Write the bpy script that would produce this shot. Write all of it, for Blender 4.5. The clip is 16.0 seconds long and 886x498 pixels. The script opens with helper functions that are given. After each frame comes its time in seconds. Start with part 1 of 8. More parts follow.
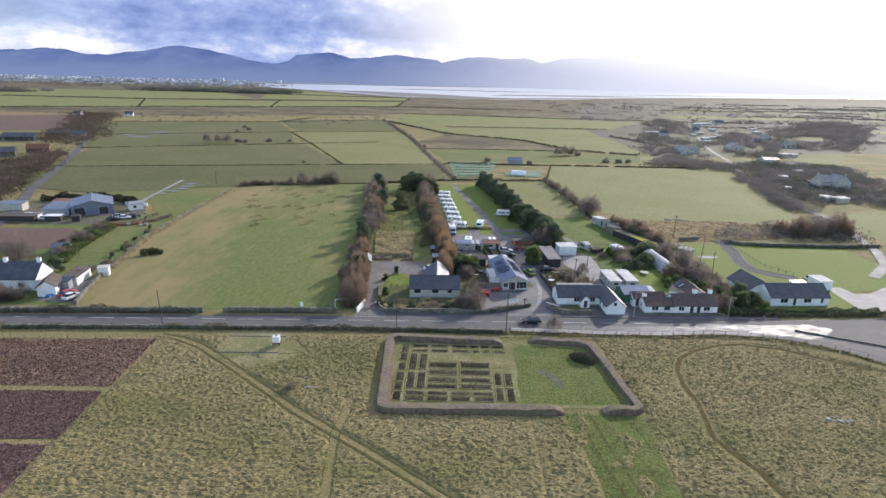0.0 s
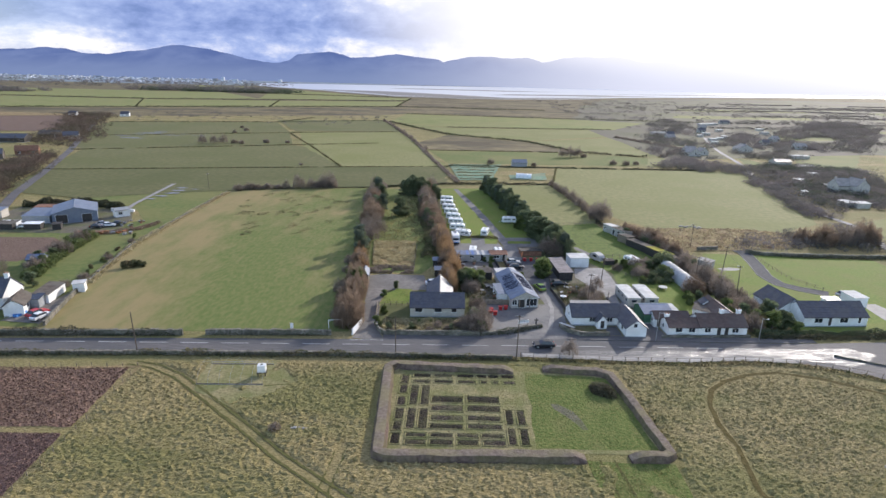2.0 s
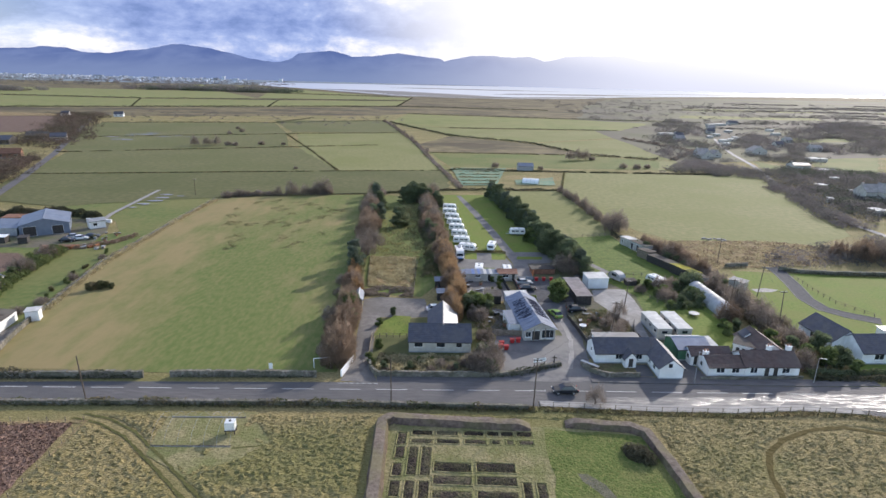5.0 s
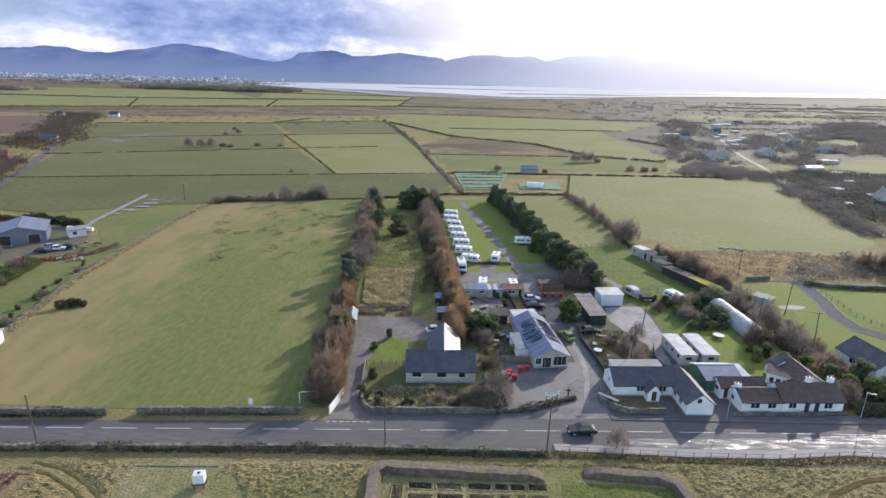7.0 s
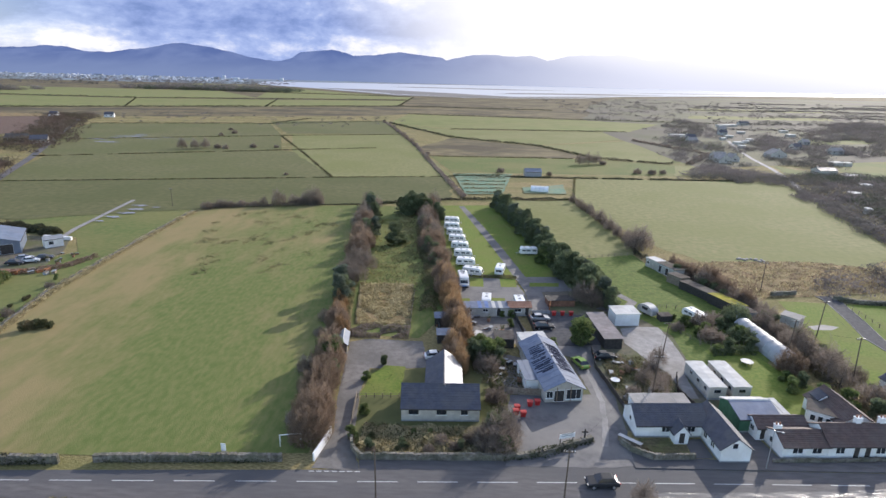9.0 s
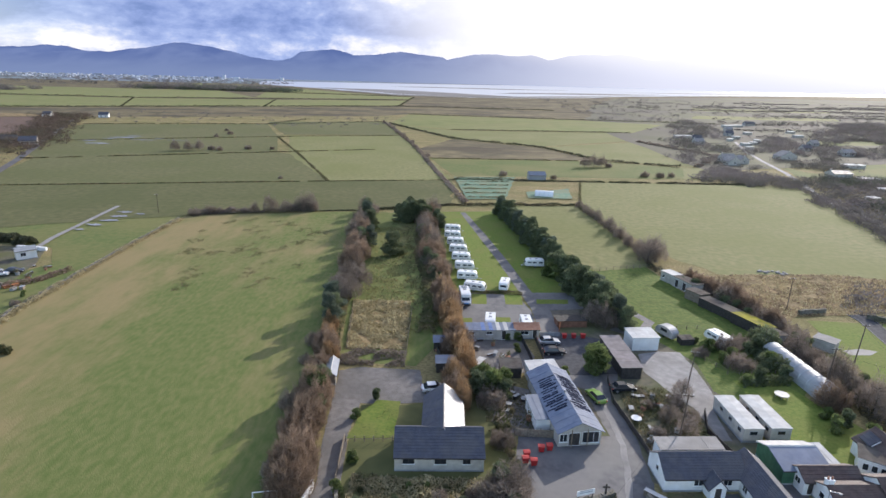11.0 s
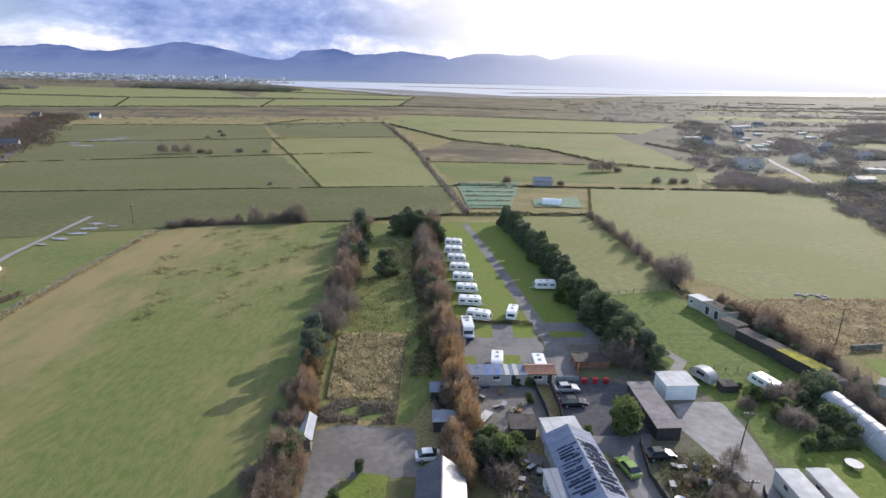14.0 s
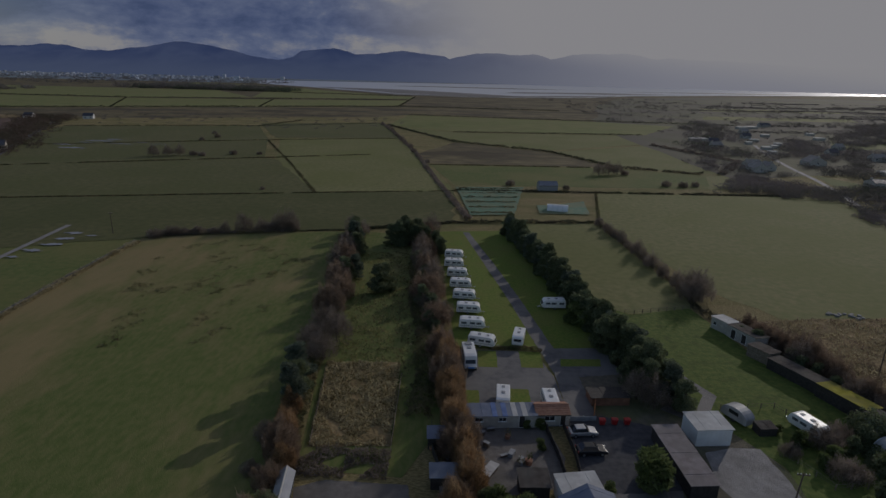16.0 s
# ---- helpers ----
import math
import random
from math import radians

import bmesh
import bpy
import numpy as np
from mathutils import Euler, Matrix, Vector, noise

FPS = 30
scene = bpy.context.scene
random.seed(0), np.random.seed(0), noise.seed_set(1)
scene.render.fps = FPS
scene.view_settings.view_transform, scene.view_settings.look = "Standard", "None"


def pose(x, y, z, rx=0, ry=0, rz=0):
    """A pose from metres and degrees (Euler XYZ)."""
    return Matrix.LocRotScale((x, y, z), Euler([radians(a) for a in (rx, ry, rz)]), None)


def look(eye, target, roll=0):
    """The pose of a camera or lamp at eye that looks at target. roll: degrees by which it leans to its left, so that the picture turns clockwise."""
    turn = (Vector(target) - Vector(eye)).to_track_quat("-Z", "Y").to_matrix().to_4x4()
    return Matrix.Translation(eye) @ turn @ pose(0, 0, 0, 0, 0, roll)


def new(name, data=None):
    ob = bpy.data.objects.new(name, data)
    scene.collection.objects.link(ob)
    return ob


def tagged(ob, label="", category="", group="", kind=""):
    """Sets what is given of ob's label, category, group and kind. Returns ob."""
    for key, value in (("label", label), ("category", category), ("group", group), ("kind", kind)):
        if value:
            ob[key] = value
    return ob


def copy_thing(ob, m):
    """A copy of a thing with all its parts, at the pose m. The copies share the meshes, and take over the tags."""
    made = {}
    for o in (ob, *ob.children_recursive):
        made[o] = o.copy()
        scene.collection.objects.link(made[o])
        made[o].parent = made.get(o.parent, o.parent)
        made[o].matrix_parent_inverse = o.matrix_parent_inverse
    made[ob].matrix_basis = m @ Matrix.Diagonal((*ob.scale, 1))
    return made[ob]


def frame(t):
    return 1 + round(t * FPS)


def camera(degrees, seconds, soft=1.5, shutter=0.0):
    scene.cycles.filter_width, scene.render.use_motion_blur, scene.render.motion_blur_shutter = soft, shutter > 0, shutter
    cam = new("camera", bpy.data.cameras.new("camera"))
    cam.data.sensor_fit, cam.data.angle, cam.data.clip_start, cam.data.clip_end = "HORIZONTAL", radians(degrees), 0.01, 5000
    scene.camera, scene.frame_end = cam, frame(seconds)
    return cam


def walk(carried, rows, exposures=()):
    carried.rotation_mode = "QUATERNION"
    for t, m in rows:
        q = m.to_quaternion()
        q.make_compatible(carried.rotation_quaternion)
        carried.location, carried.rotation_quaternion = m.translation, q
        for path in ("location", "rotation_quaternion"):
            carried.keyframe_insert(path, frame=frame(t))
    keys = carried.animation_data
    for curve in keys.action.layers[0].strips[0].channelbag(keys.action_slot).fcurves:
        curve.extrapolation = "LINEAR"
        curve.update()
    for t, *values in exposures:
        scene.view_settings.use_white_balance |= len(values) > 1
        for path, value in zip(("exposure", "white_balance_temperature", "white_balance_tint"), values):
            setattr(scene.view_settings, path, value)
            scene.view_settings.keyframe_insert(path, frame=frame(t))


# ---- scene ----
cam = camera(76.2, 16.0)
TRACK = [
    (0, 0.993, -0.197, 49.900, 0.907, -16.806, 1.524),
    (1, 0.538, 5.576, 49.917, 0.956, -16.833, 1.526),
    (2, 0.146, 11.278, 49.932, 1.004, -16.860, 1.528),
    (3, -0.190, 16.926, 49.947, 1.052, -16.886, 1.530),
    (4, -0.473, 22.537, 49.961, 1.098, -16.911, 1.532),
    (5.25, -0.762, 29.523, 49.977, 1.155, -16.941, 1.534),
    (6.5, -0.988, 36.504, 49.991, 1.211, -16.970, 1.537),
    (7.5, -1.130, 42.103, 50.001, 1.254, -16.992, 1.539),
    (8.5, -1.243, 47.726, 50.011, 1.297, -17.013, 1.541),
    (9.5, -1.335, 53.384, 50.020, 1.339, -17.033, 1.543),
    (10.5, -1.409, 59.088, 50.027, 1.380, -17.052, 1.545),
    (11.5, -1.473, 64.845, 50.034, 1.421, -17.070, 1.547),
    (12.5, -1.533, 70.663, 50.039, 1.460, -17.088, 1.549),
    (13.5, -1.594, 76.549, 50.044, 1.499, -17.104, 1.551),
    (14.5, -1.664, 82.506, 50.048, 1.537, -17.120, 1.553),
    (15.25, -1.725, 87.024, 50.050, 1.564, -17.131, 1.554),
    (16, -1.798, 91.587, 50.052, 1.592, -17.142, 1.556),
]

def aim(x, y, z, yaw, pitch, roll):
    a, b = radians(yaw), radians(pitch)
    return look((x, y, z), (x - math.sin(a) * math.cos(b), y + math.cos(a) * math.cos(b), z + math.sin(b)), roll)


walk(cam, [(t, aim(*row)) for t, *row in TRACK], [(0, 0.03, 6380, 14), (14.6, 0.03, 6380, 14), (15.0, -0.58, 6380, 14), (15.5, -1.27, 6380, 14), (16.0, -2.25, 6380, 14)])

# ---- light ----
SUN_AZ = 37.0  # degrees to the right of straight ahead
SUN_EL = 21.5
to_sun = Vector((math.sin(radians(SUN_AZ)) * math.cos(radians(SUN_EL)), math.cos(radians(SUN_AZ)) * math.cos(radians(SUN_EL)), math.sin(radians(SUN_EL))))
sun = new("sun", bpy.data.lights.new("sun", "SUN"))
sun.data.energy, sun.data.angle, sun.data.color = 5.0, radians(0.6), (1.0, 0.94, 0.84)
sun.matrix_world = look(to_sun * 400, (0, 0, 0))


def sky_world():
    """Broken winter cloud over a clear blue sky, thin and bright round the sun."""
    w = bpy.data.worlds.new("sky")
    scene.world = w
    w.use_nodes = True
    nt = w.node_tree
    nt.nodes.clear()
    N = lambda kind, **kw: _node(nt, kind, **kw)
    L = nt.links.new
    co = N("ShaderNodeTexCoord")
    sep = N("ShaderNodeSeparateXYZ")
    L(co.outputs["Generated"], sep.inputs[0])
    # low over the horizon the clouds lie in long flat layers
    flat = N("ShaderNodeMapping")
    flat.inputs["Scale"].default_value = (7.6, 1.0, 15.0)
    flat.inputs["Location"].default_value = (6.3, 1.7, 2.9)
    L(co.outputs["Generated"], flat.inputs["Vector"])
    big = N("ShaderNodeTexNoise")
    big.inputs["Scale"].default_value, big.inputs["Detail"].default_value, big.inputs["Roughness"].default_value = 1.35, 11, 0.63
    big.inputs["Distortion"].default_value = 0.12
    L(flat.outputs[0], big.inputs["Vector"])
    layer = N("ShaderNodeValToRGB")
    layer.color_ramp.interpolation = "EASE"
    le = layer.color_ramp.elements
    le[0].position, le[0].color = 0.0, (0.60, 0.60, 0.60, 1)
    le[1].position, le[1].color = 1.0, (0.52, 0.52, 0.52, 1)
    for p, v in ((0.16, 0.63), (0.225, 0.55), (0.285, 0.42), (0.36, 0.42), (0.44, 0.49), (0.55, 0.53)):
        le.new(p).color = (v, v, v, 1)
    zs = N("ShaderNodeMath", operation="MULTIPLY")
    L(sep.outputs["Z"], zs.inputs[0])
    zs.inputs[1].default_value = 4.4
    L(zs.outputs[0], layer.inputs[0])
    both = N("ShaderNodeMath", operation="ADD")
    L(big.outputs["Fac"], both.inputs[0])
    L(layer.outputs[0], both.inputs[1])
    half = N("ShaderNodeMath", operation="MULTIPLY")
    L(both.outputs[0], half.inputs[0])
    half.inputs[1].default_value = 0.5
    ramp = N("ShaderNodeValToRGB")
    e = ramp.color_ramp.elements
    e[0].position, e[0].color = 0.435, (0.200, 0.293, 0.575, 1)
    e[1].position, e[1].color = 0.605, (0.96, 0.97, 1.0, 1)
    for p, c in ((0.475, (0.280, 0.382, 0.70, 1)), (0.525, (0.405, 0.515, 0.825, 1)), (0.565, (0.66, 0.73, 0.93, 1))):
        q = ramp.color_ramp.elements.new(p)
        q.color = c
    L(half.outputs[0], ramp.inputs[0])
    # brightness round the sun
    dot = N("ShaderNodeVectorMath", operation="DOT_PRODUCT")
    L(co.outputs["Generated"], dot.inputs[0])
    dot.inputs[1].default_value = to_sun
    glow = N("ShaderNodeMapRange")
    glow.interpolation_type = "SMOOTHSTEP"
    L(dot.outputs["Value"], glow.inputs["Value"])
    for k, v in (("From Min", 0.61), ("From Max", 0.82), ("To Min", 0.0), ("To Max", 1.0)):
        glow.inputs[k].default_value = v
    lit = N("ShaderNodeMix", data_type="RGBA")
    L(glow.outputs["Result"], lit.inputs["Factor"])
    L(ramp.outputs[0], lit.inputs["A"])
    lit.inputs["B"].default_value = (1.06, 1.06, 1.08, 1)
    # away from the sun the clear sky takes over
    clear = N("ShaderNodeTexSky")
    clear.sky_type, clear.sun_disc = "NISHITA", False
    clear.sun_elevation, clear.sun_rotation = radians(SUN_EL), radians(SUN_AZ)
    dim = N("ShaderNodeMix", data_type="RGBA", blend_type="MULTIPLY")
    dim.inputs["Factor"].default_value = 1
    L(clear.outputs[0], dim.inputs["A"])
    dim.inputs["B"].default_value = (0.37, 0.37, 0.36, 1)
    away = N("ShaderNodeMapRange")
    away.interpolation_type = "SMOOTHSTEP"
    L(dot.outputs["Value"], away.inputs["Value"])
    for k, v in (("From Min", -0.2), ("From Max", 0.45), ("To Min", 0.15), ("To Max", 1.0)):
        away.inputs[k].default_value = v
    mix = N("ShaderNodeMix", data_type="RGBA")
    L(away.outputs["Result"], mix.inputs["Factor"])
    L(dim.outputs["Result"], mix.inputs["A"])
    L(lit.outputs["Result"], mix.inputs["B"])
    bg = N("ShaderNodeBackground")
    L(mix.outputs["Result"], bg.inputs["Color"])
    bg.inputs["Strength"].default_value = 1.0
    out = N("ShaderNodeOutputWorld")
    L(bg.outputs[0], out.inputs[0])


def _node(nt, kind, **kw):
    n = nt.nodes.new(kind)
    for k, v in kw.items():
        if k == "operation":
            n.operation = v
        elif k == "data_type":
            n.data_type = v
        elif k == "blend_type":
            n.blend_type = v
    if kind == "ShaderNodeMix":
        return _Mix(n)
    return n


class _Mix:
    """A colour mix with its sockets by plain name."""

    def __init__(self, n):
        self.n = n
        self.inputs = {"Factor": n.inputs[0], "A": n.inputs[6], "B": n.inputs[7]}
        self.outputs = {"Result": n.outputs[2]}


sky_world()

# ---- materials ----
MATS = {}


def surf(name, c1, c2, scale=1.0, rough=0.85, bump=0.0, bscale=None, c3=None, scale3=0.05, amount3=0.7, metal=0.0, vary=0.0, island=0.0, detail=5, stretch=(1, 1, 1), shift=(0, 0, 0), local=False, spec=0.5, low=0.35, high=0.65, low3=0.42, high3=0.6, leafy=0.0):
    """Two colours in a grain, a third in larger patches, bump, and a random tone for each object or island."""
    m = bpy.data.materials.new(name)
    m.use_nodes = True
    nt = m.node_tree
    L = nt.links.new
    b = nt.nodes["Principled BSDF"]
    if local:
        src = nt.nodes.new("ShaderNodeTexCoord").outputs["Object"]
    else:
        src = nt.nodes.new("ShaderNodeNewGeometry").outputs["Position"]
    mp = nt.nodes.new("ShaderNodeMapping")
    mp.inputs["Scale"].default_value = stretch
    mp.inputs["Location"].default_value = shift
    L(src, mp.inputs["Vector"])

    def noise_fac(s, d, lo, hi):
        n = nt.nodes.new("ShaderNodeTexNoise")
        n.inputs["Scale"].default_value, n.inputs["Detail"].default_value = s, d
        L(mp.outputs[0], n.inputs["Vector"])
        r = nt.nodes.new("ShaderNodeMapRange")
        L(n.outputs["Fac"], r.inputs["Value"])
        r.inputs["From Min"].default_value, r.inputs["From Max"].default_value = lo, hi
        return r.outputs["Result"], n.outputs["Fac"]

    fac, raw = noise_fac(scale, detail, low, high)
    mx = _Mix(nt.nodes.new("ShaderNodeMix"))
    mx.n.data_type = "RGBA"
    L(fac, mx.n.inputs[0])
    mx.n.inputs[6].default_value, mx.n.inputs[7].default_value = (*c1, 1), (*c2, 1)
    col = mx.n.outputs[2]
    if c3:
        f3, _ = noise_fac(scale3, 6, low3, high3)
        am = nt.nodes.new("ShaderNodeMath")
        am.operation = "MULTIPLY"
        L(f3, am.inputs[0])
        am.inputs[1].default_value = amount3
        m3 = nt.nodes.new("ShaderNodeMix")
        m3.data_type = "RGBA"
        L(am.outputs[0], m3.inputs[0])
        L(col, m3.inputs[6])
        m3.inputs[7].default_value = (*c3, 1)
        col = m3.outputs[2]
    for amt, kind in ((vary, "ShaderNodeObjectInfo"), (island, "ShaderNodeNewGeometry")):
        if amt:
            inf = nt.nodes.new(kind)
            rr = nt.nodes.new("ShaderNodeMapRange")
            L(inf.outputs["Random" if kind == "ShaderNodeObjectInfo" else "Random Per Island"], rr.inputs["Value"])
            rr.inputs["To Min"].default_value, rr.inputs["To Max"].default_value = 1 - amt, 1 + amt
            hs = nt.nodes.new("ShaderNodeHueSaturation")
            L(rr.outputs["Result"], hs.inputs["Value"])
            L(col, hs.inputs["Color"])
            col = hs.outputs["Color"]
    L(col, b.inputs["Base Color"])
    b.inputs["Roughness"].default_value, b.inputs["Metallic"].default_value = rough, metal
    b.inputs["Specular IOR Level"].default_value = spec
    if bump:
        n = nt.nodes.new("ShaderNodeTexNoise")
        n.inputs["Scale"].default_value, n.inputs["Detail"].default_value = bscale or scale, 4
        L(mp.outputs[0], n.inputs["Vector"])
        bp = nt.nodes.new("ShaderNodeBump")
        bp.inputs["Strength"].default_value, bp.inputs["Distance"].default_value = min(1, bump), 0.25 * max(1, bump)
        L(n.outputs["Fac"], bp.inputs["Height"])
        L(bp.outputs[0], b.inputs["Normal"])
    if leafy:
        tl = nt.nodes.new("ShaderNodeBsdfTranslucent")
        L(col, tl.inputs["Color"])
        ms = nt.nodes.new("ShaderNodeMixShader")
        ms.inputs[0].default_value = leafy
        L(b.outputs[0], ms.inputs[1])
        L(tl.outputs[0], ms.inputs[2])
        L(ms.outputs[0], nt.nodes["Material Output"].inputs[0])
    MATS[name] = m
    return m


GRASS = dict(rough=0.9, spec=0.15)
m_rough = surf("rough grass", (0.162, 0.134, 0.054), (0.375, 0.298, 0.148), 3.0, bump=1.0, bscale=5, c3=(0.150, 0.156, 0.050), scale3=0.05, amount3=0.55, stretch=(0.55, 1.5, 1), **GRASS)


def grazed():
    """Grazed pasture: straw-coloured along the west side and the far end, greener towards the road."""
    m = surf("grazed pasture", (0.112, 0.146, 0.040), (0.168, 0.176, 0.062), 0.9, bump=0.25, bscale=6, detail=10, shift=(37, 11, 0), stretch=(1.2, 0.5, 1), **GRASS)
    nt = m.node_tree
    L = nt.links.new
    b = nt.nodes["Principled BSDF"]
    base = b.inputs["Base Color"].links[0].from_socket
    g = nt.nodes.new("ShaderNodeNewGeometry")
    sp = nt.nodes.new("ShaderNodeSeparateXYZ")
    L(g.outputs["Position"], sp.inputs[0])
    total = None
    for axis, lo, hi, amt in (("X", -46, -96, 0.50), ("Y", 190, 255, 0.06)):
        r = nt.nodes.new("ShaderNodeMapRange")
        L(sp.outputs[axis], r.inputs["Value"])
        for k, v in (("From Min", lo), ("From Max", hi), ("To Min", 0), ("To Max", amt)):
            r.inputs[k].default_value = v
        if total is None:
            total = r.outputs["Result"]
        else:
            ad = nt.nodes.new("ShaderNodeMath")
            L(total, ad.inputs[0])
            L(r.outputs["Result"], ad.inputs[1])
            total = ad.outputs[0]
    for sc, amt, st in ((0.030, 1.5, (1.2, 0.55, 1)), (0.20, 0.60, (1.5, 0.45, 1))):
        mp = nt.nodes.new("ShaderNodeMapping")
        mp.inputs["Scale"].default_value = st
        L(g.outputs["Position"], mp.inputs["Vector"])
        n = nt.nodes.new("ShaderNodeTexNoise")
        n.inputs["Scale"].default_value, n.inputs["Detail"].default_value = sc, 7
        L(mp.outputs[0], n.inputs["Vector"])
        mu = nt.nodes.new("ShaderNodeMath")
        mu.operation = "MULTIPLY_ADD"
        L(n.outputs["Fac"], mu.inputs[0])
        mu.inputs[1].default_value = amt
        L(total, mu.inputs[2])
        total = mu.outputs[0]
    f = nt.nodes.new("ShaderNodeMapRange")
    f.interpolation_type = "SMOOTHSTEP"
    L(total, f.inputs["Value"])
    for k, v in (("From Min", 1.06), ("From Max", 1.58), ("To Min", 0), ("To Max", 0.8)):
        f.inputs[k].default_value = v
    mx = nt.nodes.new("ShaderNodeMix")
    mx.data_type = "RGBA"
    L(f.outputs["Result"], mx.inputs[0])
    L(base, mx.inputs[6])
    mx.inputs[7].default_value = (0.300, 0.222, 0.112, 1)
    L(mx.outputs[2], b.inputs["Base Color"])
    return m


m_pasture = grazed()
m_green = surf("green pasture", (0.105, 0.140, 0.042), (0.155, 0.170, 0.058), 0.6, detail=9, bump=0.12, bscale=2.5, c3=(0.214, 0.185, 0.075), scale3=0.03, amount3=0.5, **GRASS)
m_paddock = surf("tufted paddock grass", (0.088, 0.132, 0.030), (0.150, 0.180, 0.046), 1.1, detail=9, bump=0.4, bscale=2, c3=(0.070, 0.092, 0.026), scale3=0.35, amount3=0.55, low3=0.52, high3=0.68, **GRASS)
m_lawn = surf("lawn", (0.115, 0.170, 0.030), (0.178, 0.214, 0.046), 1.6, detail=9, bump=0.25, bscale=4, c3=(0.185, 0.178, 0.055), scale3=0.13, amount3=0.45, **GRASS)
m_pale = surf("pale winter pasture", (0.175, 0.182, 0.072), (0.245, 0.225, 0.100), 0.5, detail=9, bump=0.12, bscale=1.2, c3=(0.171, 0.18, 0.06), scale3=0.022, amount3=0.6, **GRASS)
m_olive = surf("olive pasture", (0.118, 0.118, 0.050), (0.160, 0.152, 0.068), 0.4, detail=9, bump=0.12, bscale=1.2, c3=(0.108, 0.120, 0.042), scale3=0.02, amount3=0.5, **GRASS)
# darker copy of the olive grass; on the left field it paints cloud shade
m_dull = surf("dull wet pasture", (0.102, 0.104, 0.044), (0.142, 0.136, 0.058), 0.4, detail=9, c3=(0.088, 0.100, 0.036), scale3=0.03, amount3=0.5, **GRASS)
m_moor = surf("rushy marsh", (0.118, 0.098, 0.056), (0.225, 0.182, 0.095), 0.12, stretch=(0.6, 1, 1), bump=1, bscale=0.7, c3=(0.075, 0.062, 0.042), scale3=0.02, amount3=0.8, **GRASS)
m_far = surf("bright far meadow", (0.166, 0.185, 0.062), (0.214, 0.215, 0.080), 0.05, c3=(0.214, 0.20, 0.085), scale3=0.012, amount3=0.5, **GRASS)
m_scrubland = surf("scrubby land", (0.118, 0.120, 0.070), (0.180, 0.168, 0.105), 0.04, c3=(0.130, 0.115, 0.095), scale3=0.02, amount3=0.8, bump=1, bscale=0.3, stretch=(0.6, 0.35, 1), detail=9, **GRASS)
m_straw = surf("straw-coloured rough", (0.246, 0.175, 0.085), (0.353, 0.265, 0.14), 1.2, bump=1.5, bscale=1.8, c3=(0.150, 0.115, 0.055), scale3=0.18, amount3=0.7, **GRASS)
m_soil = surf("ploughed soil", (0.12, 0.078, 0.060), (0.21, 0.145, 0.112), 1.8, bump=1.8, bscale=2.2, rough=0.95, c3=(0.14, 0.095, 0.068), scale3=0.12, amount3=0.4, spec=0.2)
m_bed = surf("dug bed soil", (0.022, 0.018, 0.015), (0.066, 0.050, 0.038), 2.5, bump=1.6, bscale=3, rough=0.95, c3=(0.10, 0.095, 0.045), scale3=0.5, amount3=0.5, spec=0.2, vary=0.55)
m_bank = surf("earth bank", (0.092, 0.064, 0.052), (0.178, 0.130, 0.102), 1.4, bump=0.7, bscale=3, rough=0.95, c3=(0.13, 0.12, 0.055), scale3=0.25, amount3=0.55, spec=0.2)
m_asphalt = surf("worn asphalt", (0.106, 0.097, 0.094), (0.144, 0.133, 0.129), 1.5, rough=0.82, spec=0.35, bump=0.25, bscale=20, c3=(0.088, 0.087, 0.090), scale3=0.10, amount3=0.8, stretch=(0.25, 1.2, 1))
m_gravel = surf("gravel yard", (0.150, 0.135, 0.122), (0.215, 0.196, 0.178), 1.0, rough=0.85, bump=0.5, bscale=14, c3=(0.120, 0.110, 0.098), scale3=0.12, amount3=0.7)
m_concrete = surf("concrete", (0.24, 0.23, 0.215), (0.33, 0.315, 0.295), 0.8, rough=0.8, bump=0.2, bscale=10, c3=(0.22, 0.205, 0.19), scale3=0.2, amount3=0.6)
m_palegravel = surf("pale stony ground", (0.23, 0.22, 0.21), (0.32, 0.305, 0.29), 0.8, rough=0.8, bump=0.4, bscale=10, c3=(0.16, 0.15, 0.145), scale3=0.15, amount3=0.6)
m_dirt = surf("trodden dirt and weeds", (0.115, 0.105, 0.085), (0.175, 0.155, 0.115), 0.9, rough=0.95, spec=0.15, bump=0.6, bscale=4, c3=(0.11, 0.125, 0.05), scale3=0.12, amount3=0.7)
m_lane = surf("lane tarmac", (0.092, 0.090, 0.094), (0.140, 0.136, 0.136), 0.9, rough=0.75, bump=0.2, bscale=15, c3=(0.185, 0.176, 0.165), scale3=0.16, amount3=0.7, detail=8)
m_white_line = surf("road paint", (0.42, 0.42, 0.40), (0.62, 0.62, 0.60), 3, rough=0.7)
m_stone = surf("field stone", (0.125, 0.11, 0.088), (0.25, 0.225, 0.185), 2.2, rough=0.9, bump=1.2, bscale=3.0, c3=(0.08, 0.085, 0.05), scale3=0.6, amount3=0.6, island=0.2)
m_render = surf("white painted render", (0.80, 0.80, 0.79), (0.87, 0.87, 0.86), 0.9, rough=0.8, bump=0.15, bscale=9, c3=(0.60, 0.59, 0.55), scale3=0.4, amount3=0.5, local=True)
m_cream = surf("cream pebbledash", (0.43, 0.40, 0.35), (0.56, 0.53, 0.47), 1.2, rough=0.9, bump=0.3, bscale=14, c3=(0.36, 0.33, 0.29), scale3=0.5, amount3=0.5, local=True)
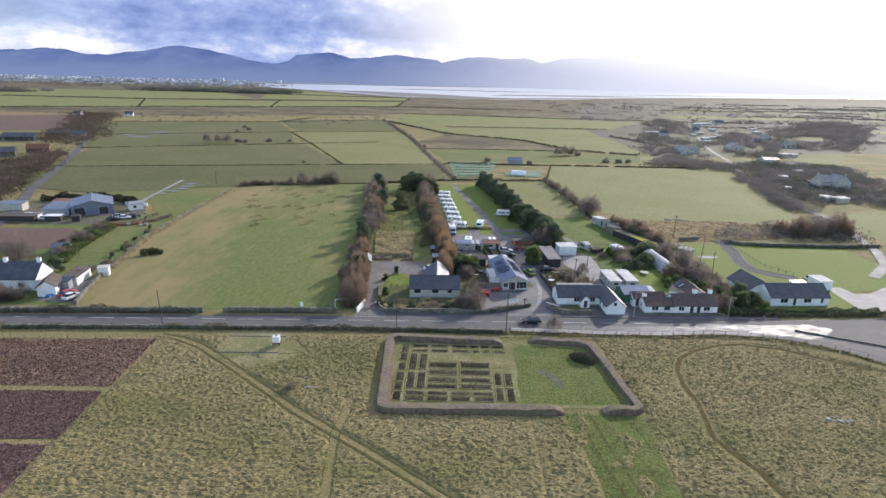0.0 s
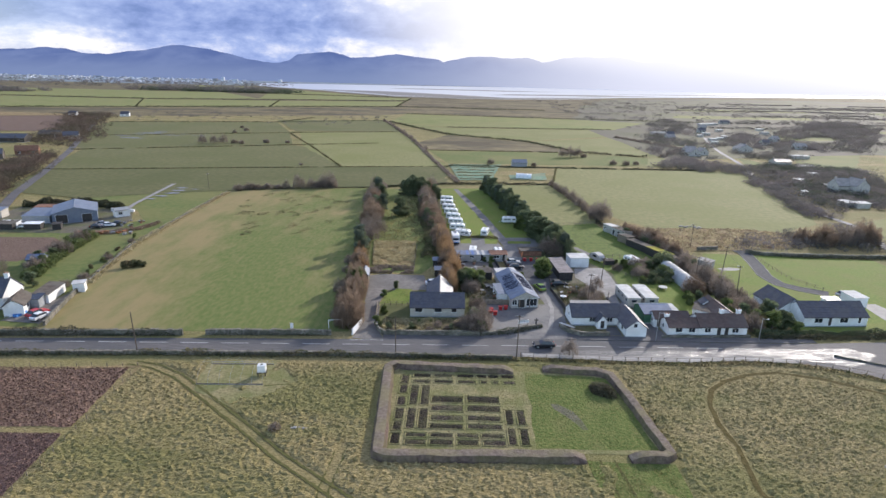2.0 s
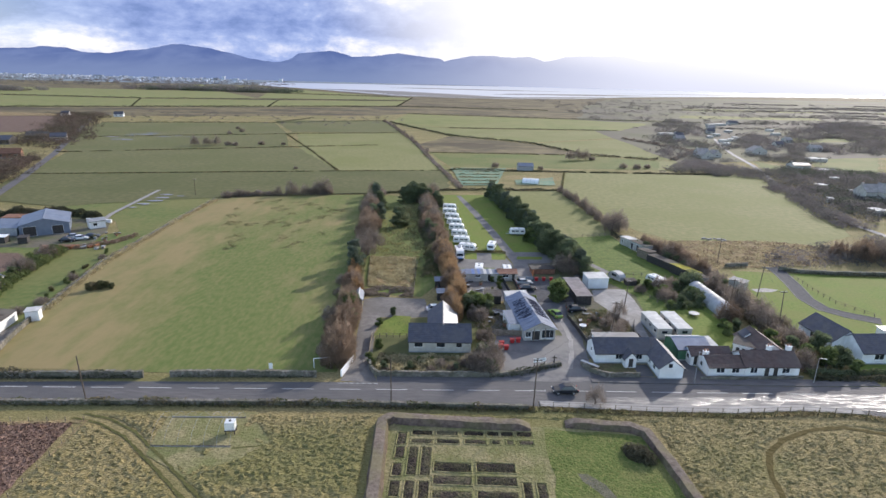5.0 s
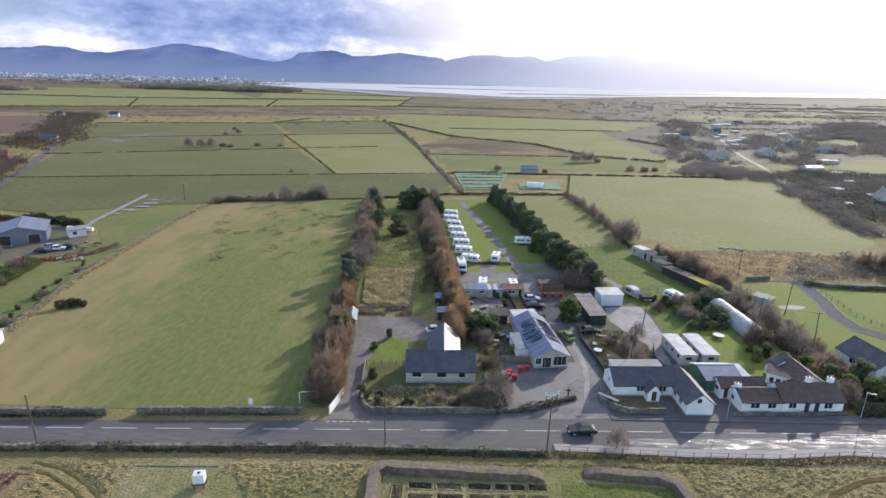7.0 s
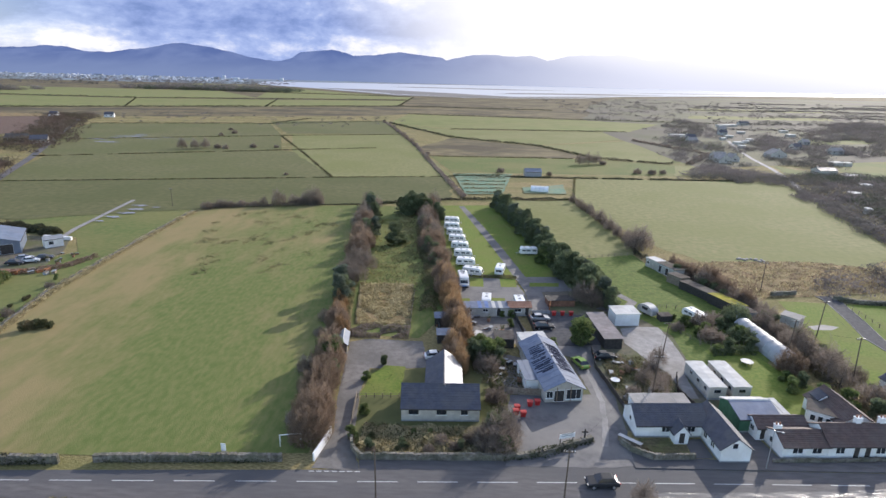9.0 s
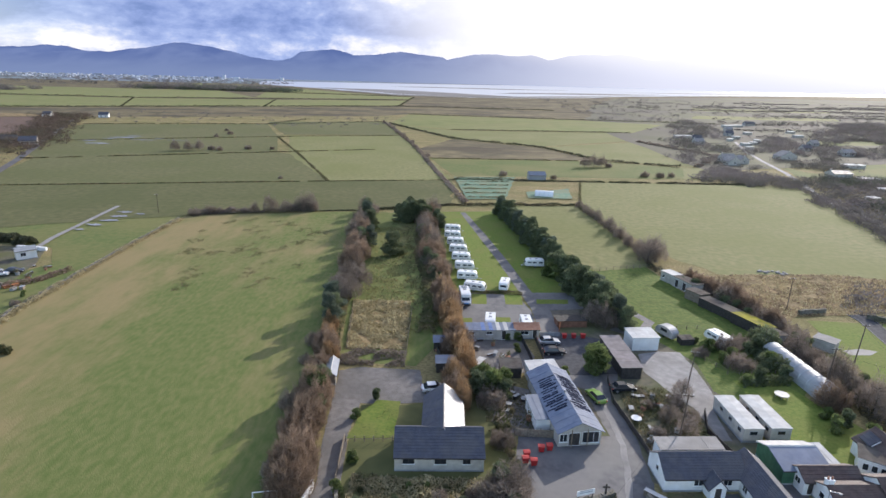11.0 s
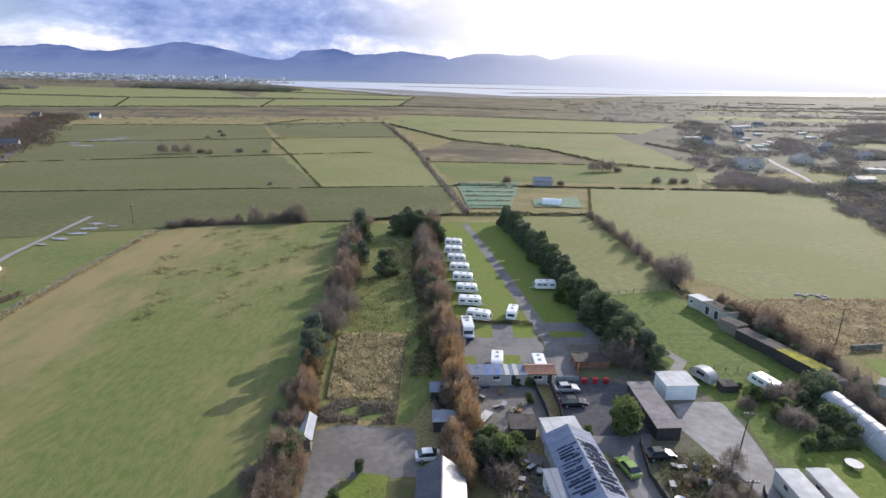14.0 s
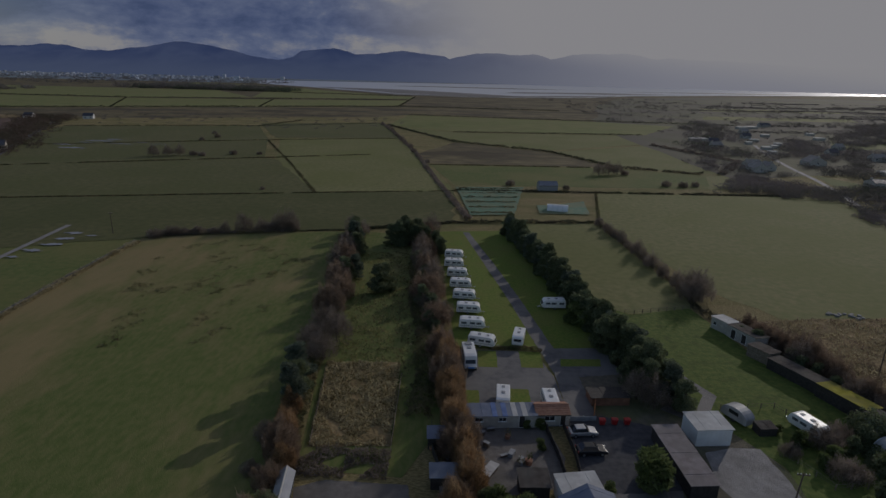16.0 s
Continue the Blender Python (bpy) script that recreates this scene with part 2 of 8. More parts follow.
m_slate = surf("blue slate roof", (0.044, 0.048, 0.066), (0.066, 0.071, 0.094), 1.4, rough=0.55, bump=0.3, bscale=5, c3=(0.11, 0.105, 0.10), scale3=0.5, amount3=0.4, island=0.12, local=True)
m_brown = surf("brown tiled roof", (0.070, 0.045, 0.040), (0.110, 0.072, 0.062), 1.4, rough=0.7, bump=0.3, bscale=5, c3=(0.11, 0.09, 0.08), scale3=0.5, amount3=0.5, island=0.12, local=True)
m_terra = surf("terracotta roof", (0.30, 0.14, 0.085), (0.40, 0.21, 0.135), 1.6, rough=0.8, bump=0.3, bscale=5, island=0.12, local=True)
m_metal = surf("pale metal roof sheet", (0.14, 0.17, 0.24), (0.20, 0.23, 0.30), 0.8, rough=0.75, spec=0.3, c3=(0.17, 0.19, 0.235), scale3=0.35, amount3=0.6, island=0.04, local=True)
m_blueroof = surf("weathered blue-grey roof sheet", (0.11, 0.14, 0.195), (0.165, 0.20, 0.26), 0.6, rough=0.5, c3=(0.16, 0.18, 0.22), scale3=0.2, amount3=0.6, island=0.10, local=True)
m_white = surf("white panel", (0.78, 0.78, 0.77), (0.84, 0.84, 0.83), 1.5, rough=0.4, c3=(0.68, 0.68, 0.65), scale3=0.5, amount3=0.5, local=True, vary=0.05)
m_whiteroof = surf("white roof sheet", (0.50, 0.49, 0.47), (0.62, 0.61, 0.58), 0.9, rough=0.8, spec=0.25, c3=(0.40, 0.385, 0.36), scale3=0.4, amount3=0.5, local=True)
m_glass = surf("dark window glass", (0.020, 0.024, 0.030), (0.030, 0.034, 0.040), 1, rough=0.08, spec=0.7)
m_dark = surf("dark painted timber", (0.030, 0.026, 0.024), (0.055, 0.048, 0.043), 2, rough=0.8, bump=0.2, bscale=8, local=True)
m_greyfelt = surf("worn mauve-grey felt roof", (0.26, 0.225, 0.215), (0.34, 0.30, 0.29), 0.9, rough=0.97, spec=0.1, bump=0.3, bscale=6, c3=(0.22, 0.20, 0.185), scale3=0.3, amount3=0.5, local=True)
m_felt = surf("brown-grey felt roof", (0.085, 0.072, 0.062), (0.135, 0.115, 0.10), 1.0, rough=0.97, spec=0.1, bump=0.3, bscale=6, c3=(0.16, 0.15, 0.13), scale3=0.3, amount3=0.5, local=True)
m_wood = surf("weathered timber", (0.16, 0.125, 0.09), (0.26, 0.215, 0.165), 3, rough=0.9, bump=0.3, bscale=12, vary=0.2, local=True)
m_pole = surf("brown pole timber", (0.085, 0.065, 0.05), (0.13, 0.10, 0.08), 3, rough=0.9, local=True)
m_greensheet = surf("green sheet cladding", (0.035, 0.11, 0.06), (0.055, 0.15, 0.085), 1.5, rough=0.6, island=0.1, local=True)
m_red = surf("red plastic", (0.36, 0.018, 0.018), (0.48, 0.032, 0.03), 2, rough=0.45, local=True)
m_rust = surf("rusty brown sheet", (0.16, 0.075, 0.045), (0.26, 0.13, 0.08), 1.2, rough=0.85, island=0.15, local=True)
m_yellow = surf("mossy yellow roof", (0.30, 0.27, 0.04), (0.42, 0.38, 0.08), 0.8, rough=0.97, spec=0.1, c3=(0.18, 0.16, 0.06), scale3=0.4, local=True)
m_polytop = surf("milky polythene", (0.27, 0.275, 0.28), (0.38, 0.38, 0.385), 0.7, rough=0.5, spec=0.3, c3=(0.38, 0.39, 0.39), scale3=0.4, amount3=0.6, local=True)
m_net = surf("green netting", (0.060, 0.165, 0.095), (0.125, 0.21, 0.135), 0.5, c3=(0.16, 0.165, 0.075), scale3=0.12, amount3=0.6, rough=0.8)
m_blue = surf("blue plastic", (0.05, 0.20, 0.55), (0.09, 0.30, 0.68), 2, rough=0.5, local=True)
m_grey = surf("grey paint", (0.25, 0.26, 0.27), (0.33, 0.34, 0.35), 2, rough=0.6, local=True)
m_steel = surf("galvanised steel", (0.42, 0.43, 0.44), (0.52, 0.53, 0.54), 3, rough=0.4, metal=0.7, local=True)
m_tyre = surf("black rubber", (0.02, 0.02, 0.02), (0.035, 0.035, 0.035), 5, rough=0.85, local=True)
m_orange = surf("orange-brown timber panel", (0.32, 0.115, 0.04), (0.44, 0.18, 0.07), 2, rough=0.8, local=True)
m_tint = surf("tinted caravan glass", (0.085, 0.095, 0.11), (0.13, 0.14, 0.155), 1, rough=0.15, spec=0.6)
m_bluesheet = surf("blue roof sheet", (0.10, 0.16, 0.34), (0.15, 0.22, 0.42), 1, rough=0.7, spec=0.3, local=True)
# vegetation
m_bark = surf("bark", (0.075, 0.060, 0.048), (0.13, 0.105, 0.085), 3, rough=0.95, local=True)
LEAF = dict(rough=0.7, spec=0.35, island=0.35, vary=0.18, leafy=0.46)
m_ever = surf("dark evergreen leaf", (0.135, 0.165, 0.092), (0.215, 0.250, 0.140), 0.6, c3=(0.07, 0.085, 0.035), scale3=0.3, amount3=0.5, **LEAF)
m_pine = surf("blue-green conifer needle", (0.105, 0.134, 0.098), (0.170, 0.200, 0.144), 0.6, **LEAF)
m_twig = surf("grey-brown twig", (0.180, 0.148, 0.122), (0.275, 0.228, 0.190), 0.5, **LEAF)
m_redtwig = surf("reddish twig", (0.205, 0.148, 0.106), (0.300, 0.222, 0.162), 0.5, **LEAF)
m_willow = surf("orange-brown willow twig", (0.285, 0.178, 0.092), (0.40, 0.268, 0.150), 0.5, **LEAF)
m_bramble = surf("bramble and dead bracken", (0.14, 0.125, 0.065), (0.25, 0.20, 0.115), 0.5, c3=(0.085, 0.11, 0.045), scale3=0.35, amount3=0.7, **LEAF)
m_shrub = surf("green shrub leaf", (0.105, 0.145, 0.048), (0.18, 0.215, 0.08), 0.5, **LEAF)
m_strawleaf = surf("dead straw-coloured stems", (0.34, 0.290, 0.165), (0.52, 0.455, 0.28), 0.5, rough=0.85, spec=0.2, island=0.3, leafy=0.5)
m_tussock = surf("grass tussock", (0.255, 0.222, 0.095), (0.465, 0.392, 0.200), 0.35, c3=(0.215, 0.218, 0.075), scale3=0.055, amount3=0.45, rough=0.85, spec=0.2, island=0.3, leafy=0.45)
m_farhedge = surf("winter hedge", (0.085, 0.078, 0.052), (0.145, 0.130, 0.088), 0.3, c3=(0.065, 0.082, 0.042), scale3=0.05, amount3=0.7, rough=0.9, spec=0.15, island=0.3, leafy=0.35)


def plain(name, colour, rough=0.5):
    return surf(name, tuple(0.9 * c for c in colour), colour, 2, rough=rough, local=True)


def water_mat(name, rough, tint, wave=0.4):
    m = bpy.data.materials.new(name)
    m.use_nodes = True
    nt = m.node_tree
    b = nt.nodes["Principled BSDF"]
    b.inputs["Base Color"].default_value = (*tint, 1)
    b.inputs["Roughness"].default_value = rough
    b.inputs["IOR"].default_value = 1.33
    n = nt.nodes.new("ShaderNodeTexNoise")
    g = nt.nodes.new("ShaderNodeNewGeometry")
    nt.links.new(g.outputs["Position"], n.inputs["Vector"])
    n.inputs["Scale"].default_value = wave
    bp = nt.nodes.new("ShaderNodeBump")
    bp.inputs["Strength"].default_value = 0.1
    nt.links.new(n.outputs["Fac"], bp.inputs["Height"])
    nt.links.new(bp.outputs[0], b.inputs["Normal"])
    return m


m_water = water_mat("estuary water", 0.35, (0.50, 0.52, 0.56), 0.05)


def damp(name, lo, hi):
    """Asphalt that has half dried: the gloss changes in streaks along the road."""
    m = surf(name, (0.085, 0.083, 0.083), (0.150, 0.145, 0.144), 1.5, bump=0.25, bscale=14, c3=(0.11, 0.107, 0.106), scale3=0.3, amount3=0.7, stretch=(0.25, 1.2, 1))
    nt = m.node_tree
    g = nt.nodes.new("ShaderNodeNewGeometry")
    mp = nt.nodes.new("ShaderNodeMapping")
    mp.inputs["Scale"].default_value = (0.2, 1.2, 1)
    mp.inputs["Rotation"].default_value = (0, 0, radians(-3))
    n = nt.nodes.new("ShaderNodeTexNoise")
    n.inputs["Scale"].default_value, n.inputs["Detail"].default_value, n.inputs["Roughness"].default_value = 1.5, 9, 0.7
    r = nt.nodes.new("ShaderNodeMapRange")
    for k, v in (("From Min", 0.49), ("From Max", 0.60), ("To Min", lo), ("To Max", hi)):
        r.inputs[k].default_value = v
    nt.links.new(g.outputs["Position"], mp.inputs["Vector"])
    nt.links.new(mp.outputs[0], n.inputs["Vector"])
    nt.links.new(n.outputs["Fac"], r.inputs["Value"])
    nt.links.new(r.outputs["Result"], nt.nodes["Principled BSDF"].inputs["Roughness"])
    return m


m_film = damp("half-dried wet asphalt", 0.76, 0.24)
m_puddle = water_mat("standing water", 0.22, (0.30, 0.30, 0.29), 0.3)
m_sand = surf("wet sand flats", (0.13, 0.12, 0.115), (0.22, 0.205, 0.20), 0.01, rough=0.6, c3=(0.13, 0.12, 0.11), scale3=0.004)

# ---- building blocks ----
class Geo:
    """Vertices and faces gathered for one mesh."""

    def __init__(self):
        self.v, self.f = [], []

    def add(self, verts, faces):
        n = len(self.v)
        self.v += [tuple(p) for p in verts]
        self.f += [tuple(i + n for i in q) for q in faces]
        return self

    def box(self, x0, x1, y0, y1, z0, z1):
        return self.add([(x, y, z) for x in (x0, x1) for y in (y0, y1) for z in (z0, z1)], [(0, 1, 3, 2), (4, 6, 7, 5), (0, 4, 5, 1), (2, 3, 7, 6), (0, 2, 6, 4), (1, 5, 7, 3)])

    def prism(self, profile, axis, a, b):
        """A profile (pairs in the two other axes, in xyz order) drawn out along an axis from a to b."""
        n = len(profile)
        put = {"x": lambda p, c: (c, p[0], p[1]), "y": lambda p, c: (p[0], c, p[1]), "z": lambda p, c: (p[0], p[1], c)}[axis]
        vs = [put(p, a) for p in profile] + [put(p, b) for p in profile]
        return self.add(vs, [tuple(range(n))[::-1], tuple(range(n, 2 * n))] + [(i, (i + 1) % n, n + (i + 1) % n, n + i) for i in range(n)])

    def tube(self, p0, p1, r0, r1=None, n=6):
        p0, p1 = Vector(p0), Vector(p1)
        r1 = r0 if r1 is None else r1
        q = (p1 - p0).to_track_quat("Z", "Y")
        ring = [(math.cos(2 * math.pi * k / n), math.sin(2 * math.pi * k / n)) for k in range(n)]
        vs = [p0 + q @ Vector((r0 * c, r0 * s, 0)) for c, s in ring] + [p1 + q @ Vector((r1 * c, r1 * s, 0)) for c, s in ring]
        return self.add(vs, [(i, (i + 1) % n, n + (i + 1) % n, n + i) for i in range(n)] + [tuple(range(n))[::-1], tuple(range(n, 2 * n))])

    def mesh(self, name, mat, smooth=False):
        me = bpy.data.meshes.new(name)
        me.from_pydata(self.v, [], self.f)
        bm = bmesh.new()
        bm.from_mesh(me)
        bmesh.ops.recalc_face_normals(bm, faces=bm.faces)
        bm.to_mesh(me)
        bm.free()
        me.materials.append(mat)
        if smooth:
            me.shade_smooth()
        return me


def thing(name, m, label, category, group="", kind=""):
    ob = new(name)
    ob.empty_display_size = 0.2
    ob.matrix_world = m
    return tagged(ob, label, category, group, kind)


def part(name, geo, mat, parent=None, label="", smooth=False, bevel=0.0):
    data = geo if isinstance(geo, bpy.types.Mesh) else geo.mesh(name, mat, smooth)
    ob = new(name, data)
    if parent:
        ob.parent = parent
    if bevel:
        b = ob.modifiers.new("bevel", "BEVEL")
        b.width, b.segments = bevel, 2
    if label:
        tagged(ob, label)
    return ob


def np_mesh(name, V, mat, per=3):
    """A mesh of loose polygons of per corners each."""
    V = np.asarray(V, float).reshape(-1, 3)
    n = len(V) // per
    me = bpy.data.meshes.new(name)
    me.vertices.add(len(V))
    me.vertices.foreach_set("co", V.ravel())
    me.loops.add(n * per)
    me.loops.foreach_set("vertex_index", np.arange(n * per, dtype=np.int32))
    me.polygons.add(n)
    me.polygons.foreach_set("loop_start", np.arange(0, n * per, per, dtype=np.int32))
    me.update(calc_edges=True)
    me.validate()
    me.materials.append(mat)
    return me


def area(name, pts, z, mat, label="", category="", kind="structure", thick=0.0, parent=None, wobble=0.0, seed=0):
    """A flat patch of ground with an outline, optionally drawn out downwards; wobble makes its edge uneven."""
    if wobble:
        rng = np.random.default_rng(seed + len(pts))
        out = []
        for (ax, ay), (bx, by) in zip(pts, pts[1:] + pts[:1]):
            ln = math.hypot(bx - ax, by - ay)
            k = max(1, int(ln / (wobble * 5)))
            for i in range(k):
                j = rng.normal(0, wobble * 0.4, 2)
                out.append((ax + (bx - ax) * i / k + j[0], ay + (by - ay) * i / k + j[1]))
        pts = out
    bm = bmesh.new()
    f = bm.faces.new([bm.verts.new((x, y, z)) for x, y in pts])
    f.normal_update()
    if f.normal.z < 0:
        f.normal_flip()
    if thick:
        r = bmesh.ops.extrude_face_region(bm, geom=[f])
        for v in [g for g in r["geom"] if isinstance(g, bmesh.types.BMVert)]:
            v.co.z = z
        for v in f.verts:
            v.co.z = z - thick
        bmesh.ops.recalc_face_normals(bm, faces=bm.faces)
    bmesh.ops.triangulate(bm, faces=[q for q in bm.faces if len(q.verts) > 4])
    me = bpy.data.meshes.new(name)
    bm.to_mesh(me)
    bm.free()
    me.materials.append(mat)
    ob = new(name, me)
    if parent:
        ob.parent = parent
        return ob
    return tagged(ob, label, category, kind=kind)


def along(pts, step):
    """Points at even steps along a line of points, with the heading there."""
    out = []
    for (ax, ay), (bx, by) in zip(pts, pts[1:]):
        ln = math.hypot(bx - ax, by - ay)
        k = max(1, round(ln / step))
        for i in range(k):
            out.append((ax + (bx - ax) * i / k, ay + (by - ay) * i / k, math.atan2(by - ay, bx - ax)))
    out.append((*pts[-1], out[-1][2]))
    return out


def strip(pts, width):
    """The outline of a band of a width along a line of points."""
    left, right = [], []
    for i, (x, y) in enumerate(pts):
        a, b = pts[max(0, i - 1)], pts[min(len(pts) - 1, i + 1)]
        d = Vector((b[0] - a[0], b[1] - a[1])).normalized()
        left.append((x - d.y * width / 2, y + d.x * width / 2))
        right.append((x + d.y * width / 2, y - d.x * width / 2))
    return left + right[::-1]


# ---- vegetation ----
def tris(rng, P, size, up=0.0, out=None, slim=1.0):
    """A loose triangle at each point: size across, slim for twigs and blades, turned at random, up or along out."""
    n = len(P)
    d = rng.normal(size=(n, 3))
    d[:, 2] += up * 2
    if out is not None:
        d += out
    d /= np.linalg.norm(d, axis=1, keepdims=True) + 1e-9
    s = rng.normal(size=(n, 3))
    s -= (s * d).sum(1, keepdims=True) * d
    s /= np.linalg.norm(s, axis=1, keepdims=True) + 1e-9
    ln = (size * rng.uniform(0.6, 1.4, n))[:, None]
    V = np.stack([P - s * ln * slim * 0.5 - d * ln * 0.4, P + s * ln * slim * 0.5 - d * ln * 0.4, P + d * ln * 0.6], 1)
    return V.reshape(-1, 3)


def lobes(rng, height, spread, low, n, taper):
    """Round masses that together make an uneven crown."""
    out = []
    for i in range(n):
        h = low + (height - low) * (i + 0.5) / n
        w = spread * (1 - taper * (h - low) / (height - low)) * rng.uniform(0.7, 1.0)
        a = rng.uniform(0, 2 * math.pi)
        r = w * rng.uniform(0.25, 0.6)
        out.append((r * math.cos(a), r * math.sin(a), h, w * rng.uniform(0.45, 0.75), (height - low) / n * rng.uniform(0.8, 1.5)))
    out.append((0, 0, height - (height - low) * 0.18, spread * (1 - taper) * 0.6 + 0.25, (height - low) * 0.2))
    return out


def in_dome(rng, height, spread, n, low=0.05):
    """Points of a loose, ragged dome of upright twigs, thinning out to its edge."""
    r = spread * rng.uniform(0, 1, n) ** 0.6
    a = rng.uniform(0, 2 * math.pi, n)
    k = rng.uniform(0, 50)
    rag = np.array([noise.noise(Vector((x * math.cos(q), x * math.sin(q), k)) * 1.1) for x, q in zip(r, a)])
    top = height * (1 - 0.5 * (r / spread) ** 2) * np.clip(0.85 + 0.7 * rag, 0.3, 1.35)
    z = top * (low + (1 - low) * rng.uniform(0, 1, n) ** 0.75)
    r = r * (1 + 0.25 * rag)
    P = np.stack([r * np.cos(a), r * np.sin(a), np.maximum(z, 0.1)], 1)
    d = np.stack([np.cos(a) * r / spread, np.sin(a) * r / spread, np.full(n, 0.4)], 1)
    return P, d


def in_lobes(rng, L, n, core=0.5):
    L = np.array(L)
    w = L[:, 3] ** 2 * L[:, 4]
    k = rng.choice(len(L), n, p=w / w.sum())
    d = rng.normal(size=(n, 3))
    d /= np.linalg.norm(d, axis=1, keepdims=True)
    r = rng.uniform(core**3, 1, n) ** (1 / 3)
    return L[k, :3] + d * r[:, None] * np.stack([L[k, 3], L[k, 3], L[k, 4]], 1), d


def trunk_geo(rng, height, r, limbs, spread, low):
    g = Geo()
    top = Vector((rng.normal(0, 0.1) * height * 0.3, rng.normal(0, 0.1) * height * 0.3, height * 0.8))
    mid = Vector((top.x * 0.3, top.y * 0.3, height * 0.4))
    g.tube((0, 0, -0.2), mid, r, r * 0.65)
    g.tube(mid, top, r * 0.65, r * 0.15)
    for i in range(limbs):
        z = low + (height * 0.75 - low) * rng.uniform(0, 1)
        base = mid * (z / mid.z) if z < mid.z else mid + (top - mid) * ((z - mid.z) / (top.z - mid.z))
        a = rng.uniform(0, 2 * math.pi)
        tip = base + Vector((math.cos(a), math.sin(a), rng.uniform(0.4, 1.1))) * spread * rng.uniform(0.5, 0.85)
        elbow = (base + tip) / 2 + Vector((0, 0, -0.08 * spread))
        g.tube(base, elbow, r * 0.35, r * 0.22, 5)
        g.tube(elbow, tip, r * 0.22, r * 0.05, 5)
    return g


def make_tree(name, label, seed, height, spread, kind, mat, n):
    rng = np.random.default_rng(seed)
    t = thing(name, pose(0, 0, -500), label, "tree" if height > 3 else "shrub")
    if kind == "bare":
        low = height * 0.22
        part("trunk", trunk_geo(rng, height, 0.028 * height, 12, spread, low), m_bark, t)
        P, d = in_dome(rng, height, spread, n, 0.3)
        V = tris(rng, P, 0.10 * height + 0.3, 0.35, d * 1.6, 0.055)
    elif kind == "bush":
        part("trunk", trunk_geo(rng, height * 0.8, 0.03 * height, 8, spread * 0.7, 0.1), m_bark, t)
        P, d = in_lobes(rng, lobes(rng, height, spread, height * 0.12, 5, 0.35), n, 0.45)
        P[:, 2] = np.maximum(P[:, 2], 0.05)
        V = tris(rng, P, 0.30 + 0.03 * height, 0.2, d, 0.45)
    elif kind == "twiggy":
        part("trunk", trunk_geo(rng, height * 0.8, 0.03 * height, 10, spread * 0.7, 0.1), m_bark, t)
        P, d = in_dome(rng, height, spread, n)
        V = tris(rng, P, 0.6 + 0.06 * height, 0.7, d * 1.3, 0.07)
    else:
        low = height * 0.08
        part("trunk", trunk_geo(rng, height, 0.03 * height, 8, spread * 0.6, low), m_bark, t)
        P, d = in_lobes(rng, lobes(rng, height, spread, low, 15, 0.45), n, 0.55)
        V = tris(rng, P, 0.27 + 0.015 * height, 0.3, d * 0.8, 0.5)
    part("crown", np_mesh("crown", V, mat), mat, t)
    return t


TREES = {}


def tree(kind, x, y, size=1.0, turn=None, label="", group=""):
    """One tree or shrub of a kind, its look picked by its place. The first of each model is the model itself."""
    k = int(abs(x * 7.3 + y * 3.1) * 10)
    looks = TREES[kind]
    i = k % len(looks)
    s = size * (0.88 + 0.24 * ((k * 37) % 100) / 100)
    scale = (s * (0.92 + 0.16 * ((k * 53) % 100) / 100), s, s)
    m = pose(x, y, 0, 0, 0, turn if turn is not None else (k * 71) % 360)
    if callable(looks[i]):
        t = looks[i] = looks[i]()
        t.matrix_basis = m @ Matrix.Diagonal((*scale, 1))
    else:
        t = copy_thing(looks[i], m)
        t.scale = scale
    if label or group:
        tagged(t, label, group=group)
    return t


def models(seeds, *spec):
    name, label, *rest = spec
    return [lambda s=s: make_tree(name, label, s, *rest) for s in seeds]


TREES["bare"] = models((1, 2, 3), "bare_tree", "leafless winter tree with a fine grey-brown crown", 6.5, 3.0, "bare", m_twig, 2600)
TREES["redbush"] = models((4, 5, 6), "bare_shrub", "leafless reddish-brown shrub with dense upright twigs", 5.2, 2.9, "twiggy", m_redtwig, 5200)
TREES["willow"] = models((7, 8, 9), "willow_shrub", "leafless orange-brown willow with dense upright twigs", 5.0, 1.9, "twiggy", m_willow, 3400)
TREES["greytwig"] = models((10, 11, 12), "thorn_shrub", "leafless grey-brown thorn bush with tangled twigs", 3.6, 2.6, "twiggy", m_twig, 2800)
TREES["ever"] = models((13, 14, 15), "evergreen_tree", "dense dark green evergreen tree", 7.4, 3.6, "ever", m_ever, 6600)
TREES["pine"] = models((16, 17, 18), "conifer", "dark blue-green conifer with a ragged outline", 7.6, 3.5, "ever", m_pine, 6200)
TREES["shrub"] = models((19, 20), "green_shrub", "rounded green garden shrub", 2.4, 1.5, "bush", m_shrub, 1300)
TREES["bramble"] = models((21, 22), "bramble_bush", "tangled bramble and dead bracken bush", 1.6, 1.5, "bush", m_bramble, 1100)
TREES["dark"] = models((23, 24), "laurel_bush", "dark green bushy evergreen shrub", 3.2, 2.0, "bush", m_ever, 1900)


def row(kinds, pts, step, size=1.0, jitter=0.8, seed=0, group=""):
    rng = np.random.default_rng(seed)
    for x, y, a in along(pts, step):
        j = rng.normal(0, jitter, 2)
        tree(kinds[int(rng.integers(len(kinds)))], x + j[0], y + j[1], size * rng.uniform(0.75, 1.2), group=group)


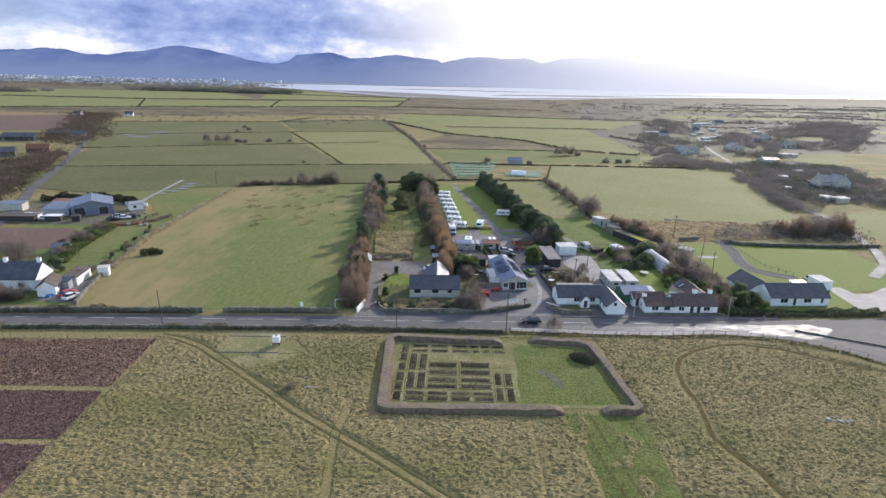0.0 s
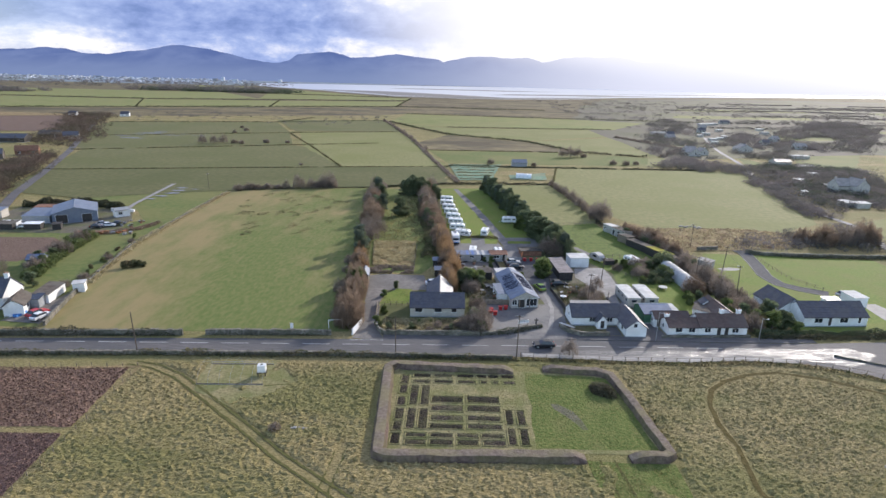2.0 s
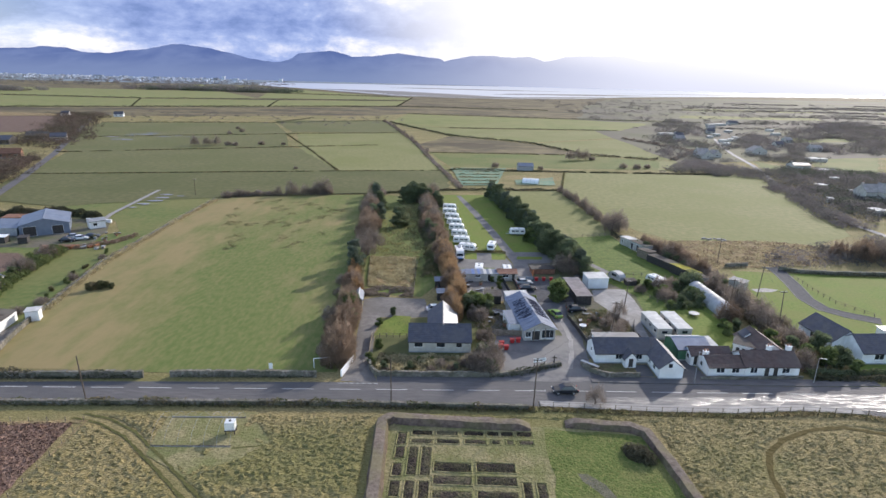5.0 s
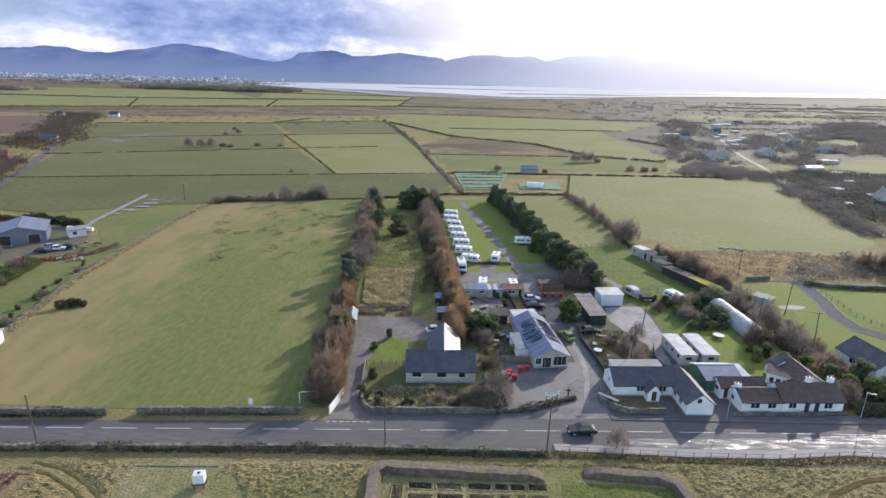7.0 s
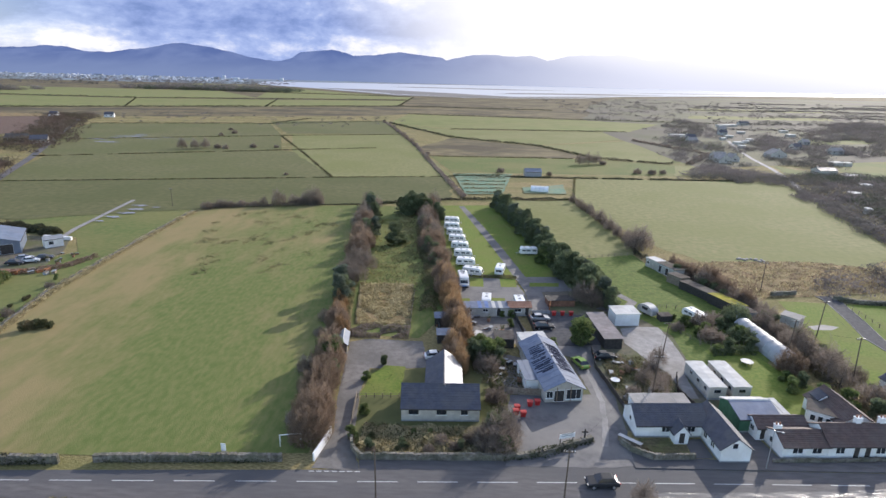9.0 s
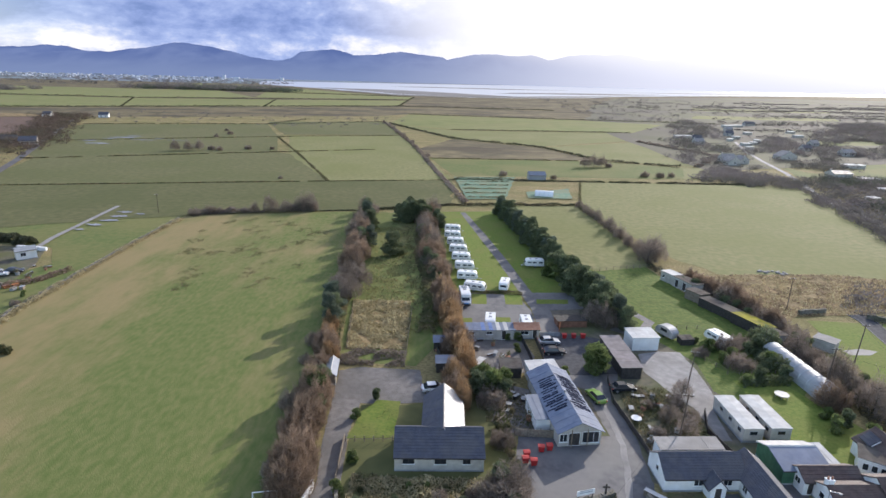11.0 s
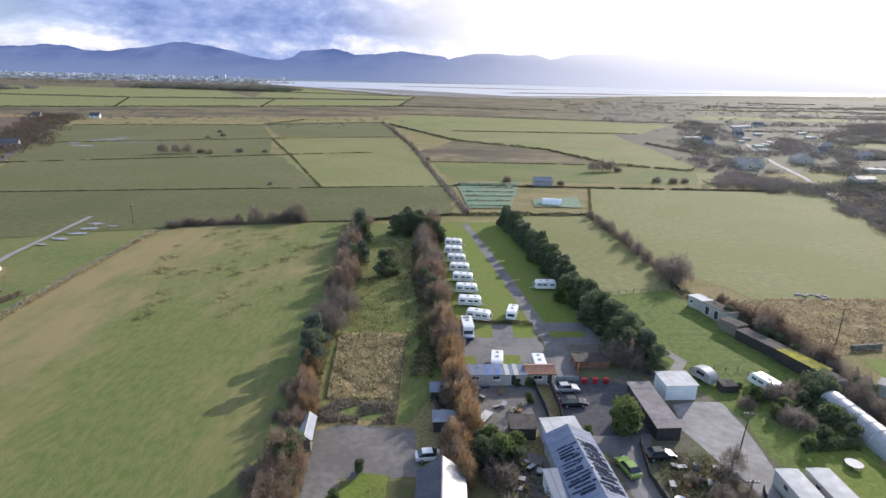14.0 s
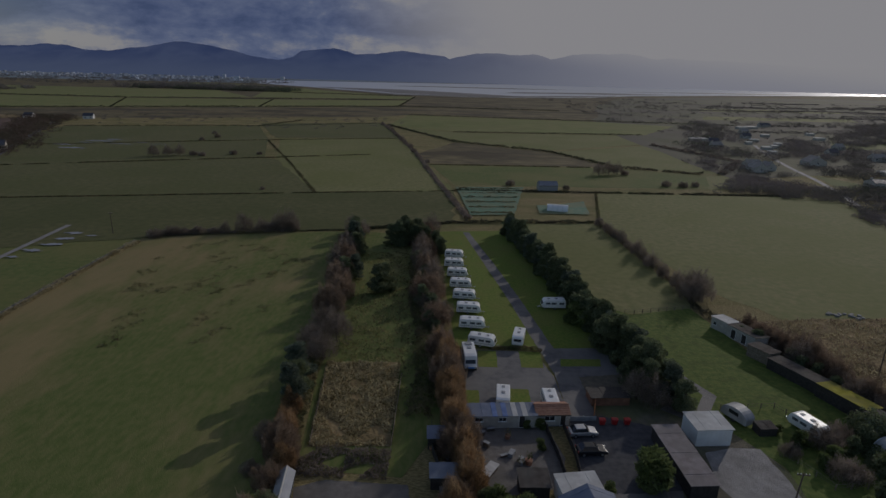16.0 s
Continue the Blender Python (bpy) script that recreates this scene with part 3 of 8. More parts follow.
def hedge(name, pts, height, width, mat, per_metre, leaf, seed=0, label="", gaps=0.0, category="hedge", slim=0.5, up=0.3):
    """A hedge or a line of scrub along a line of points: many loose leaves and twigs round an uneven top."""
    rng = np.random.default_rng(seed)
    pts = [Vector((*p, 0)) for p in pts]
    P = []
    for a, b in zip(pts, pts[1:]):
        ln = (b - a).length
        n = int(ln * per_metre)
        u = rng.uniform(0, 1, n)
        d = (b - a).normalized()
        wob = np.array([noise.noise(Vector((a.x + d.x * q * ln, a.y + d.y * q * ln, seed)) * 0.22) for q in u])
        fine = np.array([noise.noise(Vector((a.x + d.x * q * ln, a.y + d.y * q * ln, seed + 9)) * 0.9) for q in u])
        top = height * np.clip(0.8 + 0.75 * wob + 0.35 * fine, 0.25, 1.7)
        ang = rng.uniform(0, math.pi, n)
        r = rng.uniform(0.4, 1, n) ** 0.5
        off = np.cos(ang) * r * width * 0.5 * np.clip(1 + 0.6 * fine, 0.5, 1.5)
        z = np.sin(ang) * r * top
        keep = wob > gaps - 0.6 if gaps else np.ones(n, bool)
        Q = np.stack([a.x + d.x * u * ln - d.y * off, a.y + d.y * u * ln + d.x * off, z], 1)
        P.append(Q[keep])
    P = np.concatenate(P)
    me = np_mesh(name, tris(rng, P, leaf, up, None, slim), mat)
    return tagged(new(name, me), label or "uneven winter hedge of bare twigs and evergreen leaves", category, kind="stuff")


def patch(name, x0, x1, y0, y1, n, height, leaf, mat, seed, label, category, inside=None, slim=0.4, up=0.5):
    """Low growth scattered over a stretch of ground in uneven clumps."""
    rng = np.random.default_rng(seed)
    P = np.stack([rng.uniform(x0, x1, n), rng.uniform(y0, y1, n), np.zeros(n)], 1)
    k = np.array([noise.noise(Vector((p[0], p[1], seed)) * 0.35) for p in P])
    P[:, 2] = height * rng.uniform(0, 1, n) * np.clip(0.6 + k, 0.1, 1.4)
    keep = k > -0.25
    if inside:
        keep &= np.array([inside(p[0], p[1]) for p in P])
    return tagged(new(name, np_mesh(name, tris(rng, P[keep], leaf, up, None, slim), mat)), label, category, kind="stuff")


def in_poly(pts):
    def test(x, y):
        c = False
        for (ax, ay), (bx, by) in zip(pts, pts[1:] + pts[:1]):
            if (ay > y) != (by > y) and x < (bx - ax) * (y - ay) / (by - ay) + ax:
                c = not c
        return c
    return test

# ---- ground, water, roads ----
def ground_sheet():
    g = Geo()
    xs = sorted(set([-5200, -3000, -1500, -800, -400] + list(range(-200, 201, 40)) + [400, 800, 1500, 3000, 5200]))
    ys = sorted(set([-2500, -800, -300, -100] + list(range(-40, 321, 40)) + [500, 800, 1500, 3000, 5000]))
    vs = [(x, y, 0) for y in ys for x in xs]
    n = len(xs)
    g.add(vs, [(j * n + i, j * n + i + 1, (j + 1) * n + i + 1, (j + 1) * n + i) for j in range(len(ys) - 1) for i in range(n - 1)])
    ob = part("ground", g, m_rough)
    return tagged(ob, "flat coastal land of rough winter grass", "ground", kind="structure")


ground_sheet()

# far land first, then nearer fields, each a little higher than what lies under it
area("far_land", [(-5000, 640), (-583, 732), (-104, 1004), (200, 1010), (420, 900), (5000, 900), (5000, 4900), (-5000, 4900)], 0.03, m_moor, "dull far coastal land", "land")
area("marsh", [(-1500, 560), (-400, 640), (-104, 770), (-70, 830), (150, 800), (330, 800), (420, 900), (200, 1010), (-104, 1010), (-583, 735), (-1500, 640)], 0.06, m_moor, "brown rushy marsh with dark scrub", "marsh")
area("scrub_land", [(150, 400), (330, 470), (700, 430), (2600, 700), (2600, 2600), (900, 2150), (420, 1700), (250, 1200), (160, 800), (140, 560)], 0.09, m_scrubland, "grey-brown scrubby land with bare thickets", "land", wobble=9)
for k, pts in enumerate([
    [(-1500, 760), (-583, 740), (-450, 815), (-560, 1040), (-1500, 1000)], [(-450, 815), (-290, 905), (-340, 1120), (-560, 1040)],
    [(-290, 905), (-104, 1010), (-110, 1230), (-340, 1120)], [(-1500, 1020), (-560, 1060), (-400, 1180), (-600, 1500), (-1500, 1400)],
    [(-400, 1180), (-106, 1290), (-120, 1430), (-480, 1480)], [(-700, 1560), (-480, 1500), (-150, 1450), (-300, 1600), (-700, 2100), (-1000, 2200)],
]):
    area("meadow", pts, 0.12 + 0.01 * k, m_far, "bright green far meadow between dark hedges", "field")
FIELDS = [
    # cloud shade over this field is put into its darker grass
    ("pasture", [(-97, 255), (-38, 271), (-4, 285), (-4, 343), (-64, 329), (-210, 293), (-190, 240), (-150, 230)], m_dull),
    ("pasture", [(-210, 293), (-64, 329), (-100, 412), (-119, 425), (-240, 372)], m_olive),
    ("pasture", [(-64, 329), (-4, 343), (-31, 463), (-75, 455), (-112, 425)], m_pale),
    ("pasture", [(-240, 372), (-119, 425), (-146, 513), (-300, 440)], m_olive),
    ("pasture", [(-112, 427), (-31, 465), (-50, 550), (-140, 525)], m_pale),
    ("pasture", [(-300, 442), (-146, 515), (-190, 620), (-340, 570)], m_olive),
    ("pasture", [(-146, 530), (-50, 552), (-85, 690), (-200, 650)], m_olive),
    ("meadow", [(-76, 672), (-10, 620), (170, 640), (240, 760), (150, 800), (-70, 820)], m_far),
    ("pasture", [(-76, 669), (-7, 539), (60, 500), (140, 560), (168, 635), (-8, 615)], m_pale),
    ("pasture", [(-31, 463), (-7, 536), (60, 491), (88, 432), (40, 425), (-20, 420)], m_moor),
    ("pasture", [(-20, 418), (40, 423), (90, 425), (140, 410), (160, 372), (60, 362), (-4, 358)], m_green),
    ("pasture", [(92, 432), (145, 415), (180, 470), (150, 555), (64, 497)], m_pale),
    ("field", [(50, 297), (60, 348), (157, 355), (173, 354), (163, 297), (147, 241), (139, 224), (117, 209), (74, 204), (61, 226), (55, 258)], m_pale),
    ("field", [(13, 287), (48, 291), (51, 258), (55, 215), (37, 209), (31, 214), (24, 246)], m_pale),
    ("field", [(272, 478), (318, 466), (250, 368), (226, 384), (233, 403)], m_green),
    ("field", [(203, 424), (212, 388), (190, 384)], m_green),
    ("field", [(244, 728), (270, 724), (246, 652), (214, 642)], m_pale),
    ("field", [(120, 367), (134, 408), (153, 412), (135, 372)], m_pale),
    ("field", [(150, 225), (180, 240), (400, 300), (400, 200), (150, 190)], m_pale),
]
for k, (name, pts, m) in enumerate(FIELDS):
    area(name, pts, 0.15 + 0.006 * k if k < 8 else 0.012 + 0.0015 * k, m, {"meadow": "bright green meadow"}.get(name, "grazed winter pasture with patchy colour"), "field", wobble=1.2, seed=k)
# bare ground on the far side
area("ploughed_field", [(-482, 603), (-421, 632), (-330, 520), (-305, 478), (-400, 455)], 0.30, m_soil, "brown ploughed field far off", "field")
area("stubble_field", [(-700, 610), (-482, 606), (-425, 634), (-450, 660), (-720, 660)], 0.29, m_straw, "pale stubble field far off", "field")
# the wide grazed field behind the road
area("field", [(-82, 113.3), (-50, 113.6), (-20.5, 116), (-22, 140), (-26, 170), (-30, 222), (-36, 270), (-97, 256), (-97, 224), (-94, 169), (-88, 137)], 0.035, m_pasture, "wide grazed field with straw-coloured and green patches", "field")
area("garden", [(-140, 112), (-83, 113), (-88.5, 137), (-94.5, 169), (-97.5, 224), (-112, 190), (-125, 185), (-140, 176)], 0.03, m_green, "rough green garden plots behind the houses", "garden")
area("bare_plot", [(-160, 148), (-116, 152), (-113, 168), (-122, 175), (-160, 172)], 0.05, m_soil, "brown dug plot beside the hedge", "plot")
area("farm_yard", [(-160, 178), (-122, 180), (-108, 186), (-112, 200), (-118, 212), (-160, 216)], 0.06, m_dirt, "trodden muddy farm yard", "yard")
area("farm_field", [(-150, 217), (-117, 213), (-108, 200), (-98, 205), (-98, 254), (-150, 240)], 0.062, m_green, "wet green field behind the barn", "field")
area("plot", [(-22, 153.4), (-8, 152.6), (-3, 165), (-8, 205), (-16, 268), (-34, 270), (-29, 222), (-25, 176)], 0.04, m_pasture, "overgrown grass plot between two rows of trees", "field")
area("bramble_plot", [(-24.6, 182), (-11.4, 183), (-10.4, 159), (-21.8, 158)], 0.06, m_straw, "overgrown plot of straw-coloured dead growth", "plot", wobble=0.4)
area("caravan_field", [(-9, 273), (13, 277), (26, 238), (33, 190), (20, 188), (14, 190), (-1.5, 190), (-6, 235)], 0.045, m_lawn, "mown bright green caravan field", "lawn")
area("paddock", [(30, 216), (37, 209), (52, 214), (56, 190), (62, 168), (60, 150), (50, 138), (43, 148), (44, 158), (38, 170), (33.5, 178)], 0.05, m_paddock, "green paddock beside the sheds", "lawn")
area("house_lawn", [(71, 133), (74, 158), (77, 180), (128, 178), (128, 165), (121, 142), (100, 137), (97, 126), (75, 122)], 0.05, m_lawn, "bright green lawn round the bungalow", "lawn")
area("garden_lawn", [(48.5, 127.5), (62, 127), (64, 134), (59, 144), (56, 153), (48, 152), (49, 138)], 0.055, m_lawn, "small green lawn behind the cottages", "lawn", wobble=0.3)
area("rough_plot", [(60, 206), (68, 209), (104, 213), (118, 209), (121, 192), (90, 184), (76, 182), (70, 178), (66, 190)], 0.06, m_straw, "straw-coloured rough ground with stones", "plot", wobble=0.6)

# the road, its branches and yards
NEAR = [(-190, 93), (-87, 102.2), (-55, 104.5), (-20, 106.6), (14, 107.5), (33, 107.2), (45, 107.6), (56, 109), (66, 108.6), (71, 107), (76, 105.2), (80, 102.8), (84.5, 98.7), (95, 86), (112, 62)]
FAR = [(-190, 98.7), (-90, 107.6), (-57, 110.2), (-20, 112.6), (20, 115.4), (61, 116.8), (75, 117.8), (101, 120.8), (150, 126)]
road = area("road", NEAR + [(118, 66), (101, 92), (91, 104.6), (120, 112), (150, 115)] + FAR[::-1], 0.03, m_asphalt, "worn grey asphalt road with patches and a broken white centre line", "road")
area("pavement", [(14, 107.5), (33, 107.2), (45, 107.6), (56, 109), (66, 108.6), (66, 110.0), (56, 110.6), (45, 109.4), (33, 109.0), (14, 109)], 0.15, m_concrete, "pale worn concrete pavement along the fence", "pavement", thick=0.14)
area("pavement", [(24, 116.8), (33, 117.3), (41, 117.6), (62, 119.2), (75, 119.8), (75, 118.0), (61, 116.9), (24, 115.6)], 0.15, m_asphalt, "dark tarmac pavement in front of the cottages", "pavement", thick=0.14)
dash = Geo().box(-2.6, 2.6, -0.06, 0.06, 0, 0.006).mesh("road_marking", m_white_line)
short = Geo().box(-0.35, 0.35, -0.07, 0.07, 0, 0.006).mesh("edge_line", m_white_line)
for k in range(21):
    x = -95.2 + 7.72 * k
    o = part("road_marking", dash, m_white_line, road)
    o.matrix_basis = pose(x, 111.45 + 0.055 * x if x < 20 else 112.55 + 0.045 * (x - 20), 0.031, 0, 0, 3.1 if x < 20 else 2.6)
for k in range(7):
    o = part("edge_line", short, m_white_line, road)
    o.matrix_basis = pose(-19.2 + 1.0 * k, 112.35 + 0.05 * k, 0.031, 0, 0, 3)
area("driveway", [(-19.3, 113), (-18.2, 121), (-19.6, 131), (-20.2, 138), (-20.8, 145), (-21.3, 150), (-17.9, 151.5), (-7.1, 151.3), (-5.4, 141), (-9, 140.4), (-15.8, 140), (-16.2, 132), (-15.3, 124), (-15.0, 118), (-12.8, 112.8)], 0.045, m_gravel, "pale grey tarmac driveway and turning yard", "driveway", wobble=0.15)
area("shop_yard", [(6.5, 115.0), (20, 115.5), (24, 116), (25.2, 124), (25.8, 134), (24.6, 144), (28, 152), (28, 164), (21, 167), (16, 167), (15, 150), (21, 147), (22, 134), (8.5, 133), (6.8, 122)], 0.05, m_lane, "grey tarmac yard and lane beside the shop", "yard", wobble=0.15)
area("campsite_lane", [(16.3, 166), (16, 181), (13.6, 195), (10.6, 214), (5.6, 241), (-0.4, 273), (1.6, 273.5), (8.0, 243), (13.5, 214), (16.8, 194), (17.4, 191), (27, 192), (29, 182.2), (20.2, 180.4), (20.6, 166)], 0.07, m_lane, "narrow grey lane through the caravan field", "lane", wobble=0.1)
m_newtar = surf("smooth dark tarmac", (0.062, 0.063, 0.070), (0.092, 0.092, 0.098), 1.2, rough=0.9, spec=0.2, bump=0.15, bscale=18)
area("grass_pitch", [(17.6, 183.9), (25.0, 184.6), (25.4, 187.3), (17.9, 186.7)], 0.085, m_lawn, "narrow grass strip between two parking spurs", "lawn", wobble=0.1)
# dark tarmac laid over the yard; its colour also takes in partial shade
area("car_park", [(15.6, 151.4), (22, 151.6), (28, 152.6), (29.6, 158), (30, 166), (21.4, 168.6), (16.2, 167.6)], 0.076, m_newtar, "dark smooth tarmac car park behind the shop", "yard", wobble=0.15)
area("camp_hardstanding", [(-1.2, 189.2), (13.4, 189.2), (15.8, 180), (16.2, 169.8), (-1.0, 169.2)], 0.065, m_lane, "grey hardstanding in front of the washroom block", "yard")
for x0, x1, y0, y1 in ((2.6, 6.1, 182.6, 189.0), (10.4, 14.4, 183.0, 189.2), (7.2, 10.8, 169.6, 175.6), (-0.8, 2.5, 169.4, 174.6)):
    area("grass_pitch", [(x0, y0), (x1, y0), (x1, y1), (x0, y1)], 0.08, m_lawn, "small grass pitch between parking bays", "lawn", wobble=0.1)
area("beer_yard", [(-1, 166), (12, 166.5), (14, 158), (12.4, 152), (5, 150), (3, 152), (0.5, 158)], 0.055, m_gravel, "gravelled yard behind the shop", "yard")
area("turning_area", [(33.0, 154.0), (34, 160.6), (38.4, 162.0), (42.4, 162.0), (42.9, 154.7), (42.4, 144.9), (40.4, 141.4), (39.8, 134), (38.2, 134), (37.6, 142.4), (35.5, 146.4)], 0.06, m_palegravel, "pale stony turning area beside the sheds", "yard", wobble=0.15)
area("access_path", strip([(32, 172), (36, 168), (41, 176), (38, 182)], 2.2), 0.066, m_lane, "grey path beside the evergreen hedge", "path")
BUNG_LANE = [(90.4, 184.5), (90.8, 181), (88.6, 169.5), (86.2, 160), (86.6, 153.6), (90, 150.2), (95.5, 147)]
area("house_lane", strip(BUNG_LANE, 3.6), 0.08, m_newtar, "smooth grey lane with pale kerbs to the bungalow", "lane")
for s in (-1, 1):
    e = strip(BUNG_LANE, 3.8)
    half = e[: len(BUNG_LANE)] if s < 0 else e[len(BUNG_LANE):][::-1]
    area("kerb", strip(half, 0.14), 0.14, m_palegravel, "pale concrete kerb along the lane", "kerb", thick=0.12)
area("bungalow_drive", [(98, 126.5), (99, 141), (103, 141), (104, 136.4), (108, 137), (115, 142), (121, 142), (115, 138), (112, 133), (113, 127), (104, 125)], 0.075, m_concrete, "pale concrete drive beside the bungalow", "driveway", wobble=0.1)
area("forecourt", [(-13.0, 112.9), (24, 115.5), (62, 117), (62, 119.7), (45, 119.5), (44.2, 125), (40.5, 125), (40.5, 118.1), (33, 118.3), (27, 117.9), (24.4, 119.6), (20, 121.4), (15, 119.2), (11, 117.2), (6, 116.2), (-13.4, 115.2)], 0.0265, m_asphalt, "dark tarmac strip between the road and the garden walls", "pavement")
area("shop_yard", [(7.4, 133.8), (11.2, 134.2), (11.8, 146), (8.6, 147.4), (7.2, 141)], 0.052, m_gravel, "paved yard with pots between the bungalow and the shop", "yard", wobble=0.2)
area("worn_strip", strip([(23.0, 143), (23.4, 137.6), (23.4, 132.2), (22.6, 126.7), (21.0, 120)], 0.9), 0.058, m_palegravel, "pale worn strip of old concrete in the yard", "yard", wobble=0.25)
area("yard_edge", [(21, 126), (26, 124), (38, 124), (44, 133), (46, 150), (42, 164), (36, 176), (28, 186), (20, 184), (20, 150)], 0.028, m_dirt, "trodden weedy ground between sheds and yards", "ground", wobble=0.4)
area("back_lane", strip([(118, 150), (130, 162), (138, 178), (146, 203), (152, 222), (151, 240), (158, 270), (163, 298), (165, 320), (181, 365), (192, 403), (203, 450), (220, 512), (244, 580)], 2.8), 0.2, m_palegravel, "pale narrow back lane between hedges", "lane")
area("far_road", strip([(-140, 150), (-152, 187), (-178, 232), (-203, 285), (-241, 361), (-322, 511), (-394, 642)], 3.8), 0.33, m_asphalt, "straight grey road between bare trees", "road")
area("farm_track", strip([(-121, 213), (-123.2, 222), (-128.4, 265)], 1.7), 0.28, m_concrete, "pale straight farm track", "track")

# puddles
rng = np.random.default_rng(5)
for k, (x, y, a, b) in enumerate([(-262, 455, 9, 2), (-250, 478, 12, 2.5), (-228, 466, 12, 1.5), (-255, 468, 8, 1.5), (-222, 476, 9, 1.3), (-248, 488, 6, 3), (-246, 441, 10, 3), (-206, 470, 8, 1), (-120.4, 238, 3.2, 1.6), (-119.0, 244, 3.4, 1.5), (-119.4, 250, 3.4, 1.6), (-120.6, 256, 3.4, 1.3), (-114, 254, 2, 0.8), (-121.6, 232, 2.0, 1.0)]):
    area("flood_pool", [(x + a * math.cos(q) * rng.uniform(0.35, 1.25), y + b * math.sin(q) * rng.uniform(0.35, 1.25)) for q in np.linspace(0, 2 * math.pi, 26)[:-1]], 0.31, m_puddle, "shallow pool of flood water in the grass", "puddle")
area("wet_lane", [(22, 109.3), (36, 109.3), (45, 109.7), (56, 110.8), (66, 110.2), (71, 109.4), (76, 108.2), (80, 110.0), (84, 113.6), (80, 115.8), (70, 115.0), (60, 114.0), (48, 112.6), (38, 111.8), (22, 110.8)], 0.0345, m_film, "half-dried asphalt with streaks of rain water", "wet road", wobble=0.3)

# estuary
area("water", [(-800, 2330), (-420, 1900), (-160, 1520), (20, 1490), (130, 1540), (330, 1680), (525, 1960), (1000, 2380), (1500, 2760), (2300, 3300), (4900, 3900), (4900, 4950), (2500, 4950), (600, 4200), (-200, 3500), (-1000, 3000)], 0.32, m_water, "pale shining estuary water", "water")
for k, pts in enumerate([[(-420, 1880), (-160, 1500), (60, 1500), (330, 1700), (520, 1980), (300, 1800), (60, 1590), (-160, 1590)], [(-500, 2050), (-160, 1620), (40, 1560), (160, 1640), (60, 1750), (-200, 2000)], [(100, 1900), (520, 2060), (800, 2300), (500, 2250), (200, 2080)], [(-300, 2500), (200, 2500), (500, 2700), (-200, 2650)], [(600, 2500), (1300, 2750), (1800, 3150), (1200, 2900)]]):
    area("sandbank", pts, 0.40, m_sand, "wet sand flats in the estuary", "sandbank", wobble=12, seed=k)

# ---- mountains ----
# self-lit mountain backdrop; distance haze and sun glare are painted into its colour
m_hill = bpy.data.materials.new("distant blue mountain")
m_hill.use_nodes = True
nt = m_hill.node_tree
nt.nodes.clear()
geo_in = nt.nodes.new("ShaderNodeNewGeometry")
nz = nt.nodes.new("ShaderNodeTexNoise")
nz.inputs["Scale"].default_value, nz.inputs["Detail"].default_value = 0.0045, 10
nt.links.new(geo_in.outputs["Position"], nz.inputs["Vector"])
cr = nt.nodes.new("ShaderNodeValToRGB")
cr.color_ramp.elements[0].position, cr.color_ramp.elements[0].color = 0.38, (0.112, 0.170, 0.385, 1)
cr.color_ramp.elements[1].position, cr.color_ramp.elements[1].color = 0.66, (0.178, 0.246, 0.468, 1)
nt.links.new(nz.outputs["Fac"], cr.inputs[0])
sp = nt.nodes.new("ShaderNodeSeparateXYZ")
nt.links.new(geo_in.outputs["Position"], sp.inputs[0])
# painted haze, paler from left to right
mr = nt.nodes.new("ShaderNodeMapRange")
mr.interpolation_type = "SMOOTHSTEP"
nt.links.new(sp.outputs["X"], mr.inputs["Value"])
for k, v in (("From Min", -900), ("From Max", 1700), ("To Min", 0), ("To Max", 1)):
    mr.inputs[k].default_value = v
# painted haze at the foot of the slopes
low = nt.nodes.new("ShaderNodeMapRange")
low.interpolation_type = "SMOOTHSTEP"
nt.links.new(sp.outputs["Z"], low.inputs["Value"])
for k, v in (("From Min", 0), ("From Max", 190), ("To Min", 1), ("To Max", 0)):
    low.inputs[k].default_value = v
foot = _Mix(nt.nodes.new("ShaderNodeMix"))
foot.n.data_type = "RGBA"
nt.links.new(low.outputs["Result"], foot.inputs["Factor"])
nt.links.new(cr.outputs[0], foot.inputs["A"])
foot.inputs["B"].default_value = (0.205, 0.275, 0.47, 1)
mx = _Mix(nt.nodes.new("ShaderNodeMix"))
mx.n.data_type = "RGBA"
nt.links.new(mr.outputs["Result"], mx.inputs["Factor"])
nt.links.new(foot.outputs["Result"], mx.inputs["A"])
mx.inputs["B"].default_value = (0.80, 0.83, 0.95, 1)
# sun glare painted in: the high right side turns white
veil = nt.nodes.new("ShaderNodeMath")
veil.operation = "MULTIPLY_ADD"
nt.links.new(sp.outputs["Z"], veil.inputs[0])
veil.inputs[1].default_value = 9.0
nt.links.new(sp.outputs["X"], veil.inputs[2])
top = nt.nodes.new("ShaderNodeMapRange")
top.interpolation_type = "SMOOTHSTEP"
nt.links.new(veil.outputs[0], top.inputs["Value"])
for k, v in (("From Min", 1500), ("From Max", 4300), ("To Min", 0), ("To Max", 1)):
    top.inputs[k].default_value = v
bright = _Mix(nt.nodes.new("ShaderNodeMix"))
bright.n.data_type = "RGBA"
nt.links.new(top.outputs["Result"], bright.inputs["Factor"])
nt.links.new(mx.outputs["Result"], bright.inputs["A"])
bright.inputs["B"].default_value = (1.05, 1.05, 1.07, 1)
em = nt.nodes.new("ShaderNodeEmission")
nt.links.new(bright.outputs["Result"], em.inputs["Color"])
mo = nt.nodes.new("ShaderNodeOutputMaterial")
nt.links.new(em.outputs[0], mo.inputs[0])


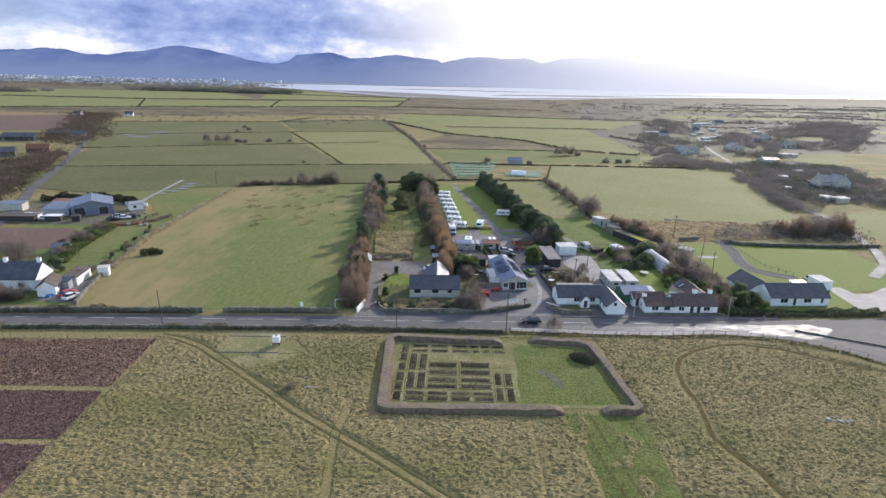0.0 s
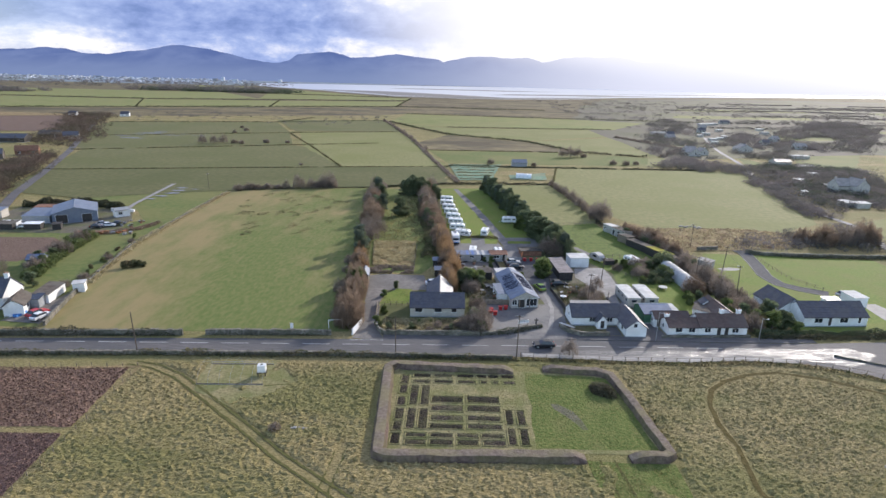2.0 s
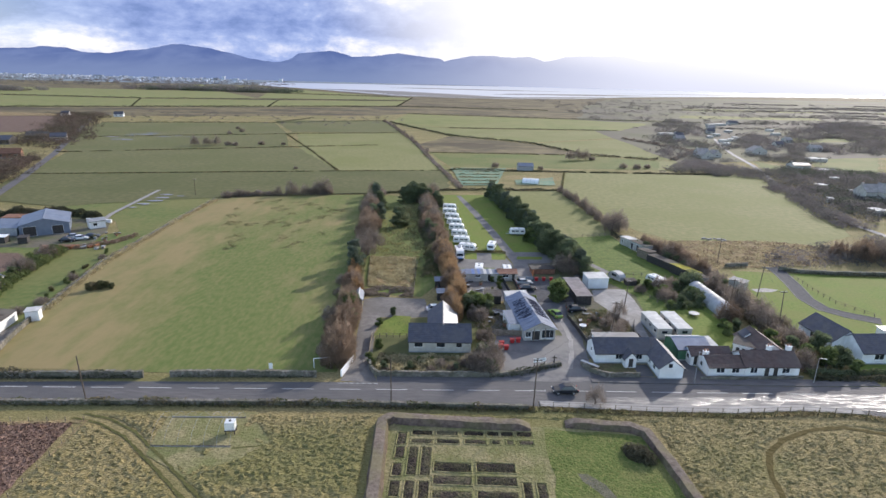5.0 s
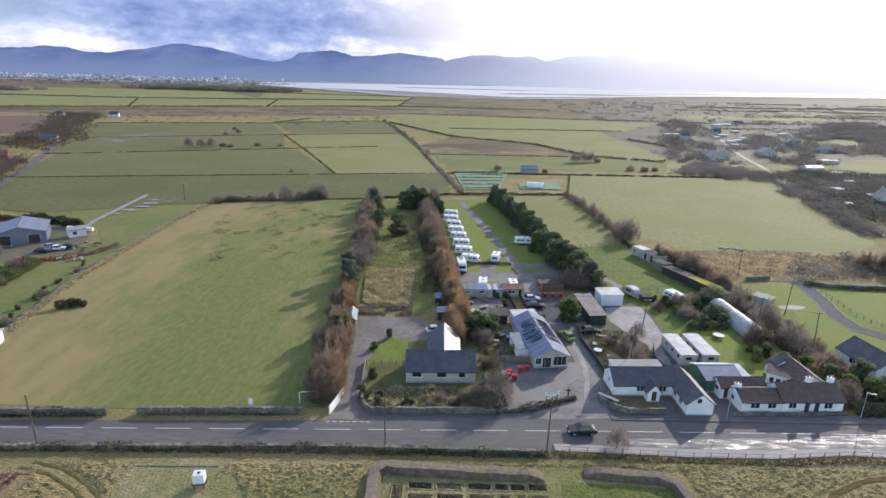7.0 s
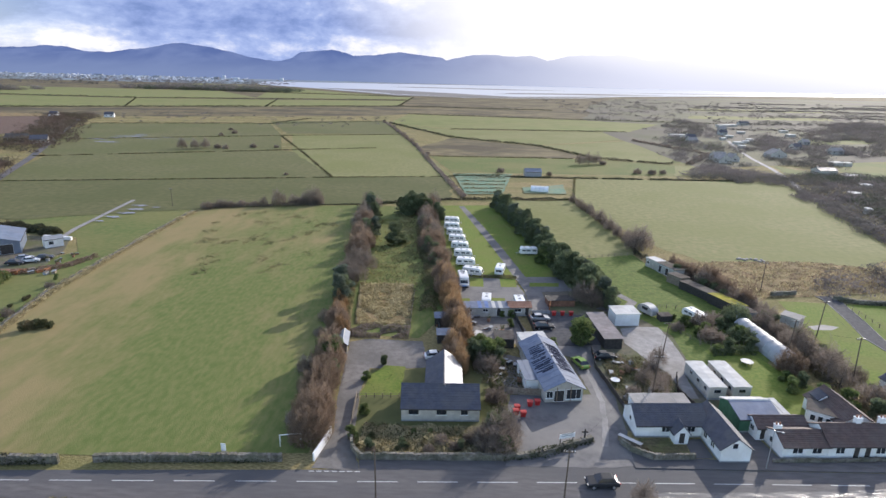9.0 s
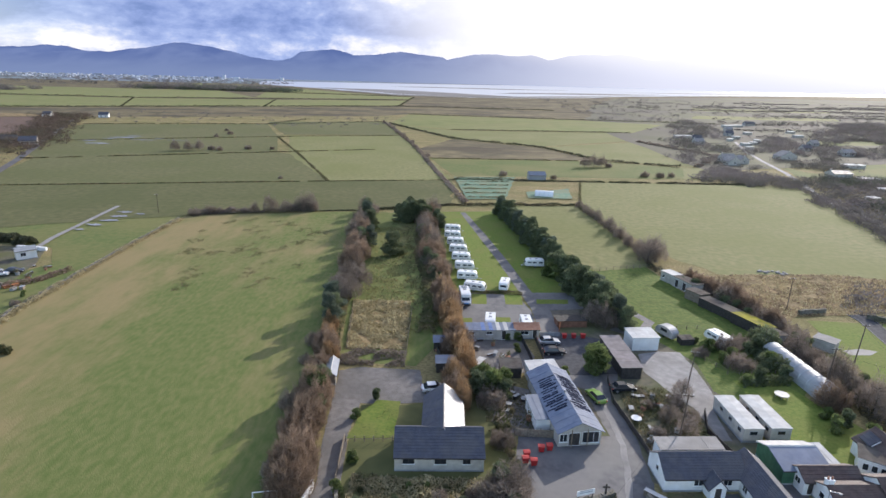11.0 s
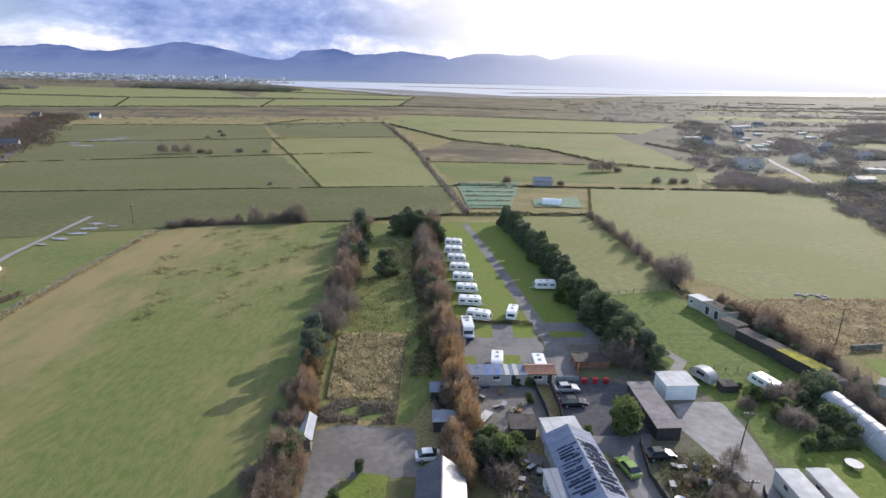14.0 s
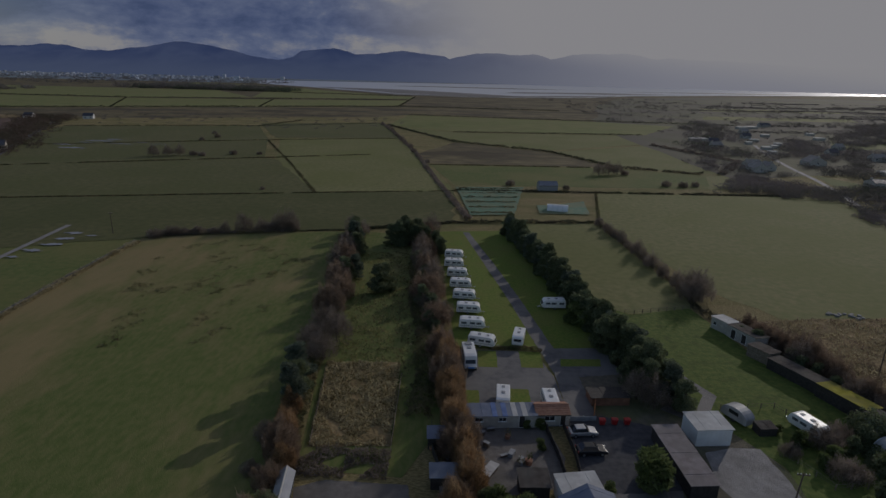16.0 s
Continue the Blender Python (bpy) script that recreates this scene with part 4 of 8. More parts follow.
def mountain(seed, peaks, y, x0, x1, label):
    """A far massif: a rough ridge through a few summits, with a slope down to the shore in front of it."""
    g = Geo()
    n = 160
    xs = [x0 + (x1 - x0) * i / n for i in range(n + 1)]
    px_, pz_ = [p[0] for p in peaks], [p[1] for p in peaks]
    rows = []
    for j, f in enumerate((0.0, 0.25, 0.55, 0.8, 1.0, 0.0)):
        line = []
        for x in xs:
            t = float(np.interp(x, px_, pz_))
            h = t + 15 * noise.fractal(Vector((x * 0.004, seed, 0)), 0.9, 2.2, 5) * min(1, t / 60)
            if 0 < j < 4:
                h *= f * (1 + 0.35 * noise.noise(Vector((x * 0.003, j * 1.7, seed))))
                line.append((x, y - 500 * (1 - f) - (60 * noise.noise(Vector((x * 0.004, j, 1)))), max(h, 0)))
            elif j == 4:
                line.append((x, y, max(h, 0)))
            else:
                line.append((x, y - 500 if j == 0 else y + 60, -2))
        rows.append(line)
    g.add([p for r in rows for p in r], [(j * (n + 1) + i, j * (n + 1) + i + 1, (j + 1) * (n + 1) + i + 1, (j + 1) * (n + 1) + i) for j in range(5) for i in range(n)])
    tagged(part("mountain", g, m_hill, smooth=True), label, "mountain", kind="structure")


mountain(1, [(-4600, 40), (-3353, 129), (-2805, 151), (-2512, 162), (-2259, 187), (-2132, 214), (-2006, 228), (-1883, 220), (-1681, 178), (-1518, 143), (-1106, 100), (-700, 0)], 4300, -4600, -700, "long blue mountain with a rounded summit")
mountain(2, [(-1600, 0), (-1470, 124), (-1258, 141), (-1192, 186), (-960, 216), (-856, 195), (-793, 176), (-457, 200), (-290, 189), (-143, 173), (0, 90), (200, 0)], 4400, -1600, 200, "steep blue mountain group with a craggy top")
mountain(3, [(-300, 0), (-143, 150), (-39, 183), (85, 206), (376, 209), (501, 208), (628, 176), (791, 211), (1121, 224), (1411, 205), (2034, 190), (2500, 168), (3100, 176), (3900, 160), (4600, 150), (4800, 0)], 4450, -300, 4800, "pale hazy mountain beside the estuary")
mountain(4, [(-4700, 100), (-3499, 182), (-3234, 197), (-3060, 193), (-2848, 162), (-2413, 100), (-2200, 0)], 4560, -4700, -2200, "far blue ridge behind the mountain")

# ---- foreground field ----
PLOTS = [[(-88, 96.4), (-55.6, 98.4), (-54.4, 81.0), (-78, 80.0)], [(-78, 78.4), (-54.6, 79.4), (-53.6, 66.8), (-64, 66.4)], [(-66, 65.2), (-53.8, 65.4), (-52.4, 50), (-66, 48)]]


def furrows(k, pts, mat):
    """A dug plot with raised, broken ridges of turned soil."""
    t = area("dug_plot", pts, 0.06, mat, "plot of freshly dug dark brown soil", "plot", wobble=0.25, seed=k)
    rng = np.random.default_rng(k)
    test = in_poly(pts)
    n = 17000
    xs, ys = [p[0] for p in pts], [p[1] for p in pts]
    P = np.stack([rng.uniform(min(xs), max(xs), n), rng.uniform(min(ys), max(ys), n), rng.uniform(0.05, 0.16, n)], 1)
    P = P[[test(*p[:2]) for p in P]]
    tagged(part("clods", np_mesh("clods", tris(rng, P, 0.27 if k == 0 else 0.2, 0.3, None, 0.8), mat), mat, t), kind="stuff")
    return t


m_soil2 = surf("damp dug soil", (0.175, 0.110, 0.090), (0.245, 0.160, 0.130), 1.4, bump=1.2, bscale=2.2, rough=0.95, spec=0.2, island=0.3)
m_soil3 = surf("turned soil", (0.165, 0.100, 0.072), (0.30, 0.195, 0.140), 1.8, bump=1.8, bscale=2.2, rough=0.95, spec=0.2, island=0.4, c3=(0.15, 0.10, 0.07), scale3=0.12, amount3=0.4)
for k, p in enumerate(PLOTS):
    furrows(k, p, m_soil3 if k == 0 else m_soil2)
area("grass_verge", strip([(-86, 95.6), (-54.2, 98.9), (-53.2, 80.3), (-52.2, 50)], 0.9), 0.075, m_straw, "pale strip of dead grass round the dug plots", "verge", wobble=0.2)

# mown and trodden ground
m_path = surf("trodden olive grass", (0.190, 0.172, 0.082), (0.33, 0.28, 0.15), 1.8, rough=0.95, spec=0.1, bump=0.8, bscale=3, c3=(0.13, 0.15, 0.048), scale3=0.2, amount3=0.6)
m_inner = surf("uneven green grass", (0.085, 0.122, 0.030), (0.170, 0.185, 0.060), 1.9, rough=0.95, spec=0.1, bump=1.0, bscale=3, c3=(0.215, 0.190, 0.080), scale3=0.2, amount3=0.45, low3=0.48, high3=0.70)
area("mown_patch", [(-43.4, 101.6), (-30, 103), (-24, 96), (-29, 90), (-33, 87), (-41.6, 92)], 0.05, m_path, "trodden grass round the hoop frame", "grass", wobble=0.5)
area("mown_patch", [(-10, 77.6), (19, 79.2), (26, 79.4), (31, 80), (30, 100.6), (15, 102), (-10, 101.4)], 0.05, m_path, "trodden olive grass paths between the beds", "grass", wobble=0.2)
area("mown_patch", [(13, 80), (30.4, 80.2), (29, 100.4), (13.6, 101.4)], 0.062, m_inner, "short green grass with worn straw patches inside the earth bank", "grass", wobble=0.5)
area("worn_ground", [(16.8, 91.6), (18.2, 91.5), (19.7, 89.8), (20.8, 87.2), (21.4, 85), (20.8, 84.6), (19.6, 86.4), (18.4, 88.4), (17.2, 89.9)], 0.072, m_dirt, "worn stony patch in the grass", "ground", wobble=0.35)
area("mown_patch", [(19.6, 77.6), (31.8, 78), (31.4, 66), (30.5, 50), (29, 30), (19, 30), (21.6, 62)], 0.048, m_inner, "green grass track leading to the gap", "grass", wobble=1.0)
m_track = surf("wheel-worn grass", (0.085, 0.085, 0.030), (0.13, 0.12, 0.045), 1.2, rough=0.95, spec=0.1, bump=0.8, bscale=2)
m_moss = surf("brown worn grass", (0.080, 0.064, 0.022), (0.125, 0.096, 0.036), 1.0, rough=0.95, spec=0.1, bump=0.8, bscale=2)
TRACK1 = [(-56, 100.2), (-51.7, 99.3), (-46.2, 96.4), (-37.6, 89.3), (-30.6, 83.3), (-22.1, 75.8), (-12.2, 68.5), (-2.5, 61), (10, 51), (20, 42)]
for s in (-0.75, 0.75):
    area("wheel_track", strip([(x + s * 0.62, y + s * 0.78) for x, y in TRACK1], 0.42), 0.07, m_track, "worn wheel track through the rough grass", "track", wobble=0.12)
for pts, w in (([(-13.6, 79), (-14.4, 70), (-13, 58), (-12, 45)], 0.3), ([(-15.2, 79), (-15.8, 70), (-14.6, 58), (-13.6, 45)], 0.3), ([(-33, 87.5), (-22, 86.6), (-11.6, 86.8)], 0.35), ([(-30.5, 94), (-21, 96.2), (-12.5, 100.6)], 0.3), ([(21.4, 78), (22.4, 68), (24.2, 58), (25, 45)], 0.45), ([(23.4, 78), (24.6, 68), (26.4, 58), (27.2, 45)], 0.45)):
    area("wheel_track", strip(pts, w), 0.068, m_track, "worn wheel track through the rough grass", "track", wobble=0.12)
CURVE = [(79.7, 95.4), (73.4, 99.4), (67, 103), (60, 104.8), (54.5, 103.8), (48.5, 100.8), (45, 97.6), (42.9, 93.2), (41.9, 88), (42.2, 82), (41.3, 77), (40.7, 73), (41.6, 70), (43.6, 65.5), (45, 58), (45.5, 46)]
area("worn_path", strip(CURVE, 0.8), 0.066, m_moss, "dark trodden path curving through the grass", "path", wobble=0.2)


m_crest = surf("trodden dry crest", (0.145, 0.112, 0.090), (0.235, 0.188, 0.150), 1.8, bump=0.6, bscale=4, rough=0.95, c3=(0.20, 0.18, 0.085), scale3=0.3, amount3=0.5, spec=0.15)


def bank(pts, width, height, label, seed):
    """An earth bank with steep uneven sides, a trodden crest and rounded ends along a line."""
    t = thing("earth_bank", pose(0, 0, 0), label, "earth bank")
    st = along(pts, 0.8)
    prof = [(-0.5, 0), (-0.42, 0.5), (-0.32, 0.93), (0, 1.0), (0.32, 0.93), (0.42, 0.5), (0.5, 0)]
    vs = []
    for i, (x, y, a) in enumerate(st):
        a0 = st[max(0, i - 1)][2]
        a1 = (a + a0) / 2 if abs(a - a0) < 2 else a
        end = min(1, 0.35 + min(i, len(st) - 1 - i) * 0.4)
        line = []
        for u, h in prof:
            k = 1 + 0.16 * noise.noise(Vector((x * 0.6, y * 0.6, u * 3 + seed)))
            line.append((x - math.sin(a1) * u * width * k, y + math.cos(a1) * u * width * k, height * h * end * (1 + 0.2 * noise.noise(Vector((x * 0.5, y * 0.5, seed + u)))) + (0 if h else -0.05)))
        vs.append(line)
    # trodden crest set paler; the slopes' darker colour takes in some of their shade
    for name, cols, mat in (("slope", (0, 1, 2), m_bank), ("crest", (2, 3, 4), m_crest), ("slope", (4, 5, 6), m_bank)):
        n = len(cols)
        g = Geo().add([row_[c] for row_ in vs for c in cols], [(i * n + j, i * n + j + 1, (i + 1) * n + j + 1, (i + 1) * n + j) for i in range(len(vs) - 1) for j in range(n - 1)])
        part(name, g, mat, t, smooth=True)
    for k, line in enumerate((vs[0], vs[-1])):
        part("end_face", Geo().add(line, [tuple(range(len(line)))]), m_bank, t)
    return t


bank([(11.6, 101.6), (0, 101.9), (-9.4, 102.2), (-10.6, 101), (-10.2, 95), (-9.6, 84), (-9.2, 77.2), (-8, 76.7), (5, 77.3), (19.4, 78)], 2.25, 1.05, "long brown earth bank round the vegetable beds", 1)
bank([(17, 102.8), (26.5, 102.2), (28.6, 100.8), (29.8, 94), (31.0, 84), (31.6, 79.4), (30.6, 78.7), (25.6, 78.3)], 1.9, 1.0, "brown earth bank along the far side of the plot", 2)


def brush_heap(x, y):
    rng = np.random.default_rng(3)
    t = thing("brush_heap", pose(x, y, 0), "dark heap of cut brushwood and soil", "heap")
    P, d = in_lobes(rng, [(0, 0, 0.5, 1.8, 0.9), (0.9, -1.0, 0.4, 1.5, 0.8), (-0.9, 0.8, 0.4, 1.3, 0.7)], 2600, 0.1)
    P[:, 2] = np.abs(P[:, 2])
    tagged(part("brushwood", np_mesh("brushwood", tris(rng, P, 0.6, 0.1, None, 0.16), m_farhedge), m_farhedge, t), kind="stuff")
    g = Geo()
    g.prism([(1.9 * math.cos(a), 1.7 * math.sin(a)) for a in np.linspace(0, 6.0, 12)], "z", -0.05, 0.5)
    part("heap", g, m_bed, t)


brush_heap(26.0, 96.0)


def raised_bed(x0, x1, y0, y1, seed):
    """A dug bed: a low mound of dark soil with a few dead plants."""
    rng = np.random.default_rng(seed)
    w, d = x1 - x0, y1 - y0
    t = thing("vegetable_bed", pose((x0 + x1) / 2, (y0 + y1) / 2, 0.05), "dug vegetable bed of dark soil with dead plants", "vegetable bed", "vegetable beds inside the bank")
    g = Geo()
    nx, ny = max(3, int(w / 0.45)), max(3, int(d / 0.45))
    vs = []
    for j in range(ny + 1):
        for i in range(nx + 1):
            e = 0 if i in (0, nx) or j in (0, ny) else 1
            vs.append((-w / 2 + w * i / nx + rng.normal(0, 0.04), -d / 2 + d * j / ny + rng.normal(0, 0.04), e * rng.uniform(0.04, 0.15)))
    g.add(vs, [(j * (nx + 1) + i, j * (nx + 1) + i + 1, (j + 1) * (nx + 1) + i + 1, (j + 1) * (nx + 1) + i) for j in range(ny) for i in range(nx)])
    part("soil", g, m_bed, t)
    e = Geo()
    for u0, u1, v0, v1 in ((-w / 2 - 0.26, w / 2 + 0.26, -d / 2 - 0.26, -d / 2), (-w / 2 - 0.26, w / 2 + 0.26, d / 2, d / 2 + 0.26), (-w / 2 - 0.26, -w / 2, -d / 2, d / 2), (w / 2, w / 2 + 0.26, -d / 2, d / 2)):
        hz = rng.uniform(0.05, 0.12)
        e.add([(u0, v0, 0), (u1, v0, 0), (u1, v1, 0), (u0, v1, 0), (u0 + 0.07, v0 + 0.07, hz), (u1 - 0.07, v0 + 0.07, hz), (u1 - 0.07, v1 - 0.07, hz), (u0 + 0.07, v1 - 0.07, hz)], [(4, 5, 6, 7), (0, 1, 5, 4), (1, 2, 6, 5), (2, 3, 7, 6), (3, 0, 4, 7)])
    part("turf_edge", e, m_path, t)
    n = int(w * d * 5)
    P = np.stack([rng.uniform(-w / 2, w / 2, n), rng.uniform(-d / 2, d / 2, n), rng.uniform(0.1, 0.4, n)], 1)
    tagged(part("dead_growth", np_mesh("dead_growth", tris(rng, P, 0.32, 0.5, None, 0.3), m_farhedge), m_farhedge, t), kind="stuff")


# columns of beds, each with the stretches dug in it
COLUMNS = [((-7.9, -6.7), [(79.9, 82.3), (83.1, 85.4), (86.0, 88.8), (89.8, 92.3), (93.4, 95.8), (96.5, 99.1)]), ((-6.0, -4.8), [(83.7, 88.9), (90.1, 95.9)]), ((-4.2, -2.95), [(83.7, 88.9), (90.1, 95.9)]), ((9.2, 10.25), [(80.6, 84.4), (85.5, 89.4)]), ((11.0, 12.1), [(80.6, 84.4), (85.5, 89.4)])]
# rows of beds, rising a little towards the right
ROWS = [((98.9, 100.0), [(-5.9, -3.0), (-2.3, 0.7), (1.7, 4.5), (5.1, 6.7), (7.1, 8.8), (9.4, 11.6)]), ((97.0, 97.9), [(-5.9, -2.9), (-2.2, 0.9), (1.8, 4.8), (5.7, 6.8), (7.8, 8.7), (9.6, 11.6)]), ((91.0, 92.8), [(-2.4, 2.5), (3.3, 8.4)]), ((88.5, 90.1), [(-2.4, 2.5), (3.3, 8.4)]), ((86.0, 87.3), [(-2.4, 2.5), (3.3, 8.4)]), ((83.9, 85.0), [(-2.4, 2.5), (3.3, 8.4)]), ((81.8, 82.7), [(-5.8, -2.9), (-2.2, 1.0), (1.7, 4.7), (5.3, 8.5)]), ((80.0, 81.1), [(-5.8, -2.9), (-2.2, 1.0), (1.7, 4.7), (5.5, 8.6)])]
k = 0
for (x0, x1), spans in COLUMNS:
    for y0, y1 in spans:
        raised_bed(x0, x1, y0, y1, k)
        k += 1
for (y0, y1), spans in ROWS:
    for x0, x1 in spans:
        c = 0.035 * (x0 + x1) / 2
        raised_bed(x0, x1, y0 + c, y1 + c, k)
        k += 1


def hoop_frame():
    """Bare hoops of a tunnel with a low base rail."""
    t = thing("tunnel_frame", pose(-36.5, 97.6, 0, 0, 0, 3), "bare hoop frame of a dismantled tunnel over green netting", "hoop frame")
    for i in range(7):
        x = -5.4 + 1.8 * i
        g = Geo()
        pts = [(x, -3.6 * math.cos(a), 2.4 * math.sin(a)) for a in np.linspace(0, math.pi, 13)]
        for a, b in zip(pts, pts[1:]):
            g.tube(a, b, 0.017, n=5)
        part("hoop", g, m_grey, t)
    for y, z in ((0, 2.4), (-3.6, 0.1), (3.6, 0.1)):
        part("rail", Geo().tube((-5.5, y, z), (5.5, y, z), 0.025, n=5), m_grey, t)
    for y in (-3.4, 3.4):
        part("board", Geo().box(-5.5, 5.5, y - 0.03, y + 0.03, 0, 0.16), m_wood, t)


hoop_frame()
area("net_sheet", [(-41.8, 94.2), (-31.2, 94.6), (-31.4, 101), (-42, 100.6)], 0.06, m_path, "flat worn netting on the grass", "netting", wobble=0.5)


def water_tank(x, y):
    t = thing("water_tank", pose(x, y, 0, 0, 0, 8), "white plastic tank on a dark timber stand", "tank")
    g = Geo().box(-0.7, 0.7, -0.6, 0.6, 0.75, 2.0)
    part("tank", g, m_white, t, bevel=0.08)
    for sx in (-0.6, 0.6):
        for sy in (-0.5, 0.5):
            part("leg", Geo().box(sx - 0.06, sx + 0.06, sy - 0.06, sy + 0.06, 0, 0.75), m_dark, t)
    part("platform", Geo().box(-0.8, 0.8, -0.7, 0.7, 0.68, 0.75), m_dark, t)
    part("cap", Geo().tube((0, 0, 2.0), (0, 0, 2.08), 0.2, n=10), m_dark, t)


water_tank(-32.0, 97.6)


def stone_heap(x, y, n, size, seed, label="scatter of pale stones in the grass"):
    rng = np.random.default_rng(seed)
    t = thing("stone_heap", pose(x, y, 0), label, "stones")
    for i in range(n):
        r = size * rng.uniform(0.5, 1.2)
        g = Geo()
        ring = [(r * math.cos(a) * rng.uniform(0.7, 1.1), r * math.sin(a) * rng.uniform(0.7, 1.1)) for a in np.linspace(0, 2 * math.pi, 8)[:-1]]
        g.prism(ring, "z", -0.05, r * 0.8)
        o = part("stone", g, m_concrete, t, bevel=r * 0.2)
        o.matrix_basis = pose(rng.normal(0, size * 2.2), rng.normal(0, size * 1.6), 0, 0, 0, rng.uniform(0, 360))


stone_heap(63.2, 78.0, 7, 0.42, 1)
stone_heap(-21.5, 82.5, 6, 0.35, 2, "small heap of grey rubble in the grass")
tree("greytwig", -25, 82, 0.4, label="small dead grey bush in the rough grass")

# tussocks of the rough field, thinner with distance
blank = [in_poly(p) for p in PLOTS] + [in_poly([(-11.5, 76), (32.6, 77.5), (30.5, 104), (-12, 103.5)]), in_poly([(-42, 93.8), (-31, 94), (-31, 102), (-42.5, 101)])]


green_ways = [in_poly([(19.6, 77.6), (31.8, 78), (31.4, 66), (30.5, 50), (29, 30), (19, 30), (21.6, 62)]), in_poly([(-42, 100.6), (-31, 102), (-26, 96), (-30, 91), (-34, 89), (-40.6, 93)])]


def clear_of_tracks(P):
    keep = np.ones(len(P), bool)
    for pts, w in ((TRACK1, 1.05), (CURVE, 0.65), ([(-14.4, 79), (-15.1, 70), (-13.8, 58), (-12.8, 45)], 0.5)):
        L = np.array([(x, y) for x, y, a in along(pts, 0.7)])
        keep &= ((P[:, None, :2] - L[None]) ** 2).sum(-1).min(1) > w**2
    return keep


def rough_turf(x0, x1, y0, y1, step, seed):
    """Uneven matted grass: a sheet of low tumbled ridges that lie across the field, left open over plots and tracks."""
    nx, ny = int((x1 - x0) / step), int((y1 - y0) / step)
    rng = np.random.default_rng(seed)
    X, Y = np.meshgrid(np.linspace(x0, x1, nx + 1), np.linspace(y0, y1, ny + 1))
    X, Y = X + rng.normal(0, 0.09, X.shape), Y + rng.normal(0, 0.09, Y.shape)
    P = np.stack([X.ravel(), Y.ravel()], 1)
    h = np.array([0.55 * noise.noise(Vector((x * 1.1, y * 2.3, 3))) + 0.6 * noise.noise(Vector((x * 1.9, y * 4.0, 7))) + 0.25 * noise.noise(Vector((x * 0.12, y * 0.2, 1))) for x, y in P])
    Z = 0.02 + 0.50 * np.clip(h + 0.30, 0, 1.2) + rng.uniform(0, 0.05, len(P))
    ok = np.array([not any(b(x, y) for b in blank) and not (any(b(x, y) for b in green_ways) and noise.noise(Vector((x * 0.35, y * 0.22, 5))) < 0.18) and y < 0.055 * x + 104.2 - max(0, x - 66) * 0.75 for x, y in P])
    ok[ok] &= clear_of_tracks(P[ok])
    # the sheet runs out thin at its edges
    grid = np.pad(ok.reshape(ny + 1, nx + 1), 1)
    inner = grid[1:-1, 1:-1] & grid[:-2, 1:-1] & grid[2:, 1:-1] & grid[1:-1, :-2] & grid[1:-1, 2:]
    inner2 = np.pad(inner, 1)
    inner2 = inner2[:-2, 1:-1] & inner2[2:, 1:-1] & inner2[1:-1, :-2] & inner2[1:-1, 2:]
    Z = np.where(inner.ravel(), np.where(inner2.ravel(), Z, 0.03 + 0.5 * Z), 0.03)
    vs = [(float(a), float(b), float(c)) for (a, b), c in zip(P, Z)]
    n = nx + 1
    fs = []
    for j in range(ny):
        for i in range(nx):
            a, b, c, d = j * n + i, j * n + i + 1, (j + 1) * n + i + 1, (j + 1) * n + i
            if ok[a] and ok[b] and ok[c] and ok[d]:
                fs.append((a, b, c, d))
    me = bpy.data.meshes.new("rough_turf")
    me.from_pydata(vs, [], fs)
    me.materials.append(m_rough)
    tagged(new("rough_turf", me), "matted rough winter grass lying in low ridges", "grass", kind="stuff")
    # loose blades on the ridges
    Q = np.repeat(np.stack([P[:, 0], P[:, 1], Z], 1)[ok & (h > 0.0)], 2, axis=0)
    Q[:, :2] += rng.normal(0, 0.16, (len(Q), 2))
    Q = Q[rng.uniform(0, 1, len(Q)) < 0.6]
    tagged(new("grass_tussocks", np_mesh("grass_tussocks", tris(rng, Q, 0.27, 0.5, None, 0.4), m_tussock)), "tussocks of straw-coloured and olive winter grass", "grass", kind="stuff")


rough_turf(-54, 14, 38, 105, 0.33, 1)
rough_turf(14, 86, 38, 106, 0.33, 3)
patch("grass_tufts", 13.4, 29.4, 80.6, 100.6, 5000, 0.10, 0.26, m_shrub, 4, "low green tufts in the grass inside the bank", "grass")
patch("grass_tufts", 13, 30, 80.6, 100.6, 1800, 0.10, 0.26, m_tussock, 5, "low straw-coloured tufts in the grass inside the bank", "grass")
patch("grass_tufts", 19.4, 31, 40, 77.4, 7000, 0.14, 0.28, m_tussock, 6, "tufts on the green grass track", "grass", green_ways[0])
patch("grass_tufts", 19.4, 31, 40, 77.4, 5000, 0.14, 0.28, m_shrub, 7, "green tufts on the grass track", "grass", green_ways[0])
patch("path_grass", -9, 13, 79, 101, 9000, 0.12, 0.24, m_tussock, 8, "tufts of dead grass between the beds", "grass")

# ---- road side ----


